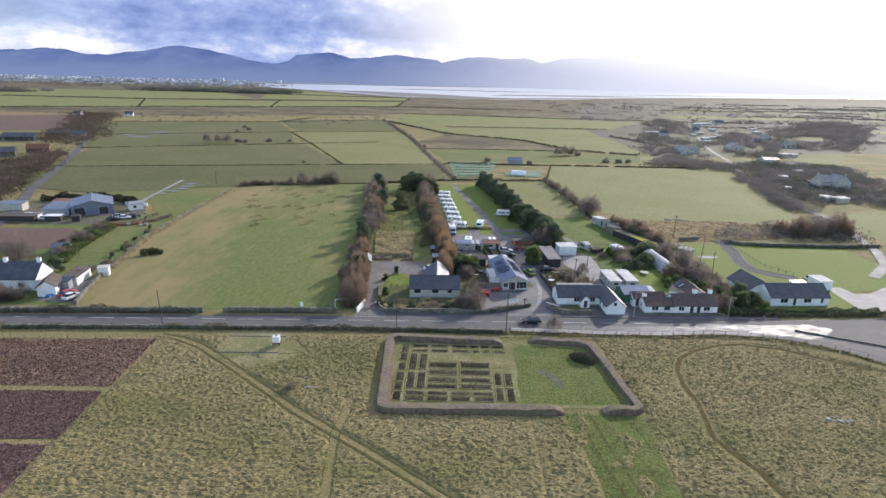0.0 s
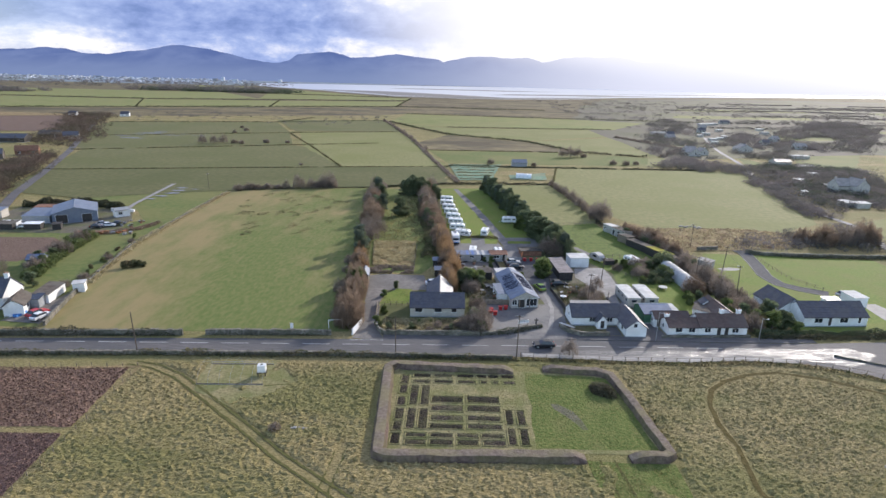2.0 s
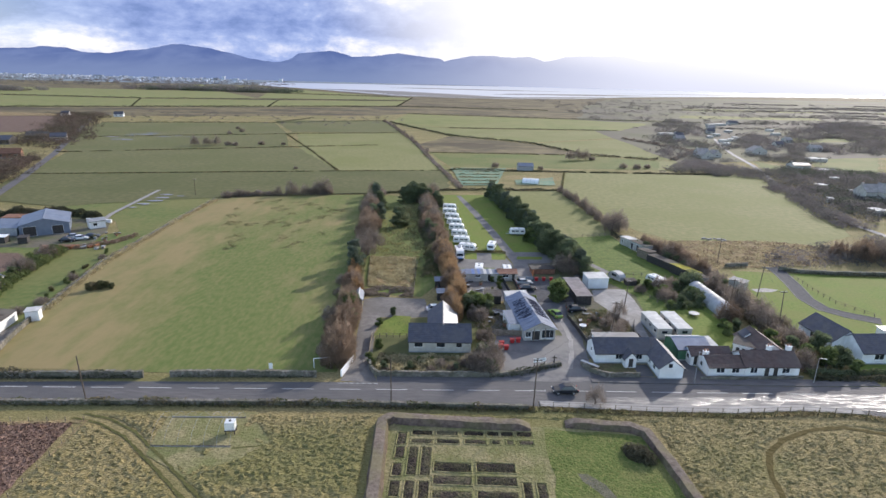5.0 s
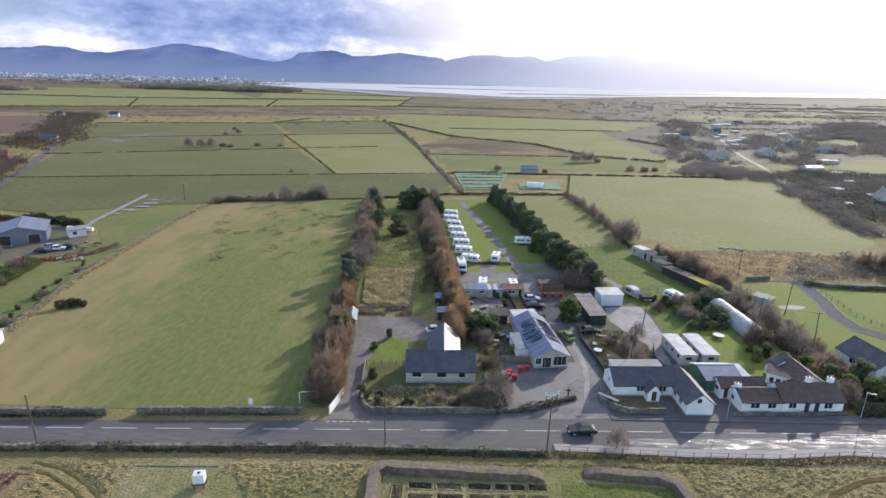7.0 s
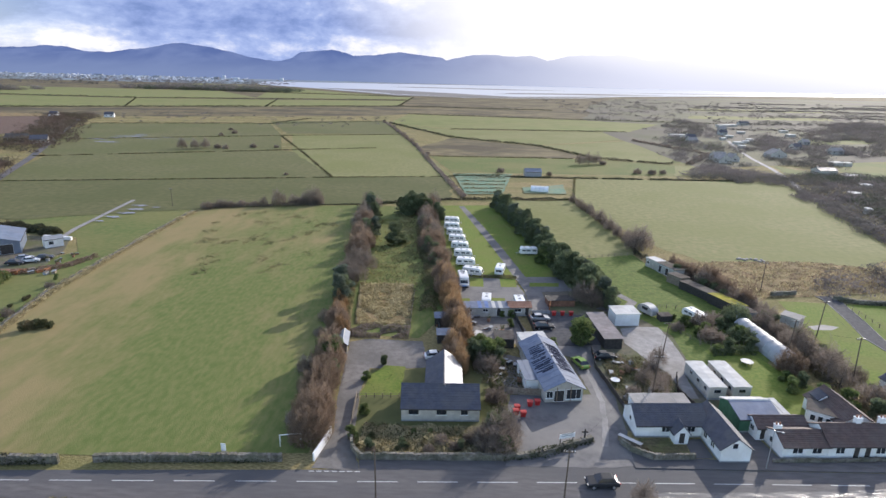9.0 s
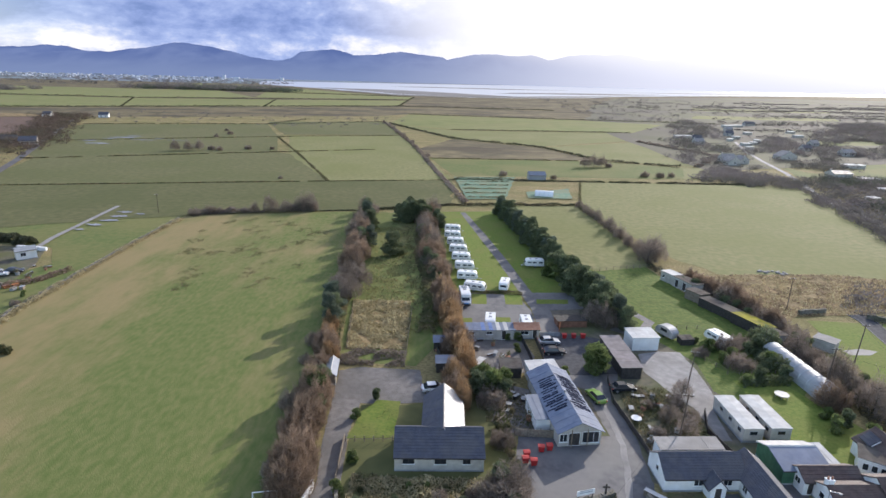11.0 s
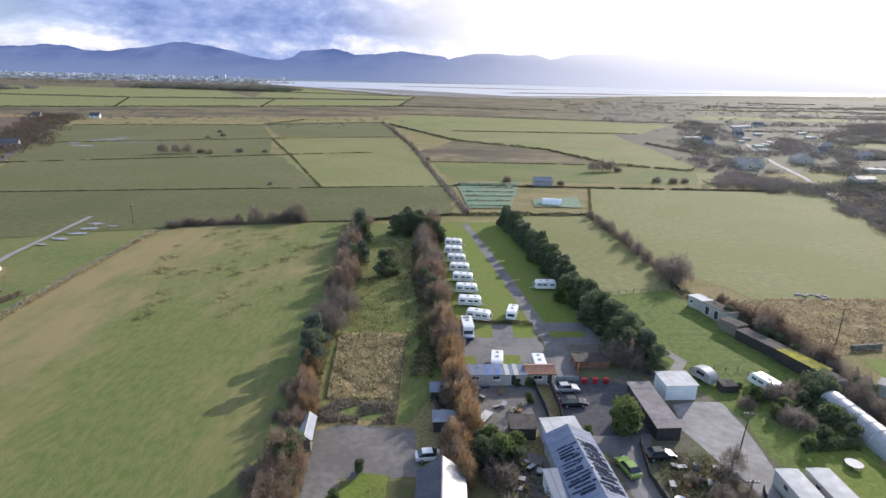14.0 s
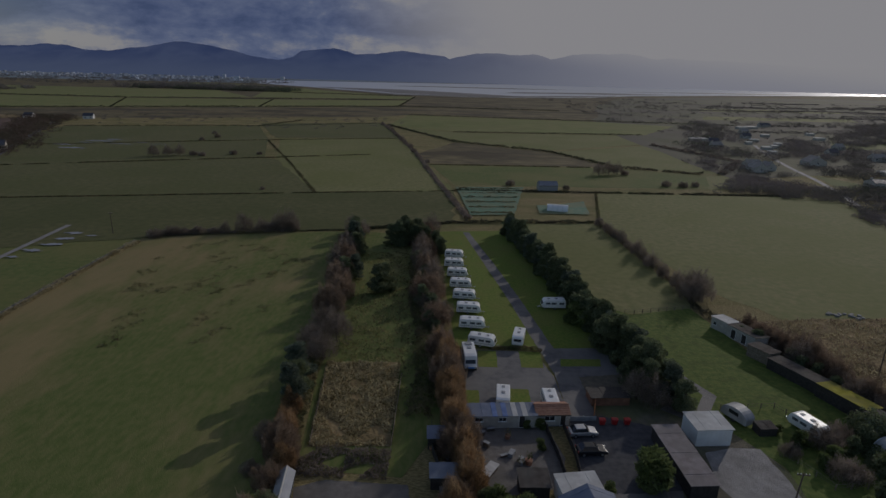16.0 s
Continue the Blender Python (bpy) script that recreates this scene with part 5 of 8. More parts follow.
def stone_wall(pts, h, w, label, seed, broken=0.0):
    """A dry stone wall with uneven courses and cope stones, along a line."""
    t = thing("stone_wall", pose(0, 0, 0), label, "wall", kind="structure")
    rng = np.random.default_rng(seed)
    g, c = Geo(), Geo()
    for (ax, ay), (bx, by) in zip(pts, pts[1:]):
        d = Vector((bx - ax, by - ay))
        ln = d.length
        d.normalize()
        s = 0.0
        while s < ln:
            q = min(rng.uniform(0.7, 1.3), ln - s)
            hh = h * rng.uniform(0.86, 1.05)
            e = min(s + q + 0.02, ln)
            for (u0, u1, half, z0, z1, box) in ((s, e, w / 2 * rng.uniform(0.9, 1.1), -0.1, hh, g), (s + 0.05, max(s + 0.1, e - 0.06), w / 2 * 1.12, hh, hh + rng.uniform(0.08, 0.2), c)):
                nx, ny = -d.y * half, d.x * half
                P0, P1 = Vector((ax, ay)) + d * u0, Vector((ax, ay)) + d * u1
                base = [(P0.x + nx, P0.y + ny), (P1.x + nx, P1.y + ny), (P1.x - nx, P1.y - ny), (P0.x - nx, P0.y - ny)]
                box.prism(base, "z", z0, z1)
            s += q
    part("courses", g, m_stone, t)
    part("coping", c, m_stone, t)
    return t


stone_wall([(-150, 103.2), (-84, 109.4), (-52.5, 111.9)], 1.15, 0.5, "rough grey stone wall along the far side of the road", 1)
stone_wall([(-48.2, 112.5), (-23.6, 114.2)], 1.1, 0.5, "rough grey stone wall along the grazed field", 2)
stone_wall([(-88, 101.2), (-55, 103.6), (-20, 105.7), (12, 106.6)], 0.7, 0.5, "low stone wall overgrown with brambles beside the road", 3)
hedge("bramble_verge", [(-150, 96), (-88, 101.4), (-55, 103.8), (-20, 105.6), (13, 106.5)], 0.95, 1.7, m_bramble, 60, 0.42, 11, "dark brambles growing over the roadside wall")
hedge("ivy_cover", [(-150, 103.4), (-84, 109.5), (-54, 111.9)], 1.5, 1.3, m_farhedge, 110, 0.35, 12, "dark ivy and brambles over the stone wall")
hedge("ivy_cover", [(-47, 112.6), (-24, 114.2)], 1.0, 1.0, m_farhedge, 60, 0.3, 13, "thin dark brambles against the stone wall")
stone_wall([(-81.6, 113.8), (-85.4, 126.4), (-88.2, 138)], 1.0, 0.45, "pale stone wall between the garden and the field", 4)
hedge("field_edge", [(-88.2, 138), (-94.4, 169), (-97.4, 224), (-97.6, 250)], 0.8, 2.6, m_strawleaf, 90, 0.4, 14, "pale strip of dead growth along the field wall")
stone_wall([(-88.4, 139), (-94.6, 169), (-97.4, 224), (-98, 250)], 0.6, 0.45, "low broken stone wall along the field edge", 5)

garden_wall = [(-15.6, 121), (-14.8, 117.4), (-13.4, 115.2), (0, 115.9), (6.1, 116.3), (11, 117.4), (15.2, 119.4), (19.5, 121.6)]
stone_wall(garden_wall[:5], 0.9, 0.4, "grey garden wall with flat coping along the road", 6)
stone_wall(garden_wall[4:], 0.7, 0.6, "low curved stone bank beside the shop yard", 7)
hedge("yard_bank", garden_wall[4:], 0.9, 1.5, m_farhedge, 60, 0.35, 15, "dark low planting on the curved bank")
wall = thing("driveway_wall", pose(0, 0, 0), "low white painted wall curving into the driveway", "wall", kind="structure")
for i, ((ax, ay, _), (bx, by, _)) in enumerate(zip(along([(-19.4, 114.4), (-18.9, 117), (-18.4, 120.6)], 1.2), along([(-19.4, 114.4), (-18.9, 117), (-18.4, 120.6)], 1.2)[1:])):
    part("panel", Geo().prism(strip([(ax, ay), (bx, by)], 0.25), "z", -0.05, 1.25), m_render, wall)


def post_fence(pts, step, h, label, rails=2, mat=None, post=0.05, mesh_h=0.0):
    t = thing("fence", pose(0, 0, 0), label, "fence")
    mat = mat or m_wood
    st = along(pts, step)
    shape = Geo().box(-post, post, -post, post, -0.1, h).mesh("post", mat)
    for x, y, a in st[:280]:
        o = part("post", shape, mat, t)
        o.matrix_basis = pose(x, y, 0, 0, 0, math.degrees(a))
    for r in range(rails):
        z = h * (0.92 - 0.42 * r)
        g = Geo()
        for p, q in zip(st, st[1:]):
            g.tube((p[0], p[1], z), (q[0], q[1], z), 0.025, n=4)
        part("rail", g, mat, t)
    return t


post_fence([(13.5, 107.2), (33, 106.9), (45, 107.2), (56, 108.6), (66, 108.2), (71, 106.6), (76, 104.8), (80, 102.4), (84.2, 98.2), (94.6, 85.5)], 2.4, 1.15, "post and wire fence along the pavement", 2, m_wood, 0.045)
hedge("fence_grass", [(13.5, 106.7), (33, 106.4), (45, 106.7), (56, 108.1), (66, 107.7), (71, 106.1), (76, 104.3), (80, 101.9), (84.2, 97.7)], 0.55, 1.2, m_bramble, 50, 0.35, 16, "dark rough grass along the foot of the fence")
post_fence([(-88, 96.2), (-54.4, 98.9), (-53.2, 80.3), (-52.2, 50)], 2.6, 0.9, "thin grey posts round the dug plots", 0, m_wood, 0.035)
stone_wall([(75, 112.3), (83.3, 108.6), (90, 105.6)], 0.22, 0.35, "low wall between the two roads", 8)

# ---- buildings ----
def opening(parent, side, w, d, u, z, ww, hh, kind="window", mat=None, base=0.0):
    """A window or a door on one side of a box of size w by d: a frame set proud of the wall, a recessed pane, a sill."""
    mat = mat or m_white
    t = 0.05

    def put(u0, u1, o0, o1, z0, z1):
        return {"front": (u0, u1, -o1, -o0, z0, z1), "back": (u0, u1, d + o0, d + o1, z0, z1), "left": (-o1, -o0, u0, u1, z0, z1), "right": (w + o0, w + o1, u0, u1, z0, z1)}[side]
    g = Geo()
    for a in ((u, u + t, z, z + hh), (u + ww - t, u + ww, z, z + hh), (u + t, u + ww - t, z, z + t), (u + t, u + ww - t, z + hh - t, z + hh)):
        g.box(*put(a[0], a[1], -0.02, 0.06, a[2], a[3]))
    if kind == "window" and ww > 0.9:
        k = max(1, round(ww / 0.8) - 1)
        for i in range(k):
            c = u + ww * (i + 1) / (k + 1)
            g.box(*put(c - 0.02, c + 0.02, -0.02, 0.05, z + t, z + hh - t))
    f = part("window" if kind == "window" else "door", g, mat, parent)
    part("pane" if kind == "window" else "leaf", Geo().box(*put(u + t, u + ww - t, -0.02, 0.02, z + t, z + hh - t)), m_glass if kind == "window" else m_dark, f)
    if kind == "window":
        part("sill", Geo().box(*put(u - 0.08, u + ww + 0.08, 0.0, 0.14, z - 0.08, z)), m_white, f)
    return f


def roof_slope(a0, a1, y0, z0, y1, z1, thick, courses):
    """One slope of a roof along x from a0 to a1, stepped in courses from eave (y0, z0) to ridge (y1, z1)."""
    prof = []
    for i in range(courses):
        f0, f1 = i / courses, (i + 1) / courses
        prof.append((y0 + (y1 - y0) * f0, z0 + (z1 - z0) * f0 + 0.04))
        prof.append((y0 + (y1 - y0) * f1, z0 + (z1 - z0) * f1))
    prof += [(y1, z1 - thick), (y0, z0 - thick)]
    return Geo().prism(prof, "x", a0, a1)


def chimney(parent, x, y, z0, z1, mat, pots=2, size=0.42):
    c = part("chimney", Geo().box(x - size, x + size, y - 0.3, y + 0.3, z0, z1).box(x - size - 0.06, x + size + 0.06, y - 0.36, y + 0.36, z1, z1 + 0.12), mat, parent)
    for i in range(pots):
        u = x + (i - (pots - 1) / 2) * 0.5
        part("pot", Geo().tube((u, y, z1 + 0.12), (u, y, z1 + 0.5), 0.14, 0.11, 8), m_terra, c)


def house(name, m, w, d, eave, ridge, wall_mat, roof_mat, label, category="house", openings=(), chimneys=(), over=0.3, courses=8, asym=0.5, parent=None, roof_label="", plinth=True, end=0.15, front_mat=None):
    """A gabled building: local x along its front, y to the back, the ridge along x at asym of its depth."""
    t = thing(name, m, label, category)
    yr = d * asym
    part("wall", Geo().prism([(0, -0.1), (d, -0.1), (d, eave), (yr, ridge - 0.12), (0, eave)], "x", 0, w), wall_mat, t)
    if plinth:
        part("plinth", Geo().box(-0.03, w + 0.03, -0.03, d + 0.03, -0.1, 0.25), m_grey, t)
    s0, s1 = (ridge - eave) / yr, (ridge - eave) / (d - yr)
    part("roof", roof_slope(-end, w + end, -over, eave - over * s0 + 0.05, yr, ridge + 0.05, 0.14, courses), front_mat or roof_mat, t, roof_label)
    part("roof", roof_slope(-end, w + end, d + over, eave - over * s1 + 0.05, yr, ridge + 0.05, 0.14, courses), roof_mat, t, roof_label)
    part("ridge", Geo().prism([(yr - 0.16, ridge + 0.0), (yr, ridge + 0.16), (yr + 0.16, ridge + 0.0)], "x", -end, w + end), roof_mat, t)
    part("gutter", Geo().box(-end, w + end, -over - 0.1, -over, eave - over * s0 - 0.06, eave - over * s0 + 0.04), m_dark, t)
    for o in openings:
        opening(t, o[0], w, d, *o[1:])
    for cx, cy, up in chimneys:
        chimney(t, cx, cy, eave, ridge + up, wall_mat)
    return t


def shed(name, m, w, d, h0, h1, wall_mat, roof_mat, label, category="shed", openings=(), sheets=5, over=0.2):
    """A building under one sloping roof, h0 high in front and h1 at the back, roofed in sheets with raised seams."""
    t = thing(name, m, label, category)
    part("wall", Geo().prism([(0, -0.1), (d, -0.1), (d, h1), (0, h0)], "x", 0, w), wall_mat, t)
    s = (h1 - h0) / d
    for i in range(sheets):
        x0, x1 = -over + (w + 2 * over) * i / sheets, -over + (w + 2 * over) * (i + 1) / sheets
        z = lambda y: h0 + s * y
        lift = 0.03 * (i % 2)
        g = Geo().add([(x, y, z(y) + k) for x in (x0, x1) for y, k in ((-over, 0.06 + lift), (d + over, 0.06 + lift), (d + over, 0.01), (-over, 0.01))], [(0, 1, 2, 3), (7, 6, 5, 4), (0, 4, 5, 1), (1, 5, 6, 2), (2, 6, 7, 3), (3, 7, 4, 0)])
        part("roof_sheet", g, roof_mat, t)
    for o in openings:
        opening(t, o[0], w, d, *o[1:])
    return t


# lighter slate for one slope: the sun's glare is painted into its colour
m_glareslate = surf("wet shining slate", (0.24, 0.245, 0.26), (0.36, 0.365, 0.38), 2.2, rough=0.42, metal=0.1, c3=(0.17, 0.175, 0.19), scale3=0.7, amount3=0.8, local=True, bump=0.2, bscale=6)
m_strip = surf("dark blue-black felt", (0.018, 0.022, 0.040), (0.038, 0.044, 0.070), 3, rough=0.95, spec=0.05, local=True)
# bungalow beside the driveway: a front block and a rear wing
WIN = lambda side, u, w=1.5, h=1.0, z=1.0: (side, u, z, w, h)
house("bungalow", pose(-8.6, 124.4, 0, 0, 0, 3), 11.8, 6.6, 2.4, 4.45, m_cream, m_slate, "bungalow with pebbledashed walls and a dark slate roof", openings=[("front", 1.1, 1.2, 1.5, 0.9, "window", m_dark), ("front", 5.3, 1.2, 1.5, 0.9, "window", m_dark), ("front", 9.0, 1.2, 1.0, 0.9, "window", m_dark)], courses=10)
house("bungalow_wing", pose(0.45, 127.9, 0, 0, 0, 91.5), 11.6, 5.6, 2.4, 4.5, m_cream, m_slate, "rear wing of the bungalow with a pale sunlit slate roof", openings=[("front", 5.2, 1.1, 1.2, 0.9)], courses=10, plinth=False, front_mat=m_glareslate)

# shop: long low building with a patchy metal roof
def shop():
    t = thing("shop", pose(13.9, 131.0, 0, 0, 0, 98.5), "long low shop with white walls and a patchy blue-grey metal roof", "shop")
    w, d = 16.6, 6.3
    part("wall", Geo().prism([(-d, -0.1), (0, -0.1), (0, 2.5), (-d / 2, 4.0), (-d, 2.5)], "x", 0, w), m_cream, t)
    k = 22
    for side in (0, 1):
        r = part("roof", Geo().box(0.1, w - 0.1, -d / 2 - 0.2, -d / 2 + 0.2, 3.9, 4.0), m_metal, t)
        for i in range(k):
            x0, x1 = -0.5 + (w + 0.8) * i / k, -0.5 + (w + 0.8) * (i + 1) / k
            ye, yr = (0.35, -d / 2) if side == 0 else (-d - 0.35, -d / 2)
            up = 0.03 * (i % 2)
            g = Geo().add([(x, y, z) for x in (x0, x1) for y, z in ((ye, 2.42 + up), (yr, 4.1 + up), (yr, 4.02), (ye, 2.34))], [(0, 1, 2, 3), (7, 6, 5, 4), (0, 4, 5, 1), (1, 5, 6, 2), (2, 6, 7, 3), (3, 7, 4, 0)])
            part("roof_sheet", g, m_metal, r)
    rng = np.random.default_rng(8)
    for side, first_x, step, rows in ((0, 4.3, 0.60, 15), (1, 4.0, 0.44, 22)):
        # dark strips of old felt left on the sheets, broken and uneven
        for i in range(rows):
            x = first_x + step * i + rng.uniform(-0.1, 0.1)
            f, end = rng.uniform(0.04, 0.3), rng.uniform(0.75, 0.97)
            while f < end - 0.05:
                g1 = min(end, f + rng.uniform(0.2, 0.7))
                wd, sk = rng.uniform(0.14, 0.42), rng.uniform(-0.10, 0.16)
                ye, yr = (0.3, -d / 2) if side == 0 else (-d - 0.3, -d / 2)
                y0, y1 = ye + (yr - ye) * f, ye + (yr - ye) * g1
                z0, z1 = 2.52 + 1.66 * f, 2.52 + 1.66 * g1
                part("felt_strip", Geo().add([(x, y0, z0), (x + wd, y0, z0), (x + wd + sk, y1, z1), (x + sk, y1, z1), (x, y0, z0 - 0.05), (x + wd, y0, z0 - 0.05), (x + wd + sk, y1, z1 - 0.05), (x + sk, y1, z1 - 0.05)], [(0, 1, 2, 3), (7, 6, 5, 4), (0, 4, 5, 1), (1, 5, 6, 2), (2, 6, 7, 3), (3, 7, 4, 0)]), m_strip, t, "dark felt strip")
                f = g1 + rng.uniform(0.01, 0.08)
    # open porch at the road end and windows along the side
    opening(t, "left", w, 0, -3.2, 0.1, 1.7, 2.1, "door")
    opening(t, "left", w, 0, -6.0, 0.5, 2.5, 1.8)
    opening(t, "left", w, 0, -1.3, 0.8, 1.1, 1.3)
    for y in (-4.2, -1.9):
        part("porch_post", Geo().box(-0.45, -0.33, y, y + 0.12, 0, 2.9), m_wood, t)
    part("vent", Geo().tube((7.4, -d / 2, 4.0), (7.4, -d / 2, 4.6), 0.16, n=8), m_steel, t)


shop()
shed("shop_store", pose(11.2, 134.4, 0, 0, 0, 8.5), 2.5, 6.0, 2.1, 2.4, m_render, m_blueroof, "small lean-to store with a pale blue roof", sheets=3)
shed("flat_extension", pose(11.9, 147.8, 0, 0, 0, 10), 5.0, 3.4, 2.6, 2.7, m_render, m_whiteroof, "flat-roofed white extension behind the shop", sheets=4)
shed("garden_shed", pose(7.0, 149.6, 0, 0, 0, 3), 3.6, 2.9, 2.0, 2.3, m_dark, m_felt, "dark timber shed with a felt roof", sheets=3)
# washroom block
wc = shed("washroom_block", pose(0.6, 163.9, 0, 0, 0, 5.5), 10.2, 2.8, 2.15, 2.4, m_cream, m_metal, "washroom block with white and blue roof sheets", "washrooms", sheets=14, openings=[("front", 1.0, 1.2, 1.2, 0.7), ("front", 4.5, 1.2, 1.2, 0.7), ("front", 7.6, 0.1, 0.9, 2.0, "door")])
for i, o in enumerate([c for c in wc.children if c.name.startswith("roof_sheet")]):
    if i in (5, 6, 7, 8, 10, 12):
        o.data.materials[0] = m_bluesheet if i % 2 else m_blueroof
    elif i in (9, 11):
        o.data.materials[0] = m_whiteroof
house("washroom_annex", pose(10.8, 165.2, 0, 0, 0, 5.5), 5.0, 3.0, 2.2, 2.8, m_cream, m_terra, "small annex with a terracotta tiled roof", "annex", openings=[("front", 1.2, 1.0, 1.6, 0.8), ("front", 3.6, 0.1, 0.9, 2.0, "door")], courses=5)

# sheds along the lane and the paddock
shed("long_shed", pose(31.7, 151.2, 0, 0, 0, 94), 12.5, 3.5, 2.3, 2.2, m_dark, m_greyfelt, "long dark timber shed with a mauve-grey felt roof", sheets=6)
shed("container_store", pose(33.2, 162.0, 0, 0, 0, 6), 5.2, 4.3, 2.75, 2.8, m_white, m_whiteroof, "white flat-roofed store with plain walls", sheets=4)
shed("shack", pose(52.6, 204.0, 0, 0, 0, -64), 4.0, 3.2, 2.6, 2.4, m_cream, m_whiteroof, "small pale shack with a white roof", sheets=3, openings=[("front", 0.6, 1.0, 0.8, 0.8)])
shed("stable", pose(54.2, 200.0, 0, 0, 0, -68), 6.8, 3.6, 2.6, 2.3, m_cream, m_felt, "weathered stable with a dull roof", sheets=4, openings=[("front", 1.0, 0.1, 1.2, 2.0, "door"), ("front", 3.6, 0.1, 1.2, 2.0, "door")])
shed("shack", pose(54.2, 191.4, 0, 0, 0, -62), 4.4, 3.2, 2.4, 2.2, m_wood, m_felt, "small timber shack with a dull felt roof", sheets=3)
shed("chicken_shed", pose(55.6, 186.6, 0, 0, 0, -66), 9.4, 3.2, 2.1, 1.9, m_dark, m_felt, "long low dark shed with a brown-grey felt roof", sheets=6)
shed("mossy_shed", pose(59.0, 177.4, 0, 0, 0, -68), 8.2, 3.4, 2.4, 2.1, m_dark, m_yellow, "low dark shed with a mossy yellow roof", sheets=5)
shed("shack", pose(61.4, 169.2, 0, 0, 0, -72), 3.2, 3.2, 2.4, 2.2, m_grey, m_felt, "small grey shack at the end of the row", sheets=3)


shed("pump_house", pose(70.2, 166.6, 0, 0, 0, -50), 3.8, 2.4, 2.2, 2.4, m_cream, m_concrete, "small cream shed with a pale flat roof beside the lawn", sheets=3)
area("slab", [(75.6, 165.4), (79.6, 166.6), (82.6, 165.6), (80, 163.8), (76, 163.6)], 0.07, m_concrete, "pale concrete slab in the lawn", "slab")


def polytunnel(m, length, width, height, label, mat=None, hoops=9):
    t = thing("polytunnel", m, label, "polytunnel")
    prof = [(-width / 2 * math.cos(a), height * math.sin(a) ** 0.85 if math.sin(a) > 0 else 0) for a in np.linspace(0, math.pi, 15)]
    part("cover", Geo().prism(prof, "y", 0, length), mat or m_polytop, t)
    for i in range(hoops):
        y = length * i / (hoops - 1)
        g = Geo()
        q = [(x * 1.01, y, z * 1.01) for x, z in prof]
        for a, b in zip(q, q[1:]):
            g.tube(a, b, 0.05, n=4)
        part("hoop", g, m_steel, t)
    part("door", Geo().box(-0.5, 0.5, -0.06, -0.02, 0, 1.9), m_wood, t)


polytunnel(pose(61.6, 145.6, 0, 0, 0, 5), 17, 4.4, 2.7, "long milky polytunnel between hedges")
tree("redbush", 60.5, 144.6, 0.85, label="rusty red bush at the end of the polytunnel")


def static_caravan(x, y, rz, length=8.8, width=3.0):
    t = thing("static_caravan", pose(x, y, 0, 0, 0, rz), "long white static caravan with a flat pale roof", "static caravan", "static caravans in the garden")
    part("body", Geo().prism([(-width / 2, 0.45), (width / 2, 0.45), (width / 2, 2.36), (0, 2.46), (-width / 2, 2.36)], "y", 0, length), m_cream, t)
    part("roof", Geo().prism([(-width / 2 - 0.08, 2.36), (0, 2.46), (width / 2 + 0.08, 2.36), (width / 2 + 0.08, 2.45), (0, 2.55), (-width / 2 - 0.08, 2.45)], "y", -0.1, length + 0.1), m_whiteroof, t)
    part("skirt", Geo().box(-width / 2 + 0.05, width / 2 - 0.05, 0.05, length - 0.05, 0, 0.45), m_grey, t)
    for s in (-1, 1):
        for k in range(3):
            u = 0.6 + k * 2.6
            x0 = s * width / 2
            f = part("window", Geo().box(min(x0, x0 + s * 0.04), max(x0, x0 + s * 0.04), u, u + 0.9, 1.35, 2.0), m_grey, t)
            part("pane", Geo().box(min(x0 + s * 0.03, x0 + s * 0.055), max(x0 + s * 0.03, x0 + s * 0.055), u + 0.07, u + 0.83, 1.42, 1.93), m_glass, f)
    f = part("window", Geo().box(-0.6, 0.6, -0.04, 0, 1.35, 2.0), m_grey, t)
    part("pane", Geo().box(-0.53, 0.53, -0.06, -0.03, 1.42, 1.93), m_glass, f)


static_caravan(42.5, 133.8, 3.5)
static_caravan(46.7, 134.2, 3.5)
# green shed with the pale roof behind the cottages
house("workshop", pose(42.0, 125.0, 0, 0, 0, 3.5), 6.4, 6.0, 2.3, 3.2, m_greensheet, m_whiteroof, "green workshop with a pale metal roof", "workshop", courses=1, over=0.25, asym=0.62, front_mat=m_metal)
shed("white_lean_to", pose(48.7, 125.2, 0, 0, 0, 3.5), 1.5, 5.6, 2.2, 2.4, m_greensheet, m_whiteroof, "narrow lean-to with a white roof beside the workshop", sheets=2)

m_mossy = surf("mossy brown ground", (0.095, 0.080, 0.045), (0.16, 0.135, 0.072), 1.4, rough=0.95, bump=0.8, bscale=3, c3=(0.12, 0.13, 0.05), scale3=0.4, amount3=0.6, spec=0.15)
# white cottage of two wings with a porch and a walled front garden
house("cottage", pose(26.0, 122.7, 0, 0, 0, 4), 10.6, 5.2, 2.2, 3.95, m_render, m_slate, "white cottage with a dark slate roof", openings=[WIN("front", 3.8, 1.2, 1.2, 0.9), WIN("front", 7.6, 1.2, 1.2, 0.9), ("left", 2.0, 1.4, 0.8, 0.8)], courses=10)
house("cottage_wing", pose(40.3, 117.9, 0, 0, 0, 93), 9.4, 4.2, 2.2, 3.8, m_render, m_slate, "white cottage wing with a slate roof and a roadside gable", openings=[("left", 2.0, 2.2, 0.8, 0.9), ("back", 1.8, 0.8, 1.0, 1.3), ("back", 4.0, 0.8, 1.0, 1.3)], courses=10)
house("porch", pose(31.1, 123.2, 0, 0, 0, 274), 1.8, 2.0, 1.9, 3.0, m_render, m_slate, "small white porch with a slate roof", "porch", openings=[("right", 0.55, 0.1, 0.9, 1.8, "door"), ("back", 0.5, 0.9, 0.8, 0.9)], courses=4, plinth=False)
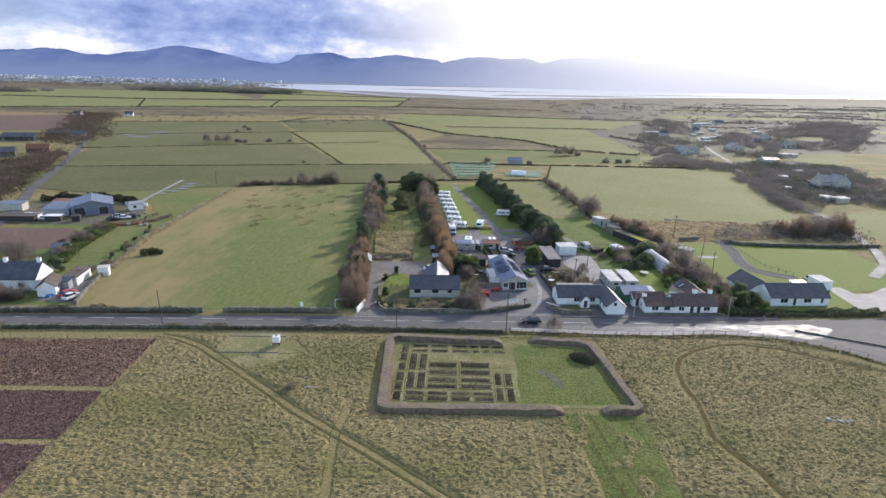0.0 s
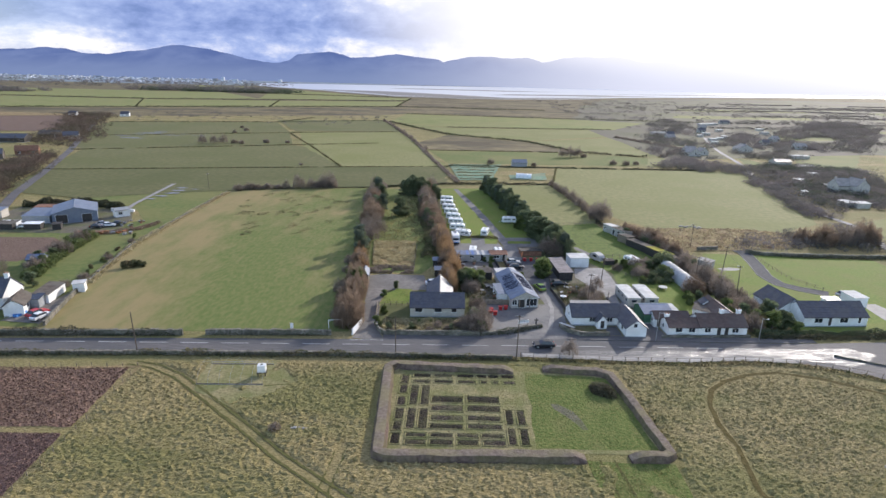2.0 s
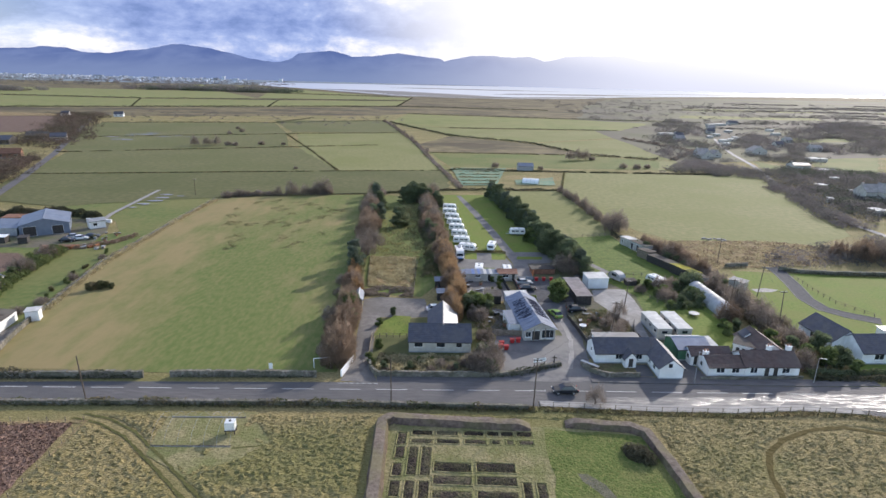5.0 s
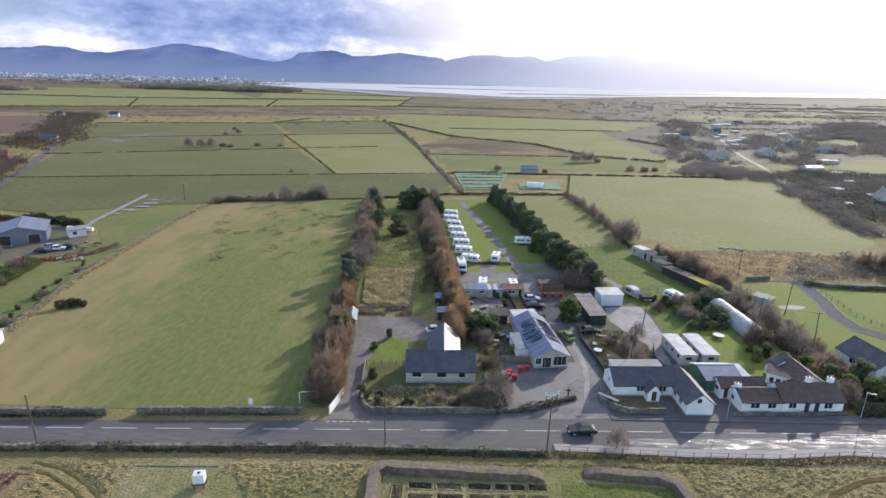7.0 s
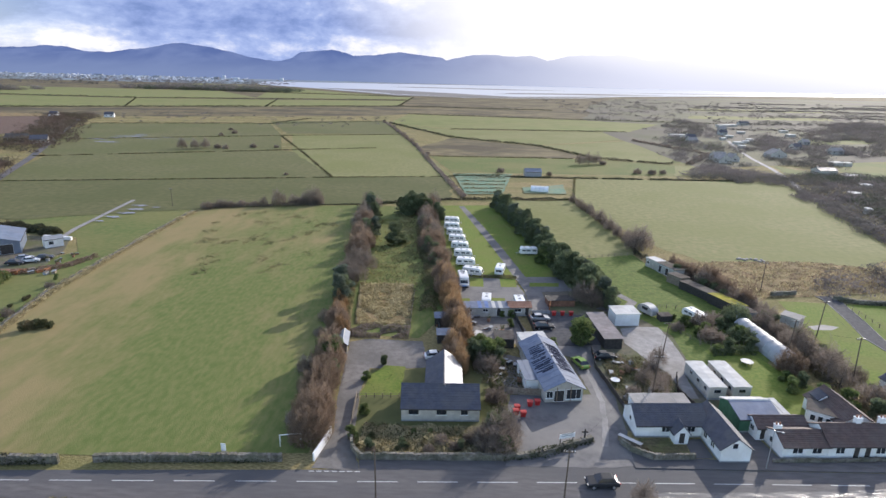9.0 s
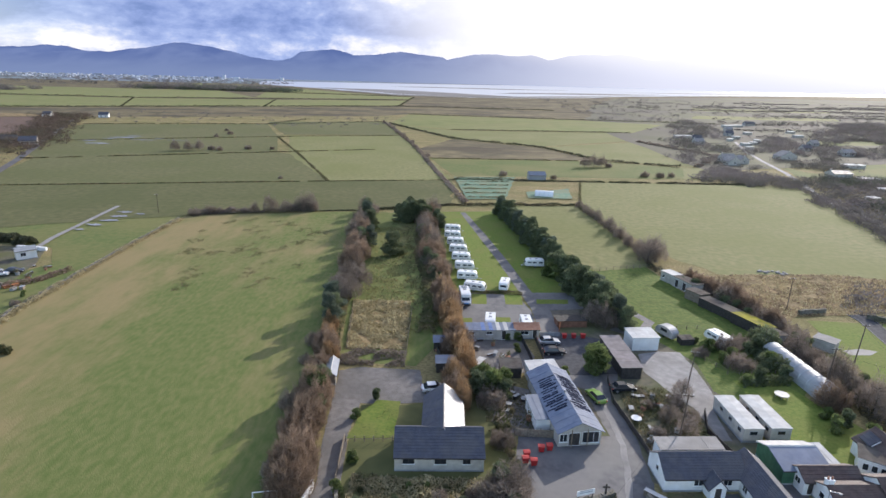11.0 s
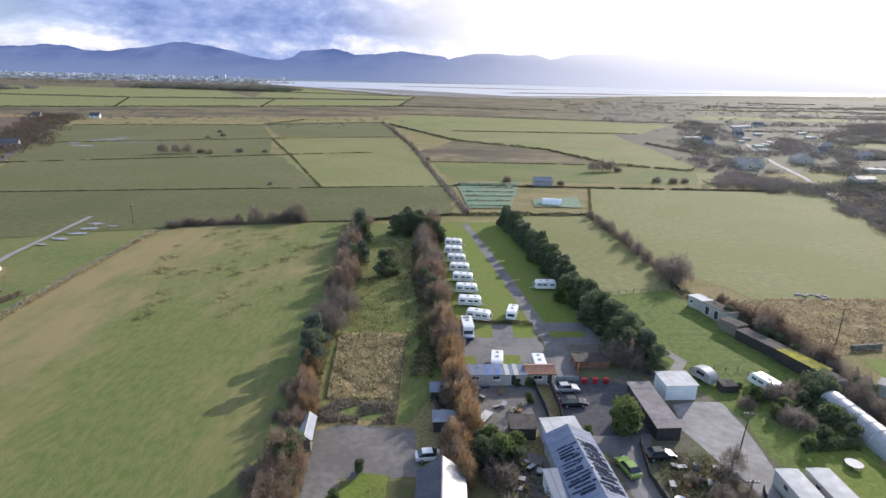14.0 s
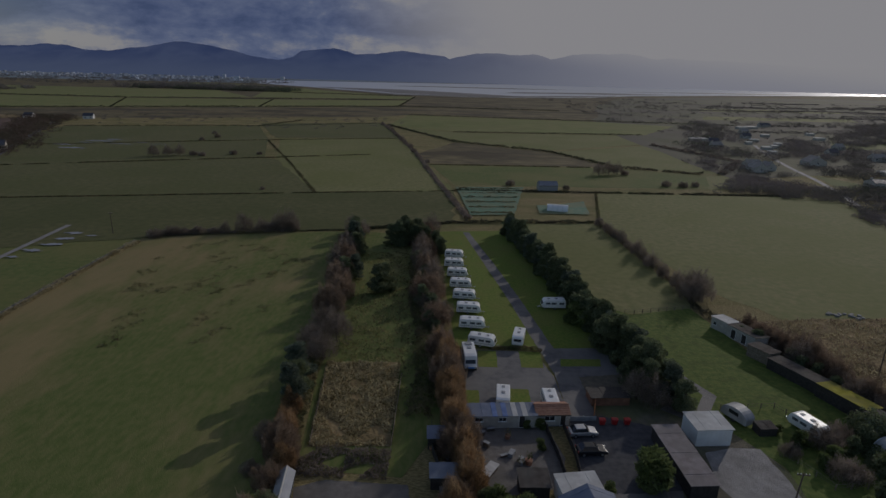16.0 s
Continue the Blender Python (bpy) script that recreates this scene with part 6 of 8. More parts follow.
area("cottage_garden", [(26.4, 122.4), (30.8, 122.8), (30.9, 121.2), (33.0, 121.2), (32.6, 118.7), (27.2, 118.3), (25.6, 120.4)], 0.06, m_mossy, "brown mossy ground in the cottage garden", "garden", wobble=0.15)
area("cottage_yard", [(33.0, 122.6), (35.6, 122.8), (35.7, 118.4), (32.8, 118.3)], 0.056, m_asphalt, "dark paved yard beside the porch", "yard")
shed("flat_annex", pose(27.2, 128.0, 0, 0, 0, 4), 8.6, 2.4, 2.5, 2.6, m_render, m_concrete, "flat-roofed annex behind the cottage", sheets=4)
stone_wall([(23.4, 121.2), (24.4, 119.4), (27, 117.7), (33.0, 118.2)], 0.8, 0.35, "low front garden wall of the cottage", 9)
hedge("front_shrubs", [(25.4, 119.8), (27.6, 118.6), (32.4, 118.9)], 0.6, 0.7, m_bramble, 60, 0.25, 17, "low brown planting in the cottage garden")
shed("bench_store", pose(23.2, 121.8, 0, 0, 0, -42), 3.4, 0.7, 0.9, 0.8, m_wood, m_whiteroof, "low white-topped store by the garden wall", "store", sheets=2, over=0.05)

# terrace of brown-roofed cottages
house("terraced_cottage", pose(45.2, 119.0, 0, 0, 0, 3.6), 6.5, 4.4, 2.15, 3.2, m_render, m_brown, "white terraced cottage with a brown roof", openings=[WIN("front", 1.4, 1.5, 1.0, 0.9), WIN("front", 4.2, 1.4, 1.0, 0.9), ("left", 2.2, 0.9, 0.9, 0.9)], chimneys=[(0.35, 2.5, 0.6)], courses=9)
house("terraced_cottage", pose(51.75, 119.4, 0, 0, 0, 3.6), 10.0, 5.4, 2.3, 3.95, m_render, m_brown, "white terraced cottage with a dark brown roof and chimneys", openings=[WIN("front", 1.0, 1.3, 1.0, 0.9), ("front", 3.6, 0.1, 0.9, 1.9, "door"), ("front", 5.2, 0.1, 0.9, 1.9, "door"), WIN("front", 6.8, 1.4, 1.0, 0.9)], chimneys=[(5.6, 2.9, 0.8), (9.2, 2.9, 0.8)], courses=9)
house("rear_wing", pose(61.9, 125.0, 0, 0, 0, 93), 8.0, 5.6, 2.4, 4.1, m_render, m_brown, "rear wing of the cottage with a brown roof and white dormers", openings=[("back", 1.0, 1.1, 1.1, 1.0), ("back", 3.4, 1.1, 1.1, 1.0), ("right", 1.2, 1.1, 1.4, 1.0)], courses=8, plinth=False)
house("side_extension", pose(43.7, 123.2, 0, 0, 0, 3.6), 7.6, 3.2, 2.2, 3.1, m_render, m_brown, "low white extension with a brown roof", openings=[("left", 0.7, 1.0, 1.0, 0.9), ("front", 0.5, 0.1, 0.9, 1.9, "door")], courses=4, plinth=False)
house("dormer", pose(58.4, 130.2, 0, 0, 0, 93), 1.8, 2.0, 3.2, 3.9, m_render, m_slate, "white dormer with a small slate roof", "dormer", courses=3, plinth=False)
shed("rear_block", pose(53.4, 127.8, 0, 0, 0, -32), 4.8, 3.4, 2.7, 2.8, m_render, m_felt, "white flat-roofed rear block with a row of windows", "annex", openings=[("front", 0.5, 1.1, 0.7, 1.0), ("front", 1.5, 1.1, 0.7, 1.0), ("front", 2.5, 1.1, 0.7, 1.0), ("front", 3.5, 1.1, 0.7, 1.0)], sheets=3)
stone_wall([(43.6, 118.2), (52, 118.7), (62.4, 119.7)], 0.45, 0.3, "low wall in front of the terrace", 10)

# large bungalow on the corner
house("corner_bungalow", pose(76.8, 126.0, 0, 0, 0, 5), 14.6, 6.6, 2.5, 4.7, m_render, m_slate, "white bungalow with a blue slate roof", openings=[WIN("front", 2.4, 1.9, 1.1), ("front", 5.6, 0.3, 0.8, 1.9, "door"), WIN("front", 8.2, 1.9, 1.1), ("front", 12.4, 0.9, 0.7, 1.4)], courses=10)
house("corner_wing", pose(80.2, 131.4, 0, 0, 0, 98), 9.0, 6.4, 2.5, 4.6, m_render, m_slate, "wing of the bungalow with a blue slate roof", openings=[("back", 1.2, 1.0, 1.5, 1.1), ("back", 4.2, 1.0, 1.5, 1.1)], courses=10)
shed("garage", pose(96.0, 138.6, 0, 0, 0, 6), 3.4, 4.4, 2.4, 2.5, m_render, m_whiteroof, "white garage with a flat pale roof", "garage", sheets=4)
shed("store", pose(88.6, 137.2, 0, 0, 0, 6), 3.4, 1.8, 2.2, 2.3, m_render, m_blueroof, "low store behind the bungalow", sheets=4)

# white house and out-buildings at the field's corner
house("old_house", pose(-106, 119.6, 0, 0, 0, 6), 11.0, 7.0, 3.2, 6.2, m_render, m_slate, "old white house with a dark roof and chimneys", chimneys=[(3, 3.5, 0.8), (10.4, 3.5, 0.8)], openings=[WIN("front", 2, 1.2, 1.2), WIN("front", 7, 1.2, 1.2)], courses=9)
house("white_wing", pose(-89.0, 118.4, 0, 0, 0, 112), 6.6, 3.6, 2.4, 3.7, m_render, m_felt, "sunlit white wing with a brown-grey roof", openings=[("front", 2.0, 1.0, 1.2, 1.0)], courses=4)
shed("white_outbuilding", pose(-88.4, 125.0, 0, 0, 0, 100), 7.6, 3.0, 2.1, 2.5, m_render, m_felt, "white outbuilding with a pale sloping roof", openings=[("back", 1.5, 1.0, 1.2, 0.8), ("back", 6, 0.1, 1.4, 2.0, "door")], sheets=5)
shed("conservatory", pose(-93.6, 121.6, 0, 0, 0, 8), 5.0, 2.6, 2.1, 2.4, m_grey, m_glass, "glazed lean-to between the white wings", "conservatory", sheets=4)
shed("white_store", pose(-87.4, 131.6, 0, 0, 0, 20), 2.4, 2.0, 2.2, 2.3, m_white, m_whiteroof, "small white store box beside the wall", sheets=2)
area("patio", [(-92, 115.4), (-83.2, 114.6), (-86.0, 126.4), (-88, 133), (-88.8, 126)], 0.07, m_gravel, "grey paved yard beside the white house", "patio")
house("garden_hut", pose(-110.6, 148.2, 0, 0, 0, 12), 3.8, 3.0, 2.0, 2.9, m_cream, m_metal, "small hut with a pale roof among shrubs", "hut", courses=2)

# farm sheds
house("barn", pose(-121.5, 196.5, 0, 0, 0, 122), 15, 12.9, 3.5, 5.3, m_blueroof, m_blueroof, "large blue-grey metal barn with a shallow roof", "barn", openings=[("left", 8.6, 0.1, 3.4, 3.0, "door"), ("left", 1.6, 0.1, 3.0, 2.8, "door"), ("back", 3.0, 0.1, 3.0, 2.6, "door")], courses=2, plinth=False)
shed("barn_lean_to", pose(-142.6, 189.6, 0, 0, 0, 8), 8.6, 8, 2.6, 3.6, m_grey, m_blueroof, "open lean-to beside the barn with a pale blue roof", sheets=5)
shed("farm_shed", pose(-163, 195.0, 0, 0, 0, 6), 8.5, 4, 2.6, 3.0, m_cream, m_blueroof, "small farm shed with a pale blue roof", sheets=4)
house("site_office", pose(-117.9, 200.8, 0, 0, 0, 45), 4.6, 3.2, 2.6, 3.2, m_white, m_grey, "white portable office with dark windows", "office", openings=[("front", 1, 1.0, 1.2, 1.0), ("right", 1, 1.0, 1.2, 1.0)], courses=2)
hedge("earth_mound", [(-160, 214), (-148, 217), (-134, 219), (-124, 214)], 2.8, 5, m_farhedge, 320, 0.55, 18, "dark earth mound with scrub behind the barn")
shed("pipe_rack", pose(-118, 178.5, 0, 0, 0, 10), 8, 1.6, 0.9, 0.9, m_orange, m_rust, "low stack of rusty brown material", "stack", sheets=6)

for x, y, w, d, rz, wm, rm, lab in ((-152, 181, 12, 4, 4, m_dark, m_felt, "long dark open shed at the yard's edge"), (-137, 182.6, 5, 2.2, 8, m_dark, m_white, "parked trailer with a white top"), (-146, 183.4, 6, 2.4, 2, m_white, m_white, "white trailer in the farm yard"), (-128, 183, 2.4, 2.2, 20, m_dark, m_dark, "dark skip in the farm yard"), (-150, 205, 7, 4, 10, m_rust, m_rust, "rusty sheeted store beside the barn")):
    shed("farm_store", pose(x, y, 0, 0, 0, rz), w, d, 1.9, 2.1, wm, rm, lab, "store", sheets=4)
for k in range(9):
    shed("white_bale", pose(-125.5 + 1.0 * (k % 9), 210.6 - 0.1 * k, 0.06, 0, 0, 6), 0.9, 0.9, 0.9, 0.9, m_white, m_white, "white wrapped bale in a row behind the barn", "bale", sheets=1, over=0.0)
for k in range(8):
    shed("material_stack", pose(-112 + 1.5 * k, 180.2 + 1.1 * (k % 3), 0.06, 0, 0, 15 * k), 1.3, 0.8, 0.6, 0.6, (m_orange, m_rust, m_grey, m_wood)[k % 4], (m_rust, m_orange, m_wood, m_grey)[k % 4], "small stack of building material in the yard", "stack", sheets=2, over=0.05)
# far buildings
for x, y, w, d, rz, wm, rm in ((-318, 394, 22, 10, 8, m_dark, m_slate), (-306, 424, 14, 9, 12, m_dark, m_felt), (-285, 420, 10, 8, 30, m_cream, m_slate), (-420, 628, 8, 6, 10, m_render, m_slate), (-370, 640, 9, 6, 20, m_render, m_slate), (-258, 338, 12, 4, 20, m_rust, m_rust), (-262, 318, 10, 7, 30, m_felt, m_slate)):
    house("farm_building", pose(x, y, 0, 0, 0, rz), w, d, 3.0, 5.4, wm, rm, "farm building far off among bare trees", "farm building", courses=3, openings=[("front", 1.5, 1.0, 1.4, 1.2), ("front", w - 3.2, 1.0, 1.4, 1.2)])
# village slate with sunlight and haze put into its pale colour
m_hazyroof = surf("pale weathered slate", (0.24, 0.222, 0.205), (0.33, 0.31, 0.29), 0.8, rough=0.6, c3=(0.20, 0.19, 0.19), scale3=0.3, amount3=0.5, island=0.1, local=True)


def village_house(x, y, rz, w, d, eave, ridge, roof=None, label="pale village house with a slate roof among trees"):
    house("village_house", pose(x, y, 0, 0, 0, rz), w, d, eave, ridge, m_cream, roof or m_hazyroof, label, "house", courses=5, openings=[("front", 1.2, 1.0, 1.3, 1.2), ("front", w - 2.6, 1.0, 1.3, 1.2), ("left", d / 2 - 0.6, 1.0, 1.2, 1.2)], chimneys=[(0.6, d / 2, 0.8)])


# gables that face the sea of fields
village_house(178.0, 427.5, 96, 9.0, 8.5, 2.8, 5.6, label="white gabled village house with a pale roof")
village_house(172.0, 440.0, 10, 9.5, 7.0, 2.8, 5.4)
village_house(187.0, 436.0, 98, 8.0, 6.5, 2.6, 5.0, label="white gabled village house with a pale roof")
village_house(233.0, 463.0, 95, 9.0, 12.0, 2.8, 6.0, label="broad white gabled house with a pale roof")
village_house(200.0, 285.0, 96, 9.0, 7.0, 5.0, 8.2, label="tall white gabled house with two roofs")
village_house(187.0, 288.0, 6, 8.0, 7.5, 4.6, 7.6, label="tall white house beside its gabled wing")
village_house(204.0, 376.5, 6, 11.0, 7.5, 4.2, 5.6, m_slate)
village_house(284.0, 494.0, 5, 9.5, 7.0, 2.8, 5.0)
village_house(352, 790, 5, 13, 7.0, 2.8, 5.0, m_slate)
village_house(284, 690, 5, 8, 6.0, 2.8, 5.0)
village_house(262, 640, 0, 8, 6.0, 2.8, 5.0, m_slate)
village_house(196, 548, 12, 9, 6.0, 2.8, 5.0)
village_house(206, 580, -8, 8, 6.0, 2.8, 5.0, m_slate)
village_house(300, 560, 20, 8, 6.0, 2.8, 5.0)
village_house(270, 520, 15, 8, 6.0, 2.6, 4.8, m_slate)
for x, y, w, d, rz in ((217, 374, 11, 5, -3), (206, 343.5, 5.2, 3.5, -6), (171.6, 258.0, 4.6, 5, 8), (175.6, 256.4, 6.4, 4, 8), (244.6, 429, 7.8, 5, 6), (252.4, 428.4, 4.6, 4, 8), (309, 750, 13, 6, 18), (324, 759, 14, 8, 18), (199.5, 602, 8, 5, 10), (209, 604, 7, 5, 12), (235.5, 547, 7.5, 5, 8), (167.2, 282.6, 2.4, 2, 0), (192, 303, 3.6, 4, 6), (248, 560, 6, 4, 0), (262, 580, 5, 4, 10), (255, 610, 7, 4, -6), (240, 585, 5, 4, 4), (225, 520, 6, 4, -8), (290, 660, 8, 4, 6), (185, 317, 5, 4, 20), (330, 640, 9, 5, 5), (350, 690, 8, 5, 0)):
    shed("village_shed", pose(x, y, 0, 0, 0, rz), w, d, 2.2, 2.4, m_cream, m_whiteroof, "low pale outbuilding in the far village", "shed", sheets=3)


# ---- vehicles ----
def caravan_model(length=5.6, width=2.2):
    """A touring caravan: local x along its length with the drawbar at +x."""
    t = thing("caravan", pose(0, 0, 0), "white touring caravan with dark windows", "caravan", "touring caravans on the field")
    L = length
    prof = [(-L / 2, 0.75), (-L / 2 + 0.1, 0.5), (L / 2 - 0.5, 0.5), (L / 2 - 0.06, 0.85), (L / 2, 1.15), (L / 2 - 0.28, 1.9), (L / 2 - 0.62, 2.45), (L / 2 - 1.1, 2.58), (-L / 2 + 0.6, 2.58), (-L / 2 + 0.12, 2.4)]
    part("body", Geo().prism(prof, "y", -width / 2, width / 2), m_white, t, bevel=0.09)
    part("stripe", Geo().box(-L / 2 + 0.15, L / 2 - 0.3, -width / 2 - 0.012, -width / 2 + 0.01, 0.95, 1.08), m_grey, t)
    for s in (-1, 1):
        y0 = s * width / 2
        for x0, x1 in ((-L / 2 + 0.5, -L / 2 + 1.6), (-0.5, 0.6), (L / 2 - 1.9, L / 2 - 0.9)):
            part("window", Geo().box(x0, x1, min(y0, y0 + s * 0.03), max(y0, y0 + s * 0.03), 1.45, 1.95), m_tint, t)
        w = part("wheel", Geo().tube((-0.2, s * (width / 2 - 0.2), 0.32), (-0.2, s * (width / 2 + 0.0), 0.32), 0.32, n=14), m_tyre, t)
        part("hub", Geo().tube((-0.2, s * (width / 2 - 0.02), 0.32), (-0.2, s * (width / 2 + 0.02), 0.32), 0.17, n=10), m_steel, w)
    part("front_window", Geo().add([(L / 2 - 0.02, -0.8, 1.25), (L / 2 - 0.02, 0.8, 1.25), (L / 2 - 0.27, 0.8, 1.95), (L / 2 - 0.27, -0.8, 1.95)], [(0, 1, 2, 3)]), m_glass, t)
    part("rear_window", Geo().box(-L / 2 - 0.02, -L / 2 + 0.02, -0.75, 0.75, 1.4, 2.0), m_glass, t)
    part("roof_vent", Geo().box(-0.9, -0.3, -0.3, 0.3, 2.58, 2.7), m_grey, t)
    part("roof_vent", Geo().box(0.9, 1.4, -0.25, 0.25, 2.58, 2.68), m_grey, t)
    part("drawbar", Geo().tube((L / 2 - 0.5, -0.5, 0.5), (L / 2 + 0.95, 0, 0.45), 0.05).tube((L / 2 - 0.5, 0.5, 0.5), (L / 2 + 0.95, 0, 0.45), 0.05).tube((L / 2 + 0.7, 0, 0), (L / 2 + 0.7, 0, 0.6), 0.04), m_steel, t)
    for x in (-L / 2 + 0.5, L / 2 - 0.8):
        part("steady", Geo().box(x, x + 0.08, -0.7, -0.62, 0, 0.5).box(x, x + 0.08, 0.62, 0.7, 0, 0.5), m_steel, t)
    return t


first = caravan_model()
first.matrix_basis = pose(3.5, 191.2, 0.04, 0, 0, -14)
first.scale = (0.97, 0.97, 0.88)
for x, y, rz in ((1.7, 199.0, -3), (1.0, 206.8, -2), (0.1, 214.6, -5), (-0.8, 222.2, -4), (-1.7, 229.9, -3), (-2.7, 237.7, -3), (-2.8, 245.6, -5), (10.8, 193.4, 78), (20.2, 211.2, 183), (6.2, 171.2, 86), (13.6, 170.6, 92), (51.7, 166.9, 112)):
    copy_thing(first, pose(x, y, 0.05, 0, 0, rz)).scale = (0.97, 0.97, 0.88)


def motorhome(m):
    t = thing("motorhome", m, "white motorhome with a dark windscreen", "motorhome")
    prof = [(-3.1, 0.45), (2.2, 0.45), (3.0, 0.55), (3.1, 1.05), (2.45, 1.3), (2.0, 1.95), (2.5, 2.1), (2.35, 2.75), (1.6, 2.95), (-3.0, 2.95), (-3.1, 2.8)]
    part("body", Geo().prism(prof, "y", -1.1, 1.1), m_white, t, bevel=0.07)
    part("windscreen", Geo().add([(2.47, -0.9, 1.32), (2.47, 0.9, 1.32), (2.03, 0.9, 1.94), (2.03, -0.9, 1.94)], [(0, 1, 2, 3)]), m_glass, t)
    part("bumper", Geo().box(3.0, 3.16, -1.0, 1.0, 0.4, 0.7), m_dark, t)
    part("bonnet_grille", Geo().box(3.09, 3.13, -0.6, 0.6, 0.75, 1.0), m_blue, t, "blue-grey grille")
    for s in (-1, 1):
        for x in (-1.9, 2.0):
            w = part("wheel", Geo().tube((x, s * 0.85, 0.34), (x, s * 1.08, 0.34), 0.34, n=14), m_tyre, t)
            part("hub", Geo().tube((x, s * 1.06, 0.34), (x, s * 1.1, 0.34), 0.18, n=10), m_steel, w)
        for x0, x1 in ((-2.4, -1.2), (-0.4, 0.8)):
            part("window", Geo().box(x0, x1, min(s * 1.1, s * 1.13), max(s * 1.1, s * 1.13), 1.6, 2.2), m_glass, t)
        part("headlight", Geo().box(3.05, 3.14, s * 0.8 - 0.15, s * 0.8 + 0.15, 0.8, 0.98), m_steel, t)
    part("roof_hatch", Geo().box(-0.9, -0.2, -0.35, 0.35, 2.95, 3.07), m_grey, t)
    part("roof_box", Geo().box(-2.6, -1.6, -0.6, 0.6, 2.95, 3.12), m_grey, t)


motorhome(pose(0.9, 183.6, 0.05, 0, 0, -84))


def trailer_tent(m):
    t = thing("domed_caravan", m, "old round-topped white caravan beside a dark trailer", "caravan")
    prof = [(-2.2, 0.5), (2.2, 0.5)] + [(2.2 * math.cos(a), 1.2 + 1.25 * math.sin(a)) for a in np.linspace(0, math.pi, 13)]
    part("body", Geo().prism(prof, "y", -1.0, 1.0), m_polytop, t)
    for s in (-1, 1):
        part("window", Geo().box(-0.8, 0.8, min(s * 1.0, s * 1.03), max(s * 1.0, s * 1.03), 1.3, 1.9), m_glass, t)
        part("wheel", Geo().tube((0, s * 0.8, 0.3), (0, s * 1.0, 0.3), 0.3, n=12), m_tyre, t)


trailer_tent(pose(42.3, 169.2, 0, 0, 0, 118))
shed("trailer", pose(43.8, 165.0, 0, 0, 0, 6), 2.6, 2.0, 1.3, 1.4, m_dark, m_felt, "dark box trailer with a flat top", "trailer", sheets=2, over=0.05)


def car(x, y, rz, paint, label, z=0.055):
    t = thing("car", pose(x, y, z, 0, 0, rz), label, "car")
    low = [(-2.1, 0.35), (-2.12, 0.75), (-1.95, 0.92), (-0.9, 0.95), (0.95, 0.92), (1.9, 0.78), (2.12, 0.6), (2.1, 0.32)]
    part("body", Geo().prism(low, "y", -0.88, 0.88), paint, t, bevel=0.08)
    cab = Geo().add([(-1.75, -0.8, 0.92), (0.95, -0.8, 0.92), (0.3, -0.62, 1.42), (-1.2, -0.62, 1.42), (-1.75, 0.8, 0.92), (0.95, 0.8, 0.92), (0.3, 0.62, 1.42), (-1.2, 0.62, 1.42)], [(0, 1, 2, 3), (7, 6, 5, 4), (0, 4, 5, 1), (1, 5, 6, 2), (3, 2, 6, 7), (0, 3, 7, 4)])
    part("cabin", cab, m_glass, t, "dark glazed cabin")
    part("roof", Geo().add([(0.28, -0.63, 1.41), (-1.2, -0.63, 1.41), (-1.2, 0.63, 1.41), (0.28, 0.63, 1.41), (0.18, -0.56, 1.47), (-1.1, -0.56, 1.47), (-1.1, 0.56, 1.47), (0.18, 0.56, 1.47)], [(4, 5, 6, 7), (0, 1, 5, 4), (1, 2, 6, 5), (2, 3, 7, 6), (3, 0, 4, 7)]), paint, t)
    for sx in (-1.3, 1.3):
        for sy in (-1, 1):
            w = part("wheel", Geo().tube((sx, sy * 0.7, 0.31), (sx, sy * 0.9, 0.31), 0.31, n=14), m_tyre, t)
            part("rim", Geo().tube((sx, sy * 0.88, 0.31), (sx, sy * 0.915, 0.31), 0.19, n=10), m_steel, w)
    for sy in (-1, 1):
        part("headlight", Geo().box(2.0, 2.13, sy * 0.65 - 0.16, sy * 0.65 + 0.16, 0.56, 0.7), m_steel, t)
        part("tail_light", Geo().box(-2.15, -2.05, sy * 0.7 - 0.12, sy * 0.7 + 0.12, 0.68, 0.84), m_red, t)
        part("mirror", Geo().box(0.62, 0.78, sy * 0.88 - 0.1, sy * 0.88 + 0.1, 0.92, 1.04), paint, t)
    return t


m_silver = surf("silver car paint", (0.45, 0.46, 0.48), (0.5, 0.51, 0.53), 2, rough=0.3, metal=0.5, local=True)
m_black = plain("black car paint", (0.025, 0.027, 0.032), 0.25)
m_lime = plain("lime green car paint", (0.20, 0.33, 0.07), 0.3)
m_carwhite = plain("white car paint", (0.75, 0.75, 0.75), 0.3)
m_carred = plain("red car paint", (0.45, 0.03, 0.03), 0.3)
car(17.4, 163.6, 8, m_silver, "silver car parked in the yard")
car(17.8, 159.4, 6, m_black, "black car parked in the yard")
car(22.2, 144.0, 108, m_lime, "lime green car parked beside the shop")
car(27.4, 147.0, 8, m_black, "dark car parked by the garden wall")
car(16.8, 149.8, 100, m_silver, "pale car parked behind the shop")
car(-4.3, 144.6, 12, m_carwhite, "white car parked behind the bungalow")
for x, y, rz, p, l in ((-86.4, 118.6, 70, m_carred, "red car parked in the paved yard"), (-84.6, 117.2, 75, m_carwhite, "white car parked in the paved yard"), (-113.6, 189.4, 25, m_carwhite, "white car parked in the farm yard"), (-116.4, 190.8, 30, m_silver, "silver car parked in the farm yard"), (-111.6, 191.8, 20, m_black, "dark car parked in the farm yard"), (-116, 187.0, 15, m_black, "dark car parked in the farm yard"), (-138, 184.6, 5, m_carwhite, "white car parked by the barn"), (98.5, 145.6, 10, m_silver, "silver car parked on the concrete drive")):
    car(x, y, rz, p, l, 0.08)
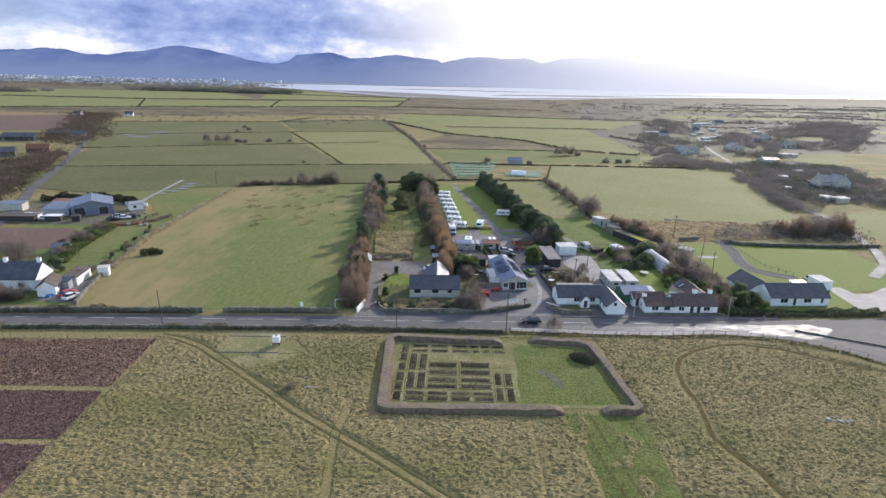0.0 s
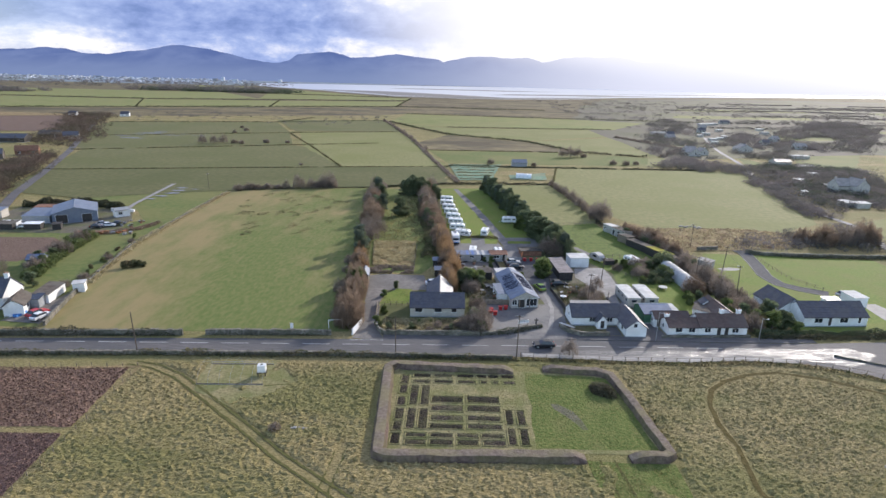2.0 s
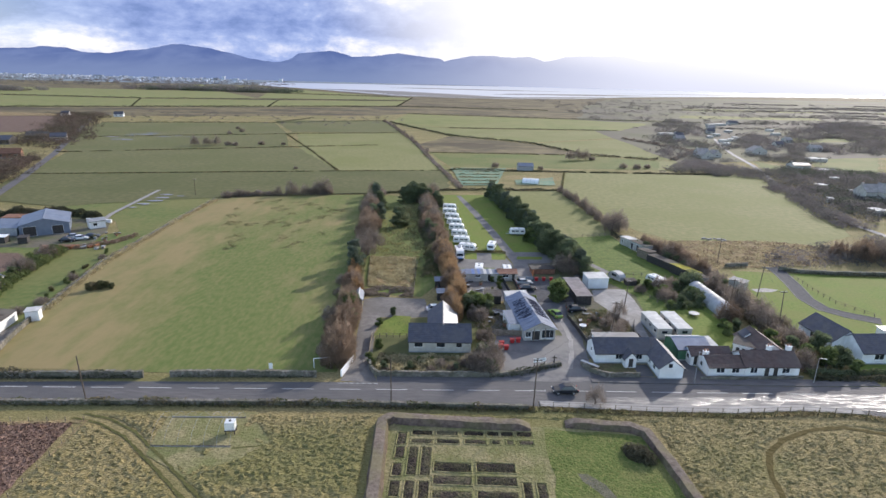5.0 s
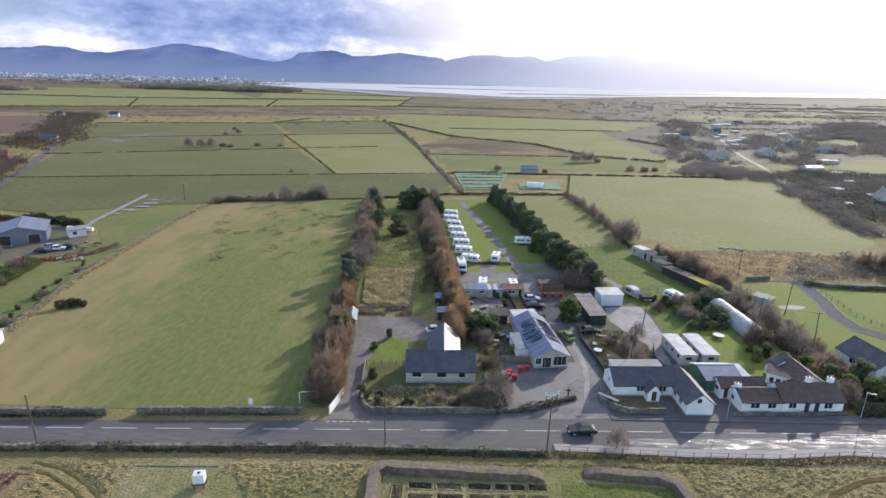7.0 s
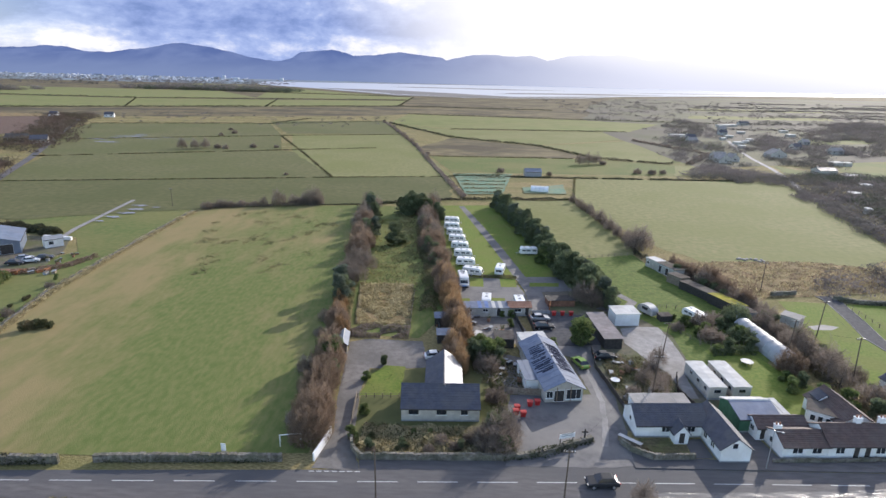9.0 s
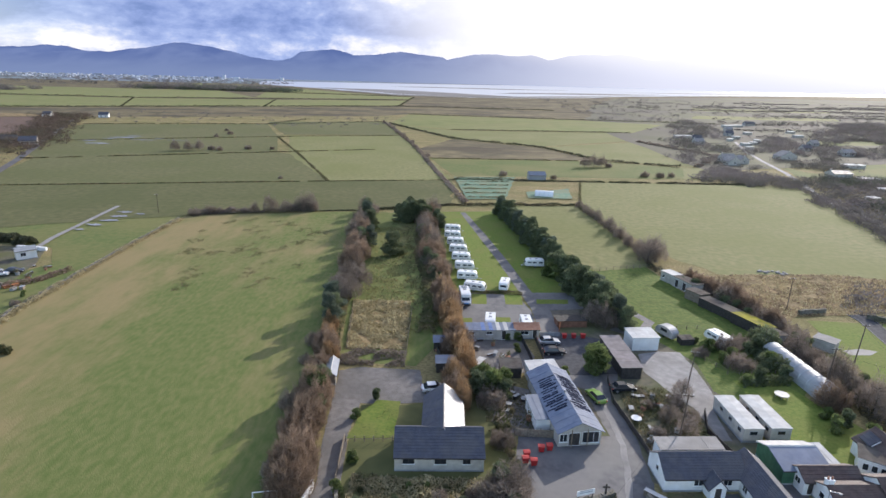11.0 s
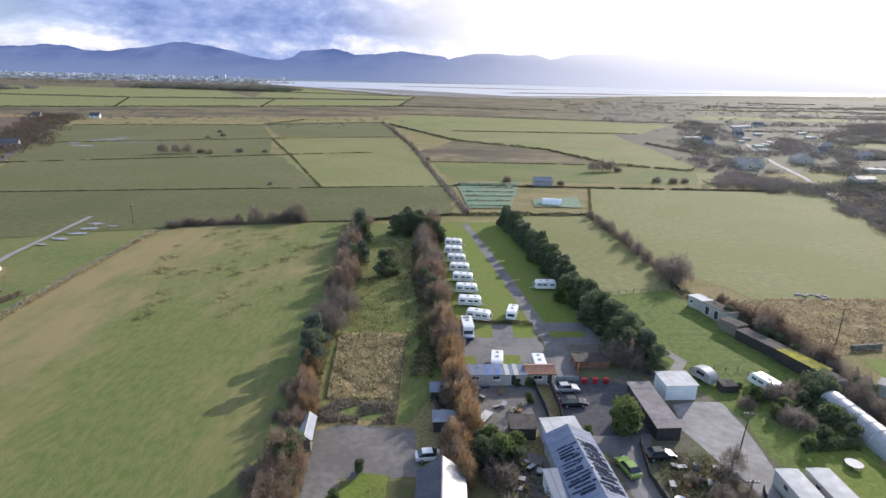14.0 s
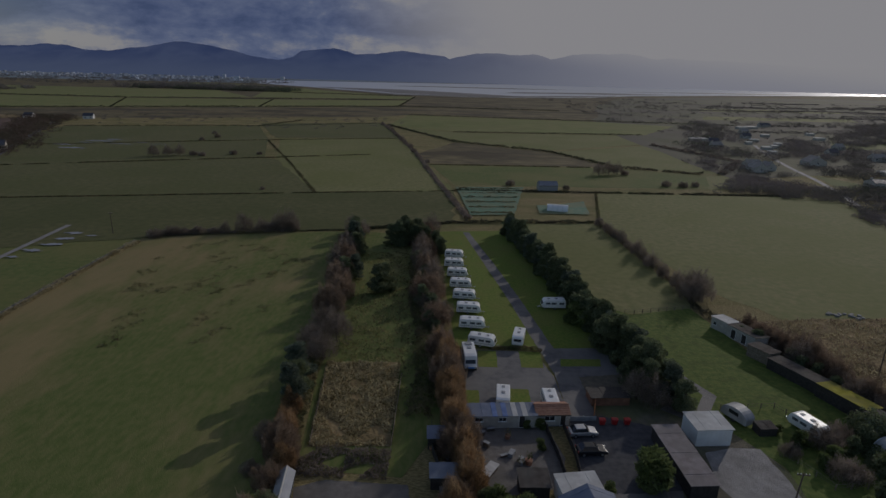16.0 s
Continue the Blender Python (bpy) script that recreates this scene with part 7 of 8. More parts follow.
tree("bare", 22.9, 108.6, 0.62, label="small bare grey tree behind the pavement fence")
car(18.6, 112.0, 184, m_black, "dark car on the wet road")


def trampoline(x, y):
    t = thing("trampoline", pose(x, y, 0), "round garden trampoline with a pale grey mat", "trampoline")
    part("mat", Geo().prism([(1.12 * math.cos(a), 1.12 * math.sin(a)) for a in np.linspace(0, 2 * math.pi, 21)[:-1]], "z", 0.66, 0.72), m_grey, t)
    for k in range(6):
        a = k * math.pi / 3
        part("leg", Geo().tube((1.02 * math.cos(a), 1.02 * math.sin(a), 0), (1.02 * math.cos(a), 1.02 * math.sin(a), 0.66), 0.03, n=6), m_steel, t)


trampoline(53.7, 146.8)


def planter(x, y, s, mat, label):
    t = thing("plant_pot", pose(x, y, 0.05, 0, 0, 40 * x), label, "pot", "pots and boxes in the yards")
    part("pot", Geo().tube((0, 0, 0), (0, 0, 0.5 * s), 0.28 * s, 0.36 * s, 9), mat, t)
    rng = np.random.default_rng(int(abs(x) * 10 + y))
    P = rng.normal(0, 0.22 * s, (60, 3)) + (0, 0, 0.75 * s)
    part("plant", np_mesh("plant", tris(rng, P, 0.28 * s, 0.5, None, 0.4), m_bramble), m_bramble, t)


def crate(x, y, w, d, h, mat, label):
    t = thing("crate", pose(x, y, 0.05, 0, 0, 33 * x + 7 * y), label, "box", "pots and boxes in the yards")
    part("box", Geo().box(-w / 2, w / 2, -d / 2, d / 2, 0, h), mat, t, bevel=0.03)
    part("lid", Geo().box(-w / 2 - 0.04, w / 2 + 0.04, -d / 2 - 0.04, d / 2 + 0.04, h, h + 0.06), m_grey, t)


clutter = np.random.default_rng(64)
for x0, x1, y0, y1, n in ((7.6, 11.0, 134.4, 146, 12), (27, 36, 131.5, 146.5, 22), (2, 11.4, 151.5, 165, 9), (-4.6, -1.6, 152, 164, 7), (-114, -104, 186.5, 200, 12)):
    for k in range(n):
        x, y = clutter.uniform(x0, x1), clutter.uniform(y0, y1)
        if k % 3 == 0:
            planter(x, y, clutter.uniform(0.8, 1.5), (m_terra, m_grey, m_dark)[k % 2], "plant pot with winter stems in a cluttered yard")
        else:
            crate(x, y, clutter.uniform(0.4, 1.3), clutter.uniform(0.3, 0.8), clutter.uniform(0.2, 0.7), (m_wood, m_dark, m_grey, m_felt, m_rust, m_wood, m_whiteroof)[int(clutter.integers(7))], "box of stored things in a cluttered yard")


# ---- small things ----
def pole(x, y, h, label, lean=(0, 0), arms=1, lamp=False, z=0):
    t = thing("telegraph_pole" if not lamp else "street_lamp", pose(x, y, z, lean[0], lean[1], 0), label, "pole" if not lamp else "street lamp")
    part("shaft", Geo().tube((0, 0, -0.2), (0, 0, h), 0.12 if not lamp else 0.07, 0.08 if not lamp else 0.05, 8), m_pole if not lamp else m_steel, t)
    if lamp:
        part("arm", Geo().tube((0, 0, h - 0.1), (0.6, -0.6, h + 0.1), 0.04), m_steel, t)
        part("lantern", Geo().box(0.5, 0.85, -0.85, -0.5, h + 0.05, h + 0.18), m_grey, t, bevel=0.04)
    else:
        for i in range(arms):
            part("crossarm", Geo().box(-0.75, 0.75, -0.06, 0.06, h - 0.35 - 0.5 * i, h - 0.23 - 0.5 * i), m_pole, t)
            for u in (-0.65, -0.3, 0.3, 0.65):
                part("insulator", Geo().tube((u, 0, h - 0.23 - 0.5 * i), (u, 0, h - 0.08 - 0.5 * i), 0.04, n=6), m_white, t)
    return t


POLES = [(-57.0, 103.6, 8.2), (-9.8, 106.2, 8.2), (12.8, 107.3, 8.6), (31.4, 132.6, 8.4), (37.9, 146.8, 8.0), (74.6, 160.4, 8.0), (69.8, 141.6, 8.6), (62.8, 150.0, 8.0), (76.4, 187.0, 7.6), (-109, 257, 7)]
for k, (x, y, h) in enumerate(POLES):
    pole(x, y, h, "weathered wooden telegraph pole", lean=(0, (-2.2, -0.6, 0.4, 2.5, 3, 2.5, -3, 2, 0, 0)[k]), arms=0 if k < 2 else 1)
pole(41.9, 116.6, 6.2, "tall steel street lamp by the cottages", lamp=True)
pole(63.4, 118.2, 5.0, "tall steel street lamp beside the hedge", lamp=True)


def wire(a, b, sag=0.9):
    g = Geo()
    pts = [Vector(a) + (Vector(b) - Vector(a)) * f - Vector((0, 0, sag * 4 * f * (1 - f))) for f in np.linspace(0, 1, 13)]
    for p, q in zip(pts, pts[1:]):
        g.tube(p, q, 0.012, n=3)
    tagged(part("overhead_wire", g, m_tyre), "thin black overhead wire between poles", "cable")


for i, j in ((2, 3), (3, 4), (6, 5), (7, 6)):
    a, b = POLES[i], POLES[j]
    wire((a[0], a[1], a[2] - 0.1), (b[0], b[1], b[2] - 0.1))


def wheelie_bin(x, y, rz, mat=None, label="red wheeled bin with a closed lid"):
    t = thing("wheeled_bin", pose(x, y, 0.05, 0, 0, rz) @ Matrix.Diagonal((0.62, 0.62, 0.75, 1)), label, "bin", "red bins")
    part("body", Geo().add([(sx * a, sy * a, z) for z, a in ((0.1, 0.55), (1.15, 0.7)) for sx, sy in ((-1, -0.8), (1, -0.8), (1, 0.8), (-1, 0.8))], [(0, 1, 2, 3), (4, 5, 6, 7), (0, 1, 5, 4), (1, 2, 6, 5), (2, 3, 7, 6), (3, 0, 4, 7)]), mat or m_red, t)
    part("lid", Geo().prism([(-0.65, 1.15), (0.65, 1.15), (0.6, 1.3), (0, 1.4), (-0.6, 1.3)], "x", -0.75, 0.75), mat or m_red, t)
    for s in (-0.45, 0.45):
        part("wheel", Geo().tube((s - 0.05, 0.45, 0.1), (s + 0.05, 0.45, 0.1), 0.1, n=8), m_tyre, t)


for x, y, rz in ((8.9, 127.2, 10), (10.0, 126.8, 4), (9.2, 128.4, 8), (11.4, 129.8, 0), (12.6, 130.2, 5), (20.9, 166.4, 4), (22.8, 166.6, 2), (24.7, 166.7, 6)):
    wheelie_bin(x, y, rz)


def low_fence(pts, h, label, mat=None, step=2.0, board=True):
    t = thing("board_fence", pose(0, 0, 0), label, "fence")
    mat = mat or m_wood
    st = along(pts, step)
    for (ax, ay, a), (bx, by, _) in zip(st, st[1:]):
        part("panel", Geo().prism(strip([(ax, ay), (bx, by)], 0.06), "z", 0.05, h * (0.95 + 0.05 * math.sin(ax * 3))), mat, t)
        part("post", Geo().box(ax - 0.06, ax + 0.06, ay - 0.06, ay + 0.06, -0.1, h + 0.1), mat, t)


low_fence([(-0.4, 168.6), (0.6, 180), (-0.2, 190)], 1.3, "thin timber fence beside the willows")
low_fence([(8.0, 133.2), (13.6, 133.0)], 1.4, "grey timber fence beside the shop")
low_fence([(12.0, 166), (13.0, 158), (13.4, 152)], 1.2, "dark timber fence behind the shop", m_dark)
low_fence([(14.8, 166), (15.4, 158), (15.2, 153)], 1.2, "dark timber fence along the parked cars", m_dark)
low_fence([(16.2, 166.9), (20.2, 167.2)], 1.0, "grey metal gate across the lane", m_grey)
low_fence([(25.6, 150.0), (24.8, 143), (26.0, 134), (26.6, 129)], 1.0, "dark boundary wall of the garden beside the lane", m_dark)
low_fence([(38.6, 141), (37.0, 136), (38.4, 129.6)], 1.0, "dark timber fence behind the cottage", m_dark)
post_fence([(-16.2, 130.2), (-9.6, 130.7)], 1.3, 0.95, "pale timber fence across the garden", 2, m_wood, 0.06)
low_fence([(-15.9, 122), (-16.5, 131)], 0.9, "low timber edging along the driveway")
low_fence([(-23.8, 177), (-21.6, 158.4)], 0.5, "low weathered edging of the overgrown plot")
low_fence([(-10.8, 178), (-10.2, 159)], 0.7, "low weathered edging of the overgrown plot")
low_fence([(-2.0, 150), (-4.4, 158), (-4.8, 164)], 1.4, "dark timber fence beside the sheds", m_dark)
post_fence([(34, 210), (38, 209.4), (52, 213.6)], 2.2, 1.1, "post and rail fence across the paddock", 2)
post_fence([(41, 172), (50, 173), (53, 168)], 2.2, 1.0, "thin wire fence round the garden", 2)
post_fence([(92, 178), (91.4, 166), (91.6, 157), (95.6, 149.5)], 2.4, 1.0, "timber post fence beside the lane", 2)
post_fence([(46, 159), (48, 154), (57, 155)], 2.4, 1.0, "thin fence round the vegetable garden", 2)
stone_wall([(77, 183.4), (84, 185)], 1.0, 0.5, "low stone wall at the lane's bend", 21)
stone_wall([(91.6, 182.4), (96, 180), (104, 179.4), (128, 180), (142, 182)], 1.0, 0.6, "pale-topped stone wall behind the lawn", 22)
hedge("wall_scrub", [(92, 181), (104, 178.4), (128, 179), (142, 181)], 1.1, 1.2, m_farhedge, 26, 0.4, 23, "dark scrub against the stone wall")
for i, (x, y, rz, w, d, wm, rm, lab) in enumerate(((-5.0, 158.6, 4, 2.4, 2.4, m_dark, m_metal, "small dark shed with a pale roof"), (-4.2, 150.6, 4, 3.6, 2.4, m_dark, m_blueroof, "small dark shed with a blue-grey roof"), (-2.6, 145.2, 4, 3.2, 3.4, m_dark, m_felt, "small timber shed with a felt roof"), (3.2, 152.8, 60, 2.6, 1.0, m_wood, m_whiteroof, "timber table with a pale top"))):
    shed("garden_shed", pose(x, y, 0, 0, 0, rz), w, d, 1.9 if i < 3 else 0.8, 2.1 if i < 3 else 0.8, wm, rm, lab, sheets=3)
house("play_hut", pose(-20.9, 145.2, 0, 0, 0, 97), 5.6, 1.5, 1.9, 2.5, m_wood, m_grey, "small weathered hut with a pale roof beside the trees", "hut", courses=3, front_mat=m_blueroof)


def goal(x, y, rz):
    t = thing("goal_frame", pose(x, y, 0, 0, 0, rz), "small white goal frame in the field corner", "goal")
    for u in (-1.4, 1.4):
        part("post", Geo().tube((u, 0, 0), (u, 0, 1.9), 0.06), m_white, t)
        part("stay", Geo().tube((u, 0, 1.9), (u, 1.2, 0), 0.04), m_white, t)
    part("crossbar", Geo().tube((-1.4, 0, 1.9), (1.4, 0, 1.9), 0.06), m_white, t)


goal(-23.4, 117.4, 12)
post_sign = thing("field_sign", pose(-31.6, 114.6, 0), "narrow white sign board on a post", "sign")
part("post", Geo().box(-0.05, 0.05, -0.05, 0.05, 0, 1.9), m_wood, post_sign)
part("board", Geo().box(-0.32, 0.32, -0.09, -0.05, 0.9, 2.1), m_white, post_sign)
sign = thing("shop_sign", pose(15.4, 119.8, 0.3, 0, 0, 18), "wide white sign board on two posts", "sign")
part("board", Geo().box(-1.2, 1.2, -0.08, 0, 1.2, 1.9), m_white, sign)
for k in (0.45, 0.75):
    part("lettering", Geo().box(-0.9, 0.9, -0.095, -0.08, 1.2 + k - 0.12, 1.2 + k), m_grey, sign)
for u in (-1.0, 1.0):
    part("post", Geo().box(u - 0.05, u + 0.05, 0, 0.1, -0.3, 1.9), m_dark, sign)
statue = thing("carved_post", pose(18.2, 121.0, 0.3), "dark carved wooden post on the bank", "post")
part("post", Geo().tube((0, 0, -0.3), (0, 0, 1.9), 0.14, 0.1, 7).box(-0.45, 0.45, -0.06, 0.06, 1.35, 1.55), m_dark, statue)
for x, y, n_ in ((7.6, 140, 5), (6.0, 137, 4), (2.2, 156, 4), (30, 147, 6)):
    rngl = np.random.default_rng(int(x * 10))
    t = thing("timber_stack", pose(x, y, 0, 0, 0, 20 * n_), "loose stack of pale weathered timber", "timber")
    for i in range(n_ * 2):
        o = part("plank", Geo().box(-1.4, 1.4, -0.09, 0.09, 0, 0.06), m_wood, t)
        o.matrix_basis = pose(rngl.normal(0, 0.4), rngl.normal(0, 0.5), 0.02 + 0.06 * (i % 4), 0, 0, rngl.normal(0, 25))
low_fence([(20.2, 168.6), (20.9, 171.4)], 1.6, "orange-brown timber screen beside the bins", m_orange)
shed("bin_store", pose(20.4, 171.4, 0, 0, 0, 6), 6.2, 3.0, 1.5, 1.5, m_rust, m_dark, "low rusty brown store with a dark top", "store", sheets=3)
t = thing("parabolic_dish", pose(27.0, 138.0, 0), "white garden table with a round top", "table")
part("top", Geo().tube((0, 0, 0.7), (0, 0, 0.78), 0.8, n=14), m_white, t)
part("leg", Geo().tube((0, 0, 0), (0, 0, 0.7), 0.1, n=8), m_white, t)
t = thing("tarpaulin_heap", pose(-90.6, 119.0, 0.05), "heap of bright blue tarpaulin and crates", "heap")
for i in range(7):
    o = part("crate", Geo().box(-0.6, 0.6, -0.4, 0.4, 0, 0.5), m_blue if i % 3 else m_white, t, bevel=0.05)
    o.matrix_basis = pose((i * 0.8) % 2.2 - 1, (i * 1.3) % 2.6 - 1.2, 0.25 * (i % 2), 0, 0, i * 37)

# ---- trees and hedges ----
# row between the wide field and the overgrown plot
row(["redbush", "redbush", "greytwig"], [(-21.4, 118.5), (-22.2, 128), (-23.0, 140)], 2.3, 0.9, 0.5, 1, "trees along the driveway")
row(["redbush", "bramble", "greytwig"], [(-24.0, 122), (-25.0, 132), (-26.2, 146), (-27.4, 160)], 7.0, 0.7, 0.8, 20, "trees along the wide field")
row(["redbush", "dark", "greytwig", "bare", "greytwig"], [(-28.4, 182), (-29.6, 198), (-31, 214), (-33, 232), (-35, 258)], 6.0, 0.95, 0.9, 21, "trees along the wide field")
row(["redbush", "redbush", "willow"], [(-24.4, 150), (-25.4, 158), (-26.4, 166)], 2.4, 0.85, 0.7, 2, "trees along the wide field")
for x, y, k, s in ((-22.8, 140.4, "shrub", 1.9), (-24.2, 142.0, "shrub", 1.7), (-23.0, 143.6, "dark", 1.3), (-30.2, 246, "ever", 0.8), (-29.4, 224, "ever", 0.75), (-34.4, 264, "ever", 0.85), (-22.0, 137, "dark", 1.0), (-24.5, 143.5, "dark", 1.0), (-26.6, 167.6, "pine", 0.95), (-27.8, 175.6, "pine", 1.0), (-27.0, 171.8, "ever", 0.7), (-25.6, 183, "bare", 0.9), (-24.6, 190, "bare", 0.95), (-27, 196, "greytwig", 1.1), (-29.6, 205, "redbush", 1.1), (-28.6, 213, "redbush", 1.0), (-30, 221, "bare", 0.8), (-27.6, 226, "pine", 0.8), (-32, 236, "redbush", 1.1), (-33, 245, "bare", 0.9), (-32.6, 254, "pine", 0.95), (-34.6, 262, "ever", 0.85), (-36, 268, "bare", 0.9), (-34, 268, "greytwig", 1.2)):
    tree(k, x, y, s, group="trees along the wide field")
for x, y, s in ((-20.4, 216.5, 1.05), (-19.0, 218.4, 0.85)):
    tree("ever", x, y, s, label="broad dark green conifer standing in the overgrown plot")
for x, y, s in ((-22.0, 256, 1.0), (-19.4, 255, 1.05), (-16.6, 256, 1.0), (-14.0, 255.4, 1.0), (-18.4, 260, 1.0), (-11.2, 254.4, 0.95), (-8.4, 252.0, 0.85), (-6.8, 248.0, 0.7), (-14.4, 259.0, 1.05)):
    tree("ever", x, y, s, group="evergreens at the end of the plot")
# orange willow row beside the caravans
row(["willow", "willow", "redbush"], [(-1.2, 141), (0.4, 152), (-1.4, 163), (-2.6, 176), (-4.0, 190)], 1.7, 0.95, 0.5, 3, "willow row beside the caravans")
row(["redbush", "bare", "greytwig", "dark"], [(-5.2, 196), (-7.4, 212), (-9.0, 226), (-11.4, 242), (-12, 256), (-10, 270)], 2.6, 1.0, 0.9, 4, "trees beside the caravans")
for x, y in ((-9.5, 210), (-10.4, 222), (-7.0, 205), (-12.4, 236)):
    tree("ever", x, y, 0.62)
hedge("undergrowth", [(-7, 166), (-6.6, 178), (-8, 196), (-11, 214), (-13, 240)], 1.6, 4.0, m_bramble, 150, 0.4, 31, "tangled undergrowth below the willow row")
hedge("undergrowth", [(-21.6, 120), (-22.6, 140), (-25, 160), (-27, 180), (-29, 215), (-33, 265)], 1.2, 3.2, m_bramble, 110, 0.4, 32, "tangled undergrowth below the field trees")
hedge("pitch_planting", [(5.2, 189.7), (11.4, 190.2), (14.8, 189.4)], 0.8, 0.9, m_bramble, 130, 0.3, 33, "low dark planting along the edge of the hardstanding")
# evergreen belt beside the lane
row(["ever", "ever", "pine"], [(14.6, 275), (17.0, 262), (19.6, 247), (22.2, 231), (24.8, 215), (27.0, 203), (29.6, 192), (31.8, 183), (33.4, 174)], 2.0, 0.86, 0.5, 5, "evergreen belt beside the lane")
row(["ever", "dark"], [(24.6, 206), (26.2, 198), (27.6, 190), (29.0, 181)], 2.6, 0.85, 0.6, 22, "evergreen belt beside the lane")
row(["ever"], [(15.2, 272), (18.8, 250), (23.2, 222), (27.2, 200), (31.0, 184)], 3.0, 0.8, 0.5, 6, "evergreen belt beside the lane")
for x, y, k, s in ((28.2, 174.0, "bare", 0.9), (30.4, 171.6, "bare", 0.95), (30.8, 175.6, "ever", 0.95), (34.4, 170.6, "ever", 0.75), (31.6, 179.6, "ever", 1.1), (29.2, 178.8, "ever", 1.0), (24.6, 206, "dark", 1.6), (23.6, 203, "shrub", 1.9), (24.4, 201.6, "shrub", 1.7), (23.8, 151.6, "shrub", 2.1), (25.0, 152.4, "shrub", 1.8), (22.8, 152.6, "shrub", 1.7), (24.0, 153.6, "shrub", 1.9), (18.4, 151.4, "shrub", 0.8)):
    tree(k, x, y, s)
# garden of the bungalow
row(["bramble", "bramble", "greytwig"], [(-14, 117.6), (-5, 118.2), (5, 119.0)], 2.4, 0.42, 0.8, 7, "shrubs in the front garden")
row(["bramble", "shrub", "bramble"], [(-13.6, 120.6), (-4, 120.6), (4.6, 121.2)], 3.4, 0.42, 0.9, 8, "shrubs in the front garden")
row(["greytwig", "bramble", "bramble"], [(5.4, 120), (6.4, 126), (5.8, 134), (7.6, 139)], 1.9, 0.6, 0.8, 9, "shrubs between the bungalow and the shop")
for x, y, k, s in ((5.6, 119, "greytwig", 1.15), (6.6, 120.6, "bare", 0.85), (5.2, 121.4, "dark", 1.0), (6.6, 118.0, "dark", 0.8), (4.4, 119.6, "greytwig", 1.0), (7.4, 117.9, "shrub", 0.7), (-7.8, 118.2, "dark", 0.4), (-2.4, 119.4, "greytwig", 0.4), (1.6, 120.0, "greytwig", 0.42), (-0.4, 118.2, "greytwig", 0.35), (-14.4, 125.6, "shrub", 0.8), (-15.4, 119.6, "shrub", 0.8), (-13.4, 141.4, "dark", 0.55), (-15.8, 136, "shrub", 0.6), (3.4, 143, "dark", 1.25), (5.2, 143.6, "shrub", 1.9), (7.2, 145.4, "shrub", 1.7), (3.8, 146.4, "shrub", 1.6), (5.6, 145.6, "shrub", 1.5), (2.6, 147, "dark", 1.1), (7.4, 143.4, "dark", 1.05), (4.8, 141, "greytwig", 0.9), (10.6, 159.6, "shrub", 0.7), (11.4, 164.6, "shrub", 0.7), (9.4, 164.6, "shrub", 0.6), (-12.4, 117.4, "dark", 0.5), (0.4, 118.4, "dark", 0.45)):
    tree(k, x, y, s)
area("front_garden", [(-15.2, 122), (-14.4, 117.6), (-13, 115.6), (6, 116.6), (8, 124), (8, 147), (0.8, 150), (-5, 141), (-9, 140), (-15.6, 139.6), (-15.8, 130)], 0.03, m_dull, "overgrown garden grass round the bungalow", "garden")
area("back_lawn", [(-16.2, 131.0), (-9.6, 131.6), (-9.4, 141.0), (-13.2, 141.3), (-15.2, 137.6)], 0.05, m_lawn, "small bright green lawn beside the bungalow", "lawn", wobble=0.2)
patch("lawn_tufts", -16, -9.5, 131, 141.2, 1500, 0.10, 0.22, m_shrub, 39, "uneven green tufts in the small lawn", "grass", in_poly([(-16.0, 131.2), (-9.7, 131.8), (-9.6, 140.8), (-13.2, 141.1), (-15.0, 137.6)]))
patch("bramble_growth", -25, -10.4, 158, 183, 11000, 0.55, 0.55, m_strawleaf, 41, "dead straw-coloured growth filling the plot", "undergrowth", in_poly([(-24.6, 182), (-11.4, 183), (-10.4, 159), (-21.8, 158)]))
patch("bramble_growth", -23, -10, 152, 158, 4500, 0.9, 0.4, m_twig, 42, "dark brambles and rubble at the yard's edge", "undergrowth")
patch("grass_tufts", -30, -6, 165, 262, 12000, 0.25, 0.5, m_tussock, 45, "straw-coloured tufts in the overgrown plot", "grass", in_poly([(-22, 166), (-8.6, 166), (-8.6, 200), (-15, 248), (-29, 248), (-24.6, 190)]))
patch("bramble_growth", -24, -6, 176, 270, 9000, 0.35, 0.45, m_bramble, 43, "rough clumps in the overgrown plot", "undergrowth", in_poly([(-23, 178), (-9, 178), (-15, 268), (-32, 268)]))
patch("garden_growth", -14, 6, 116.4, 123.2, 8000, 0.7, 0.42, m_strawleaf, 49, "pale dead stems in the front garden", "undergrowth")
patch("garden_growth", -14, 6, 116.4, 123.6, 3000, 0.4, 0.35, m_bramble, 45, "untidy low growth in the front garden", "undergrowth")
patch("garden_growth", 4, 13, 134, 150, 3000, 0.6, 0.4, m_bramble, 46, "untidy growth beside the shop", "undergrowth", in_poly([(3.6, 128), (8, 133), (11, 134), (11, 147), (6, 149), (4, 148)]))
patch("garden_growth", 26.4, 37, 130, 149, 5000, 0.9, 0.4, m_bramble, 47, "untidy growth and stored things in the walled garden", "undergrowth", in_poly([(26.6, 130.5), (36.4, 131), (37, 141), (34, 148), (26, 149)]))
for x, y, k, s in ((29, 134, "greytwig", 0.55), (32, 138, "bare", 0.6), (33.4, 134.4, "bare", 0.6), (30, 142, "greytwig", 0.5), (34.6, 143, "greytwig", 0.6), (35.6, 139, "greytwig", 0.55), (36.6, 145.4, "bare", 0.6)):
    tree(k, x, y, s)
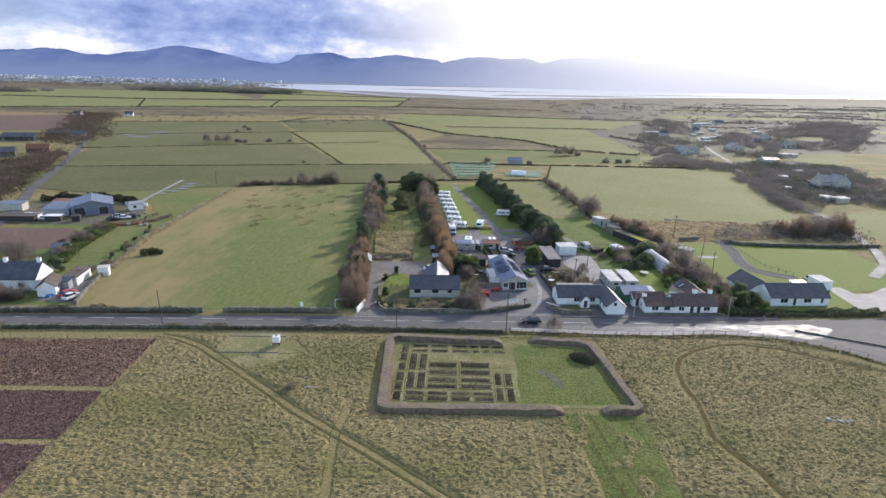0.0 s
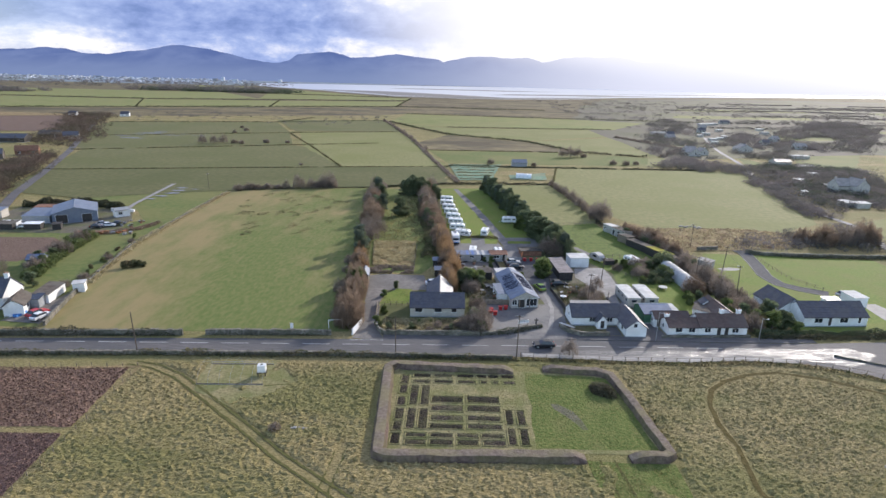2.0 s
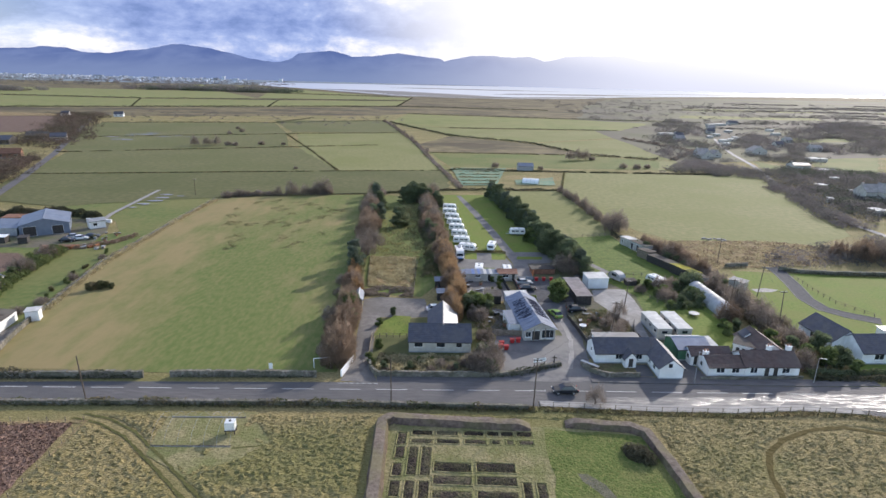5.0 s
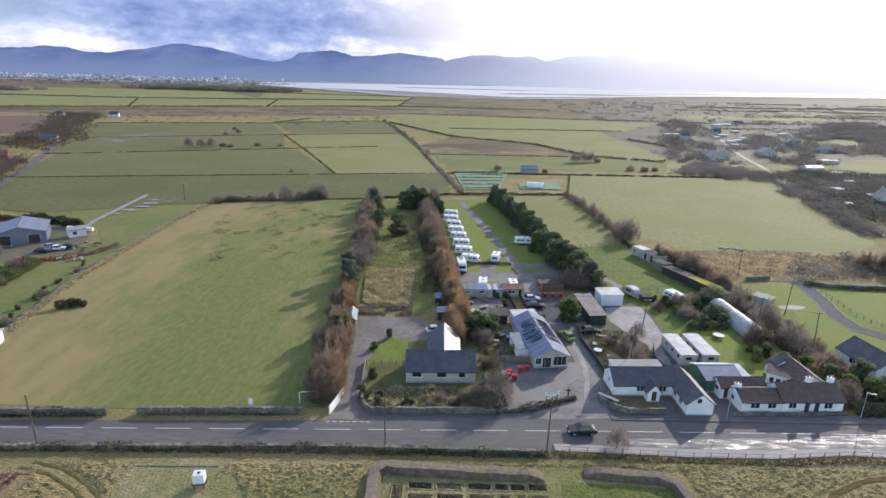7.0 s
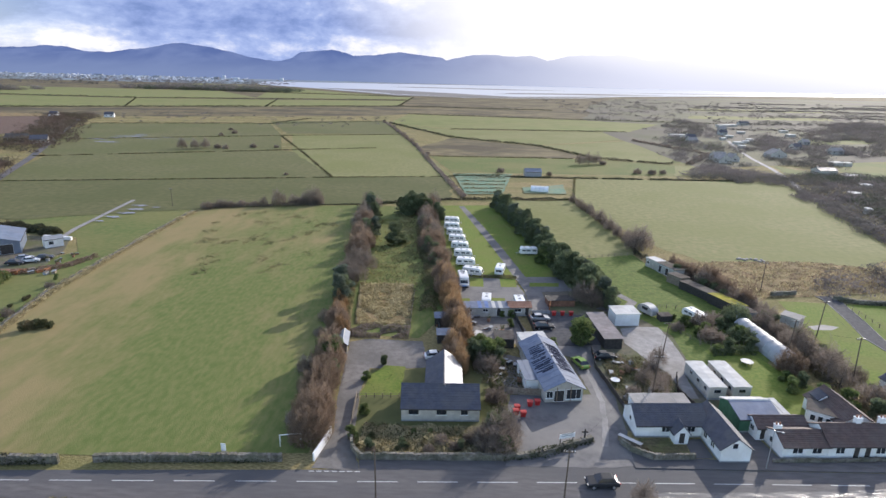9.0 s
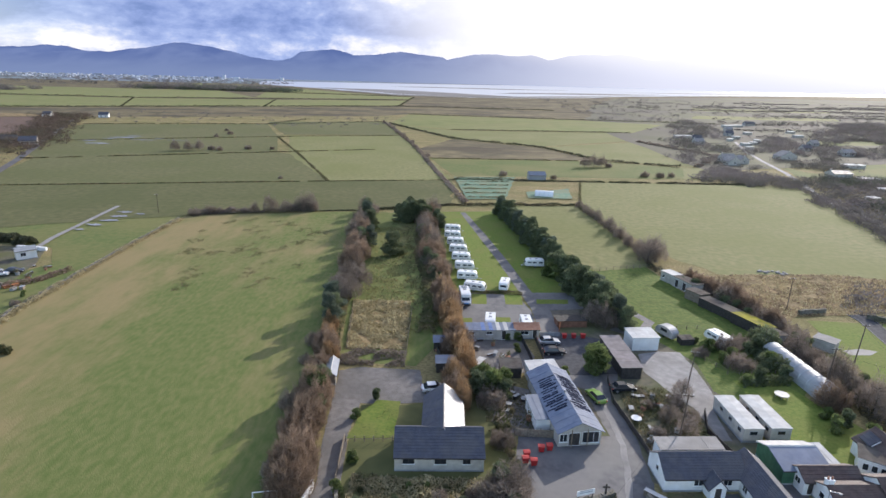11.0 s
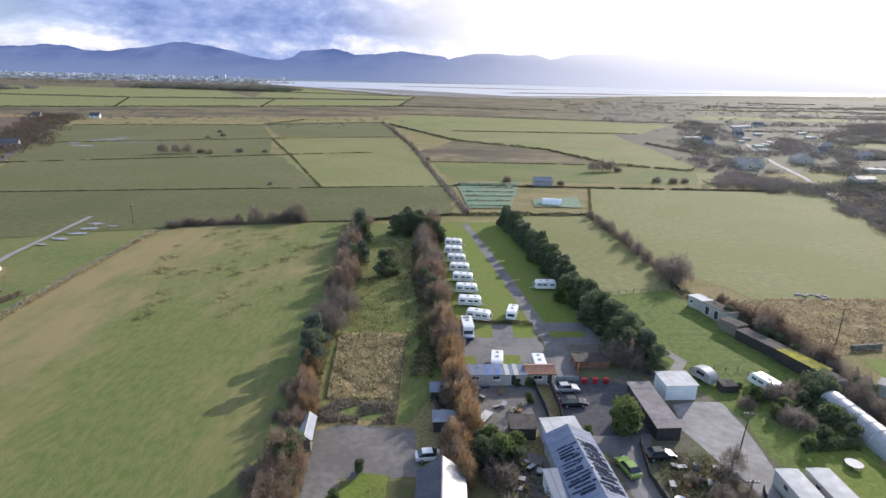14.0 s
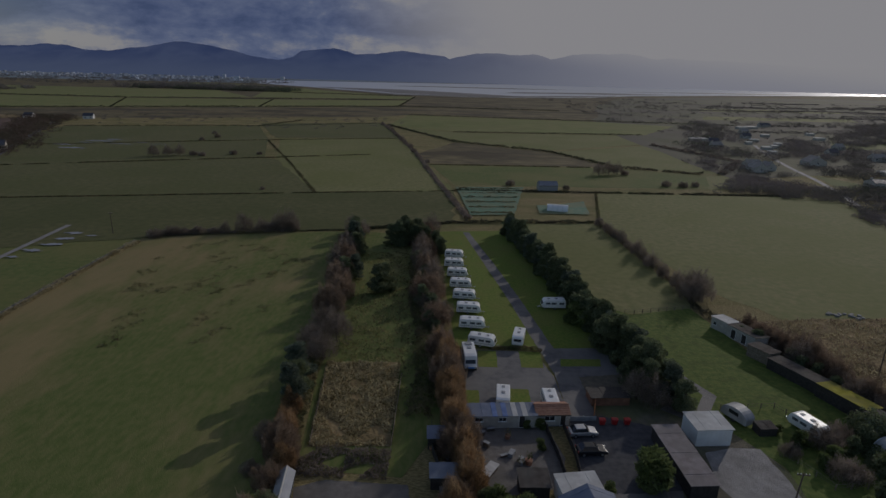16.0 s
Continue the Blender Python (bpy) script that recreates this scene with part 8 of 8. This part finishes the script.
# vegetable garden, hedges and shrubs behind the cottages
for x, y, k, s in ((48.4, 163, "shrub", 1.0), (49, 158.6, "shrub", 0.9), (54.6, 161.4, "dark", 0.8), (57.4, 163, "dark", 1.0), (57.2, 157.6, "shrub", 1.2), (57.6, 152.6, "dark", 0.8), (55.4, 165.4, "greytwig", 0.8), (52.0, 163.6, "greytwig", 0.9), (50.6, 156.6, "greytwig", 0.8), (52.6, 151.6, "dark", 0.9), (49.6, 150.4, "shrub", 0.8), (51.4, 160, "shrub", 1.0), (47, 166, "shrub", 0.6), (46.0, 161, "greytwig", 0.6), (52.4, 156.4, "greytwig", 0.7), (57.5, 141, "shrub", 0.9), (56.8, 137.6, "shrub", 1.1), (59.4, 139, "dark", 0.8), (60.6, 135.4, "shrub", 1.1), (63.6, 133.4, "shrub", 1.2), (61.6, 131, "dark", 0.8), (66, 130.4, "dark", 1.1), (66.8, 126.6, "shrub", 1.4), (69, 124, "shrub", 1.5), (72, 124.6, "dark", 1.2), (64.4, 124, "greytwig", 1.0), (71.4, 129.6, "dark", 1.3), (68.4, 134, "greytwig", 1.2), (74, 134, "shrub", 1.0), (73.6, 122.4, "shrub", 1.0)):
    tree(k, x, y, s)
hedge("evergreen_mass", [(61, 168), (58.6, 160), (57.6, 154.6)], 3.4, 6.0, m_ever, 520, 0.42, 50, "broad dark evergreen thicket beside the polytunnel")
hedge("clipped_hedge", [(48.6, 150.4), (57.4, 151.4)], 1.9, 1.6, m_ever, 260, 0.3, 51, "clipped dark green hedge in the garden")
hedge("front_hedge", [(63.6, 120.6), (70, 121.0), (75, 121.6), (88, 123.0), (101, 124.2)], 1.5, 1.6, m_ever, 160, 0.35, 52, "dark green hedge along the front of the corner plot")
hedge("roadside_hedge", [(64, 119.2), (75, 119.9), (101, 122.4), (150, 128)], 1.3, 1.3, m_farhedge, 110, 0.35, 53, "low brown hedge along the pavement")
row(["greytwig", "dark", "greytwig", "bare"], [(67, 140), (66.4, 150), (66, 160), (66.6, 170), (64, 180), (61, 191), (57.6, 202)], 3.0, 0.85, 0.8, 10, "thorn trees along the sheds")
row(["greytwig", "dark", "shrub", "greytwig"], [(71, 136), (71, 148), (69.6, 158), (68.6, 168)], 3.2, 0.8, 1.0, 11, "thorn trees beside the lawn")
hedge("thorn_hedge", [(65, 138), (65.6, 160), (65.6, 176), (61, 192), (57, 205), (53, 214)], 1.6, 2.4, m_farhedge, 130, 0.5, 54, "dark brown thorn hedge along the sheds", slim=0.2)
row(["bare", "greytwig", "bare"], [(53.4, 226), (52.6, 245), (51, 262), (48.6, 282), (47.4, 290)], 4.2, 0.62, 0.6, 12, "bare trees along the field boundary")
for x, y, s in ((56.0, 219, 1.15), (54.4, 222.6, 1.1), (57.4, 224.4, 1.1), (53.4, 217.6, 0.9)):
    tree("bare", x, y, s)
hedge("field_hedge", [(53.4, 214), (55, 228), (52, 255), (48, 291)], 1.1, 1.5, m_farhedge, 90, 0.45, 55, "bare thorn hedge along the field boundary", slim=0.2)
hedge("field_hedge", [(-37, 271.4), (-4, 285.4), (13, 287.6), (47, 292)], 1.2, 1.4, m_farhedge, 60, 0.5, 56, "low dark hedge at the end of the plots")
hedge("field_hedge", [(-98, 256), (-80, 262), (-55, 268)], 2.3, 3.0, m_twig, 170, 0.55, 57, "bare brown hedge at the end of the wide field", slim=0.2)
row(["greytwig", "bare", "greytwig"], [(-96, 257), (-80, 262.6), (-62, 267), (-56, 269)], 4.2, 0.8, 0.7, 13, "bare trees at the end of the wide field")
tree("bare", -57.4, 269.4, 1.1)
tree("bare", -60.4, 268.6, 1.0)
hedge("field_hedge", [(-55, 268), (-37, 271.4)], 0.6, 0.9, m_farhedge, 40, 0.4, 58, "low dark field boundary")
tree("bramble", -84.2, 150.8, 1.15, label="lone dark bramble bush in the grazed field")
for x, y, k in ((-85.8, 150.0, 1.0), (-83.0, 151.3, 1.1), (-81.6, 151.4, 0.8)):
    tree("bramble", x, y, k, label="lone dark bramble bush in the grazed field")
hedge("farm_hedge", [(-104, 140), (-108, 152), (-110, 164), (-112, 178)], 2.4, 5.0, m_shrub, 220, 0.45, 59, "thick green hedge behind the white house")
row(["dark", "greytwig", "shrub"], [(-100, 136), (-106, 146), (-110, 160), (-114, 176)], 4, 0.9, 1.2, 14, "shrubs behind the white house")
row(["shrub", "greytwig", "bramble"], [(-90.4, 136), (-93.4, 148), (-96, 168), (-97, 176)], 4, 0.6, 1.0, 15, "scrub along the field wall")
row(["bare", "greytwig"], [(-104, 114.0), (-99, 114.8), (-95, 115.6)], 2.6, 0.7, 0.8, 16, "bare garden trees by the white house")
row(["dark", "greytwig", "bare"], [(-135, 140), (-122, 146), (-114, 140)], 4, 1.0, 1.5, 17, "shrubs behind the white house")
hedge("yard_scrub", [(-112, 180), (-103, 186), (-100, 196)], 1.2, 3, m_redtwig, 90, 0.45, 60, "reddish scrub at the edge of the farm yard")

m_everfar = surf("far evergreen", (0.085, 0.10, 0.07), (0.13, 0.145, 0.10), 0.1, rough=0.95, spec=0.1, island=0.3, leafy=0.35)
# twig colour lifted and blued to stand in for haze over the distance
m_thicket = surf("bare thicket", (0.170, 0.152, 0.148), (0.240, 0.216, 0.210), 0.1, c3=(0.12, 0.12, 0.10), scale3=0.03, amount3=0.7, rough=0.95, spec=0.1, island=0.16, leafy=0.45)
row(["redbush", "redbush", "greytwig"], [(60, 203.6), (62.6, 196), (65, 189), (66.8, 181), (69.0, 174)], 2.2, 0.72, 0.7, 23, "reddish-brown bushes behind the sheds")
# ragged hedge lines over the far coastal land
far_rng = np.random.default_rng(88)
for k in range(16):
    y = 560 + 74 * k + far_rng.uniform(-15, 15)
    x = far_rng.uniform(0.32, 0.75) * y
    ln = far_rng.uniform(90, 260) * (0.6 + y / 1400)
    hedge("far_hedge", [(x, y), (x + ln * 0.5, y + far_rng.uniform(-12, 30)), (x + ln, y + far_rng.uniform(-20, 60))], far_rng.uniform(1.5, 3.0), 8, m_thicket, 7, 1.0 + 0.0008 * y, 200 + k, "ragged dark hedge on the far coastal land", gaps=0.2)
for k, pts in enumerate([[(300, 560), (420, 600), (460, 660), (340, 640)], [(420, 690), (560, 700), (600, 740), (470, 735)], [(560, 560), (760, 600), (820, 680), (640, 650)], [(330, 900), (560, 930), (600, 1010), (360, 980)], [(640, 860), (900, 900), (960, 980), (700, 960)], [(420, 1130), (700, 1180), (740, 1260), (460, 1240)], [(820, 1150), (1150, 1200), (1200, 1300), (880, 1280)]]):
    area("meadow", pts, 0.13 + 0.01 * k, m_pale if k % 2 else m_green, "dull green meadow between ragged hedges", "field", wobble=6, seed=k)

# field boundaries farther off
for k, (pts, h, w, m, n) in enumerate([
    ([(-210, 293), (-64, 329), (-4, 343)], 0.45, 0.8, m_bramble, 22), ([(-4, 344), (60, 349), (157, 356)], 0.8, 1.6, m_farhedge, 26), ([(1.7, 291), (-15, 375), (-31, 463), (-55, 570), (-85, 690)], 1.3, 2.6, m_twig, 22),
    ([(-76, 669), (-7, 539), (60, 494), (90, 430), (134, 412)], 1.5, 3.2, m_farhedge, 16), ([(-64, 329), (-100, 412), (-146, 513)], 0.5, 1.6, m_bramble, 14), ([(-245, 368), (-119, 425), (-60, 452)], 0.6, 1.0, m_bramble, 20),
    ([(-300, 441), (-146, 514), (-50, 551)], 0.6, 1.2, m_bramble, 16), ([(-20, 419), (88, 427)], 0.5, 1.0, m_bramble, 16), ([(-10, 618), (168, 640)], 1.2, 2.4, m_farhedge, 8), ([(-583, 733), (-104, 1006), (150, 1012)], 2.2, 5, m_farhedge, 12),
    ([(-1500, 1010), (-560, 1050), (-110, 1240)], 2.2, 5, m_farhedge, 9), ([(-600, 1500), (-120, 1440)], 2.2, 5, m_farhedge, 9), ([(-450, 815), (-560, 1040)], 1.1, 2.2, m_farhedge, 6), ([(-290, 905), (-340, 1120)], 1.1, 2.2, m_farhedge, 6), ([(-104, 1006), (-112, 1430)], 1.1, 2.2, m_farhedge, 6),
    ([(-70, 822), (150, 802), (330, 800)], 1.8, 4, m_farhedge, 10), ([(-190, 620), (-85, 690)], 1.0, 2, m_farhedge, 8), ([(-340, 570), (-190, 622), (-170, 700)], 1.2, 3, m_farhedge, 8), ([(145, 414), (180, 470), (150, 556)], 2, 5, m_twig, 30), ([(50, 297), (60, 347)], 0.5, 0.8, m_bramble, 16),
]):
    hedge("far_hedge", pts, h, w, m, n, 0.55 + 0.0006 * max(p[1] for p in pts), 70 + k, "thin dark hedge between far fields", gaps=0.12)
row(["greytwig", "bare"], [(-20, 400), (-35, 470), (-60, 590), (-84, 690)], 22, 0.7, 1.5, 18, "scattered thorn trees along the ditch")
for x, y, s in ((-182, 418, 1.0), (-175, 421, 1.1), (-169, 423, 1.0), (-162, 426, 0.9), (-156, 424, 0.8), (-141, 434, 0.9), (-126, 437, 0.7), (73, 400, 1.0), (79, 402, 1.1), (84, 404, 1.0), (88, 403, 0.9), (-88, 332, 0.5), (100, 372, 0.8), (108, 371, 0.9), (115, 374, 0.7), (48, 356, 0.6), (22, 361, 0.8), (-190, 500, 0.8), (-187, 520, 0.9), (-200, 545, 0.8)):
    tree("greytwig" if s < 0.95 else "bare", x, y, s, group="lone thorn trees in the far fields")


m_darkscrub = surf("dark reddish scrub", (0.118, 0.088, 0.072), (0.178, 0.136, 0.110), 0.1, c3=(0.085, 0.088, 0.055), scale3=0.04, amount3=0.6, rough=0.95, spec=0.1, island=0.2, leafy=0.4)


def thicket(name, x0, x1, y0, y1, n, height, mat, seed, label, inside=None, gap=0.12):
    """Far woodland and scrub: many ragged clumps of twigs in one mass."""
    rng = np.random.default_rng(seed)
    soft = min(5, 0.025 * (x1 - x0))
    P = []
    C = np.stack([rng.uniform(x0, x1, n), rng.uniform(y0, y1, n)], 1)
    for cx, cy in C:
        if inside and not inside(cx + rng.normal(0, soft), cy + rng.normal(0, 1.4 * soft)):
            continue
        if noise.noise(Vector((cx, cy, seed)) * 0.02) < -gap:
            continue
        h = height * rng.uniform(0.5, 1.3)
        r = h * rng.uniform(0.9, 1.7)
        m = 90
        d = rng.normal(size=(m, 3))
        d /= np.linalg.norm(d, axis=1, keepdims=True)
        d *= rng.uniform(0.4, 1, (m, 1)) ** 0.5
        P.append(np.stack([cx + d[:, 0] * r, cy + d[:, 1] * r, h * 0.5 + d[:, 2] * h * 0.5], 1))
    P = np.concatenate(P)
    tagged(new(name, np_mesh(name, tris(rng, P, height * 0.26, 0.4, None, 0.35), mat)), label, "woodland", kind="stuff")


thicket("road_scrub", -240, -150, 200, 390, 3000, 3.6, m_darkscrub, 81, "bare scrub and trees along the straight road", in_poly([(-163, 190), (-186, 190), (-252, 310), (-302, 400), (-257, 385), (-219, 300), (-177, 212)]), 0.7)
thicket("road_trees", -430, -240, 380, 680, 2400, 4.2, m_darkscrub, 82, "bare trees along the straight road", in_poly([(-262, 385), (-252, 395), (-330, 530), (-398, 660), (-430, 650), (-350, 520), (-300, 400)]), 0.6)
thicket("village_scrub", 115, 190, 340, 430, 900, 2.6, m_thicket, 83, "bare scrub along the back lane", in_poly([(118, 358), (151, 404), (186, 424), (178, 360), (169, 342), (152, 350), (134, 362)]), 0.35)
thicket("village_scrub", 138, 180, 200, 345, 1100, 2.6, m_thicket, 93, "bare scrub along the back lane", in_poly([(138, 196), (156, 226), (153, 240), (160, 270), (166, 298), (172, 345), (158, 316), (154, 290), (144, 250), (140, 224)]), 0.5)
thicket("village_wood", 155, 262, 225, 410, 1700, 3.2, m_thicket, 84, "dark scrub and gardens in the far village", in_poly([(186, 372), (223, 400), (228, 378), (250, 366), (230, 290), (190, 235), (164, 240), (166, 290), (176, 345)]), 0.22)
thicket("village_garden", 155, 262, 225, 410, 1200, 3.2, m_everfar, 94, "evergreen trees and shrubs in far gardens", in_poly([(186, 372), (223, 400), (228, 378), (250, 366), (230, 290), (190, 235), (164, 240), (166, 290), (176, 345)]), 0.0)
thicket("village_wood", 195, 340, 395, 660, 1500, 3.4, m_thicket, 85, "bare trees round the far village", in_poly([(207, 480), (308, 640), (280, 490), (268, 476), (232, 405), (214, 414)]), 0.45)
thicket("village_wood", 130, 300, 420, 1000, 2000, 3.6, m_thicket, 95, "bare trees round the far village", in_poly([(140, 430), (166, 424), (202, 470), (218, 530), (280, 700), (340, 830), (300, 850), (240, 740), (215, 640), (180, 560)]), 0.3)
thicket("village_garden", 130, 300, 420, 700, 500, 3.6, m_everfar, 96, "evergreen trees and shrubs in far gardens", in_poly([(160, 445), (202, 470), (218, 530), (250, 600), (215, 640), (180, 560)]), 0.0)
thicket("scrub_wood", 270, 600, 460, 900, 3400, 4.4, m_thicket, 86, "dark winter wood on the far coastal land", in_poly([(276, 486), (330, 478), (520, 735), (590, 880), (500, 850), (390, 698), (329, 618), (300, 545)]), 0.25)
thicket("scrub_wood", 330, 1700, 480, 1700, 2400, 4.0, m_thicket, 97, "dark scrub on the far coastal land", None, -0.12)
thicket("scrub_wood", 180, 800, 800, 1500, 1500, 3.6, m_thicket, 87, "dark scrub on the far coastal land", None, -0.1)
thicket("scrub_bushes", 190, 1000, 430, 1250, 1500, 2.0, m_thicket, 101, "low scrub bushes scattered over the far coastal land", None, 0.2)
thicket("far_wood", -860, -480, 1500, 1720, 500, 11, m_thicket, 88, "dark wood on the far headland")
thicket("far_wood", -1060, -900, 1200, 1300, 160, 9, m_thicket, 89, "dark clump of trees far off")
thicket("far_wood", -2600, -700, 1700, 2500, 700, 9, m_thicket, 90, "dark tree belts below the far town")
thicket("marsh_scrub", -400, -60, 600, 760, 160, 2.2, m_thicket, 91, "dark gorse clumps on the marsh")
thicket("lane_scrub", 88, 150, 183, 222, 200, 2.6, m_thicket, 92, "bare scrub beside the rough ground", in_poly([(92, 184), (120, 186), (142, 188), (148, 215), (138, 222), (120, 205), (96, 196)]))
row(["redbush", "bare"], [(118, 196), (128, 194), (138, 197), (142, 206)], 3, 1.1, 1.2, 19, "reddish bare trees at the lane corner")
ROUGH = in_poly([(60, 206), (68, 209), (104, 213), (118, 209), (121, 192), (90, 184), (76, 182), (70, 178), (66, 190)])
patch("rough_growth", 60, 121, 178, 213, 14000, 0.5, 0.5, m_strawleaf, 48, "straw-coloured clumps on the rough ground", "undergrowth", ROUGH)
patch("rough_growth", 60, 121, 178, 213, 9000, 0.5, 0.5, m_redtwig, 53, "brown dead stems on the rough ground", "undergrowth", ROUGH)
stone_heap(84.9, 213.4, 10, 0.5, 5, "heap of pale stones at the field edge")
stone_heap(89.4, 212.2, 8, 0.5, 6, "heap of pale stones at the field edge")
# darker rush clumps in the wide field
rush = np.random.default_rng(61)
P = []
for k in range(34):
    cx, cy = (rush.uniform(-84, -44), rush.uniform(204, 252)) if k < 28 else (rush.uniform(-74, -48), rush.uniform(184, 200))
    ln = rush.uniform(2.5, 8)
    for j in range(int(ln * 3.2)):
        u = rush.uniform(-ln / 2, ln / 2)
        c = (cx + 0.30 * u + rush.normal(0, 0.9), cy + 0.95 * u + rush.normal(0, 0.5))
        P.append(np.stack([c[0] + rush.normal(0, 0.42, 14), c[1] + rush.normal(0, 0.30, 14), rush.uniform(0, 0.2, 14)], 1))
P = np.concatenate(P)
tagged(new("rush_clumps", np_mesh("rush_clumps", tris(rush, P, 0.27, 0.3, None, 0.4), m_bramble)), "brown rush clumps in the grazed field", "grass", kind="stuff")

# netted plots beyond the caravan field
area("net_plot", [(2.4, 297), (19, 300), (28, 356), (-4, 352)], 0.32, m_net, "plot under flat green netting", "netting", wobble=0.4)
area("net_plot", [(29, 303.5), (48.4, 304.6), (50.6, 328), (39, 321), (29.4, 317.4)], 0.32, m_net, "plot under flat green netting", "netting", wobble=0.4)
for k in range(6):
    hedge("net_row", [(2.6 - 1.0 * k, 301 + 9.4 * k), (18.5 + 1.4 * k, 303 + 9.6 * k)], 0.9, 1.6, m_bramble, 30, 0.5, 100 + k, "row of plants under netting")
polytunnel(pose(40.6, 309, 0, 0, 0, 80), 8, 4.2, 2.6, "small white polytunnel beside the netted plots", m_white, 5)
house("field_shed", pose(34.6, 350, 0, 0, 0, 4), 8.6, 6, 2.6, 4.0, m_grey, m_blueroof, "grey field shed with a shallow roof", "shed", courses=3)

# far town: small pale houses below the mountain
# blue-grey ground sheet with the air's haze painted into the colour
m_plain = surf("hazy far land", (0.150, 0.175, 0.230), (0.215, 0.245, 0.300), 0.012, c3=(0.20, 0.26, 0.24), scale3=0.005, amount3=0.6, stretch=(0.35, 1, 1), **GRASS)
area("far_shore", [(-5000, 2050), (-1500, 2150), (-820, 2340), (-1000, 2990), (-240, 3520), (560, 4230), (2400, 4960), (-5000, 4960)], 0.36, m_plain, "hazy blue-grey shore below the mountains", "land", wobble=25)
# blue-grey wall colour, with a random tone for each house
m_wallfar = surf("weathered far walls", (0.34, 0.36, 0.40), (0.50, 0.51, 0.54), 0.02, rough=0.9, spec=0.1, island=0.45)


def town():
    rng = np.random.default_rng(71)
    g = Geo()
    for i in range(420):
        y = rng.uniform(2500, 4000)
        x = -y * min(0.84, 0.36 + abs(rng.normal(0, 0.22)) if i % 3 == 0 else rng.uniform(0.42, 0.84))
        w, d, h = rng.uniform(5, 11), rng.uniform(6, 9), rng.uniform(2.5, 5)
        g.prism([(y - d / 2, 0), (y + d / 2, 0), (y + d / 2, h), (y, h + 3), (y - d / 2, h)], "x", x, x + w)
    for x, w, h in ((-1380, 26, 13), (-1330, 14, 22), (-1270, 30, 12), (-1010, 20, 16), (-2050, 40, 12), (-1720, 34, 11)):
        g.box(x, x + w, 3300, 3314, 0, h)
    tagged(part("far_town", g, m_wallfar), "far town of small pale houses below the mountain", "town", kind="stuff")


town()
thicket("town_trees", -3300, -900, 2300, 3300, 700, 7, m_thicket, 98, "dark trees between the houses of the far town")
thicket("far_wood", -820, -420, 1480, 1620, 420, 9, m_everfar, 99, "dark evergreen wood on the far headland")
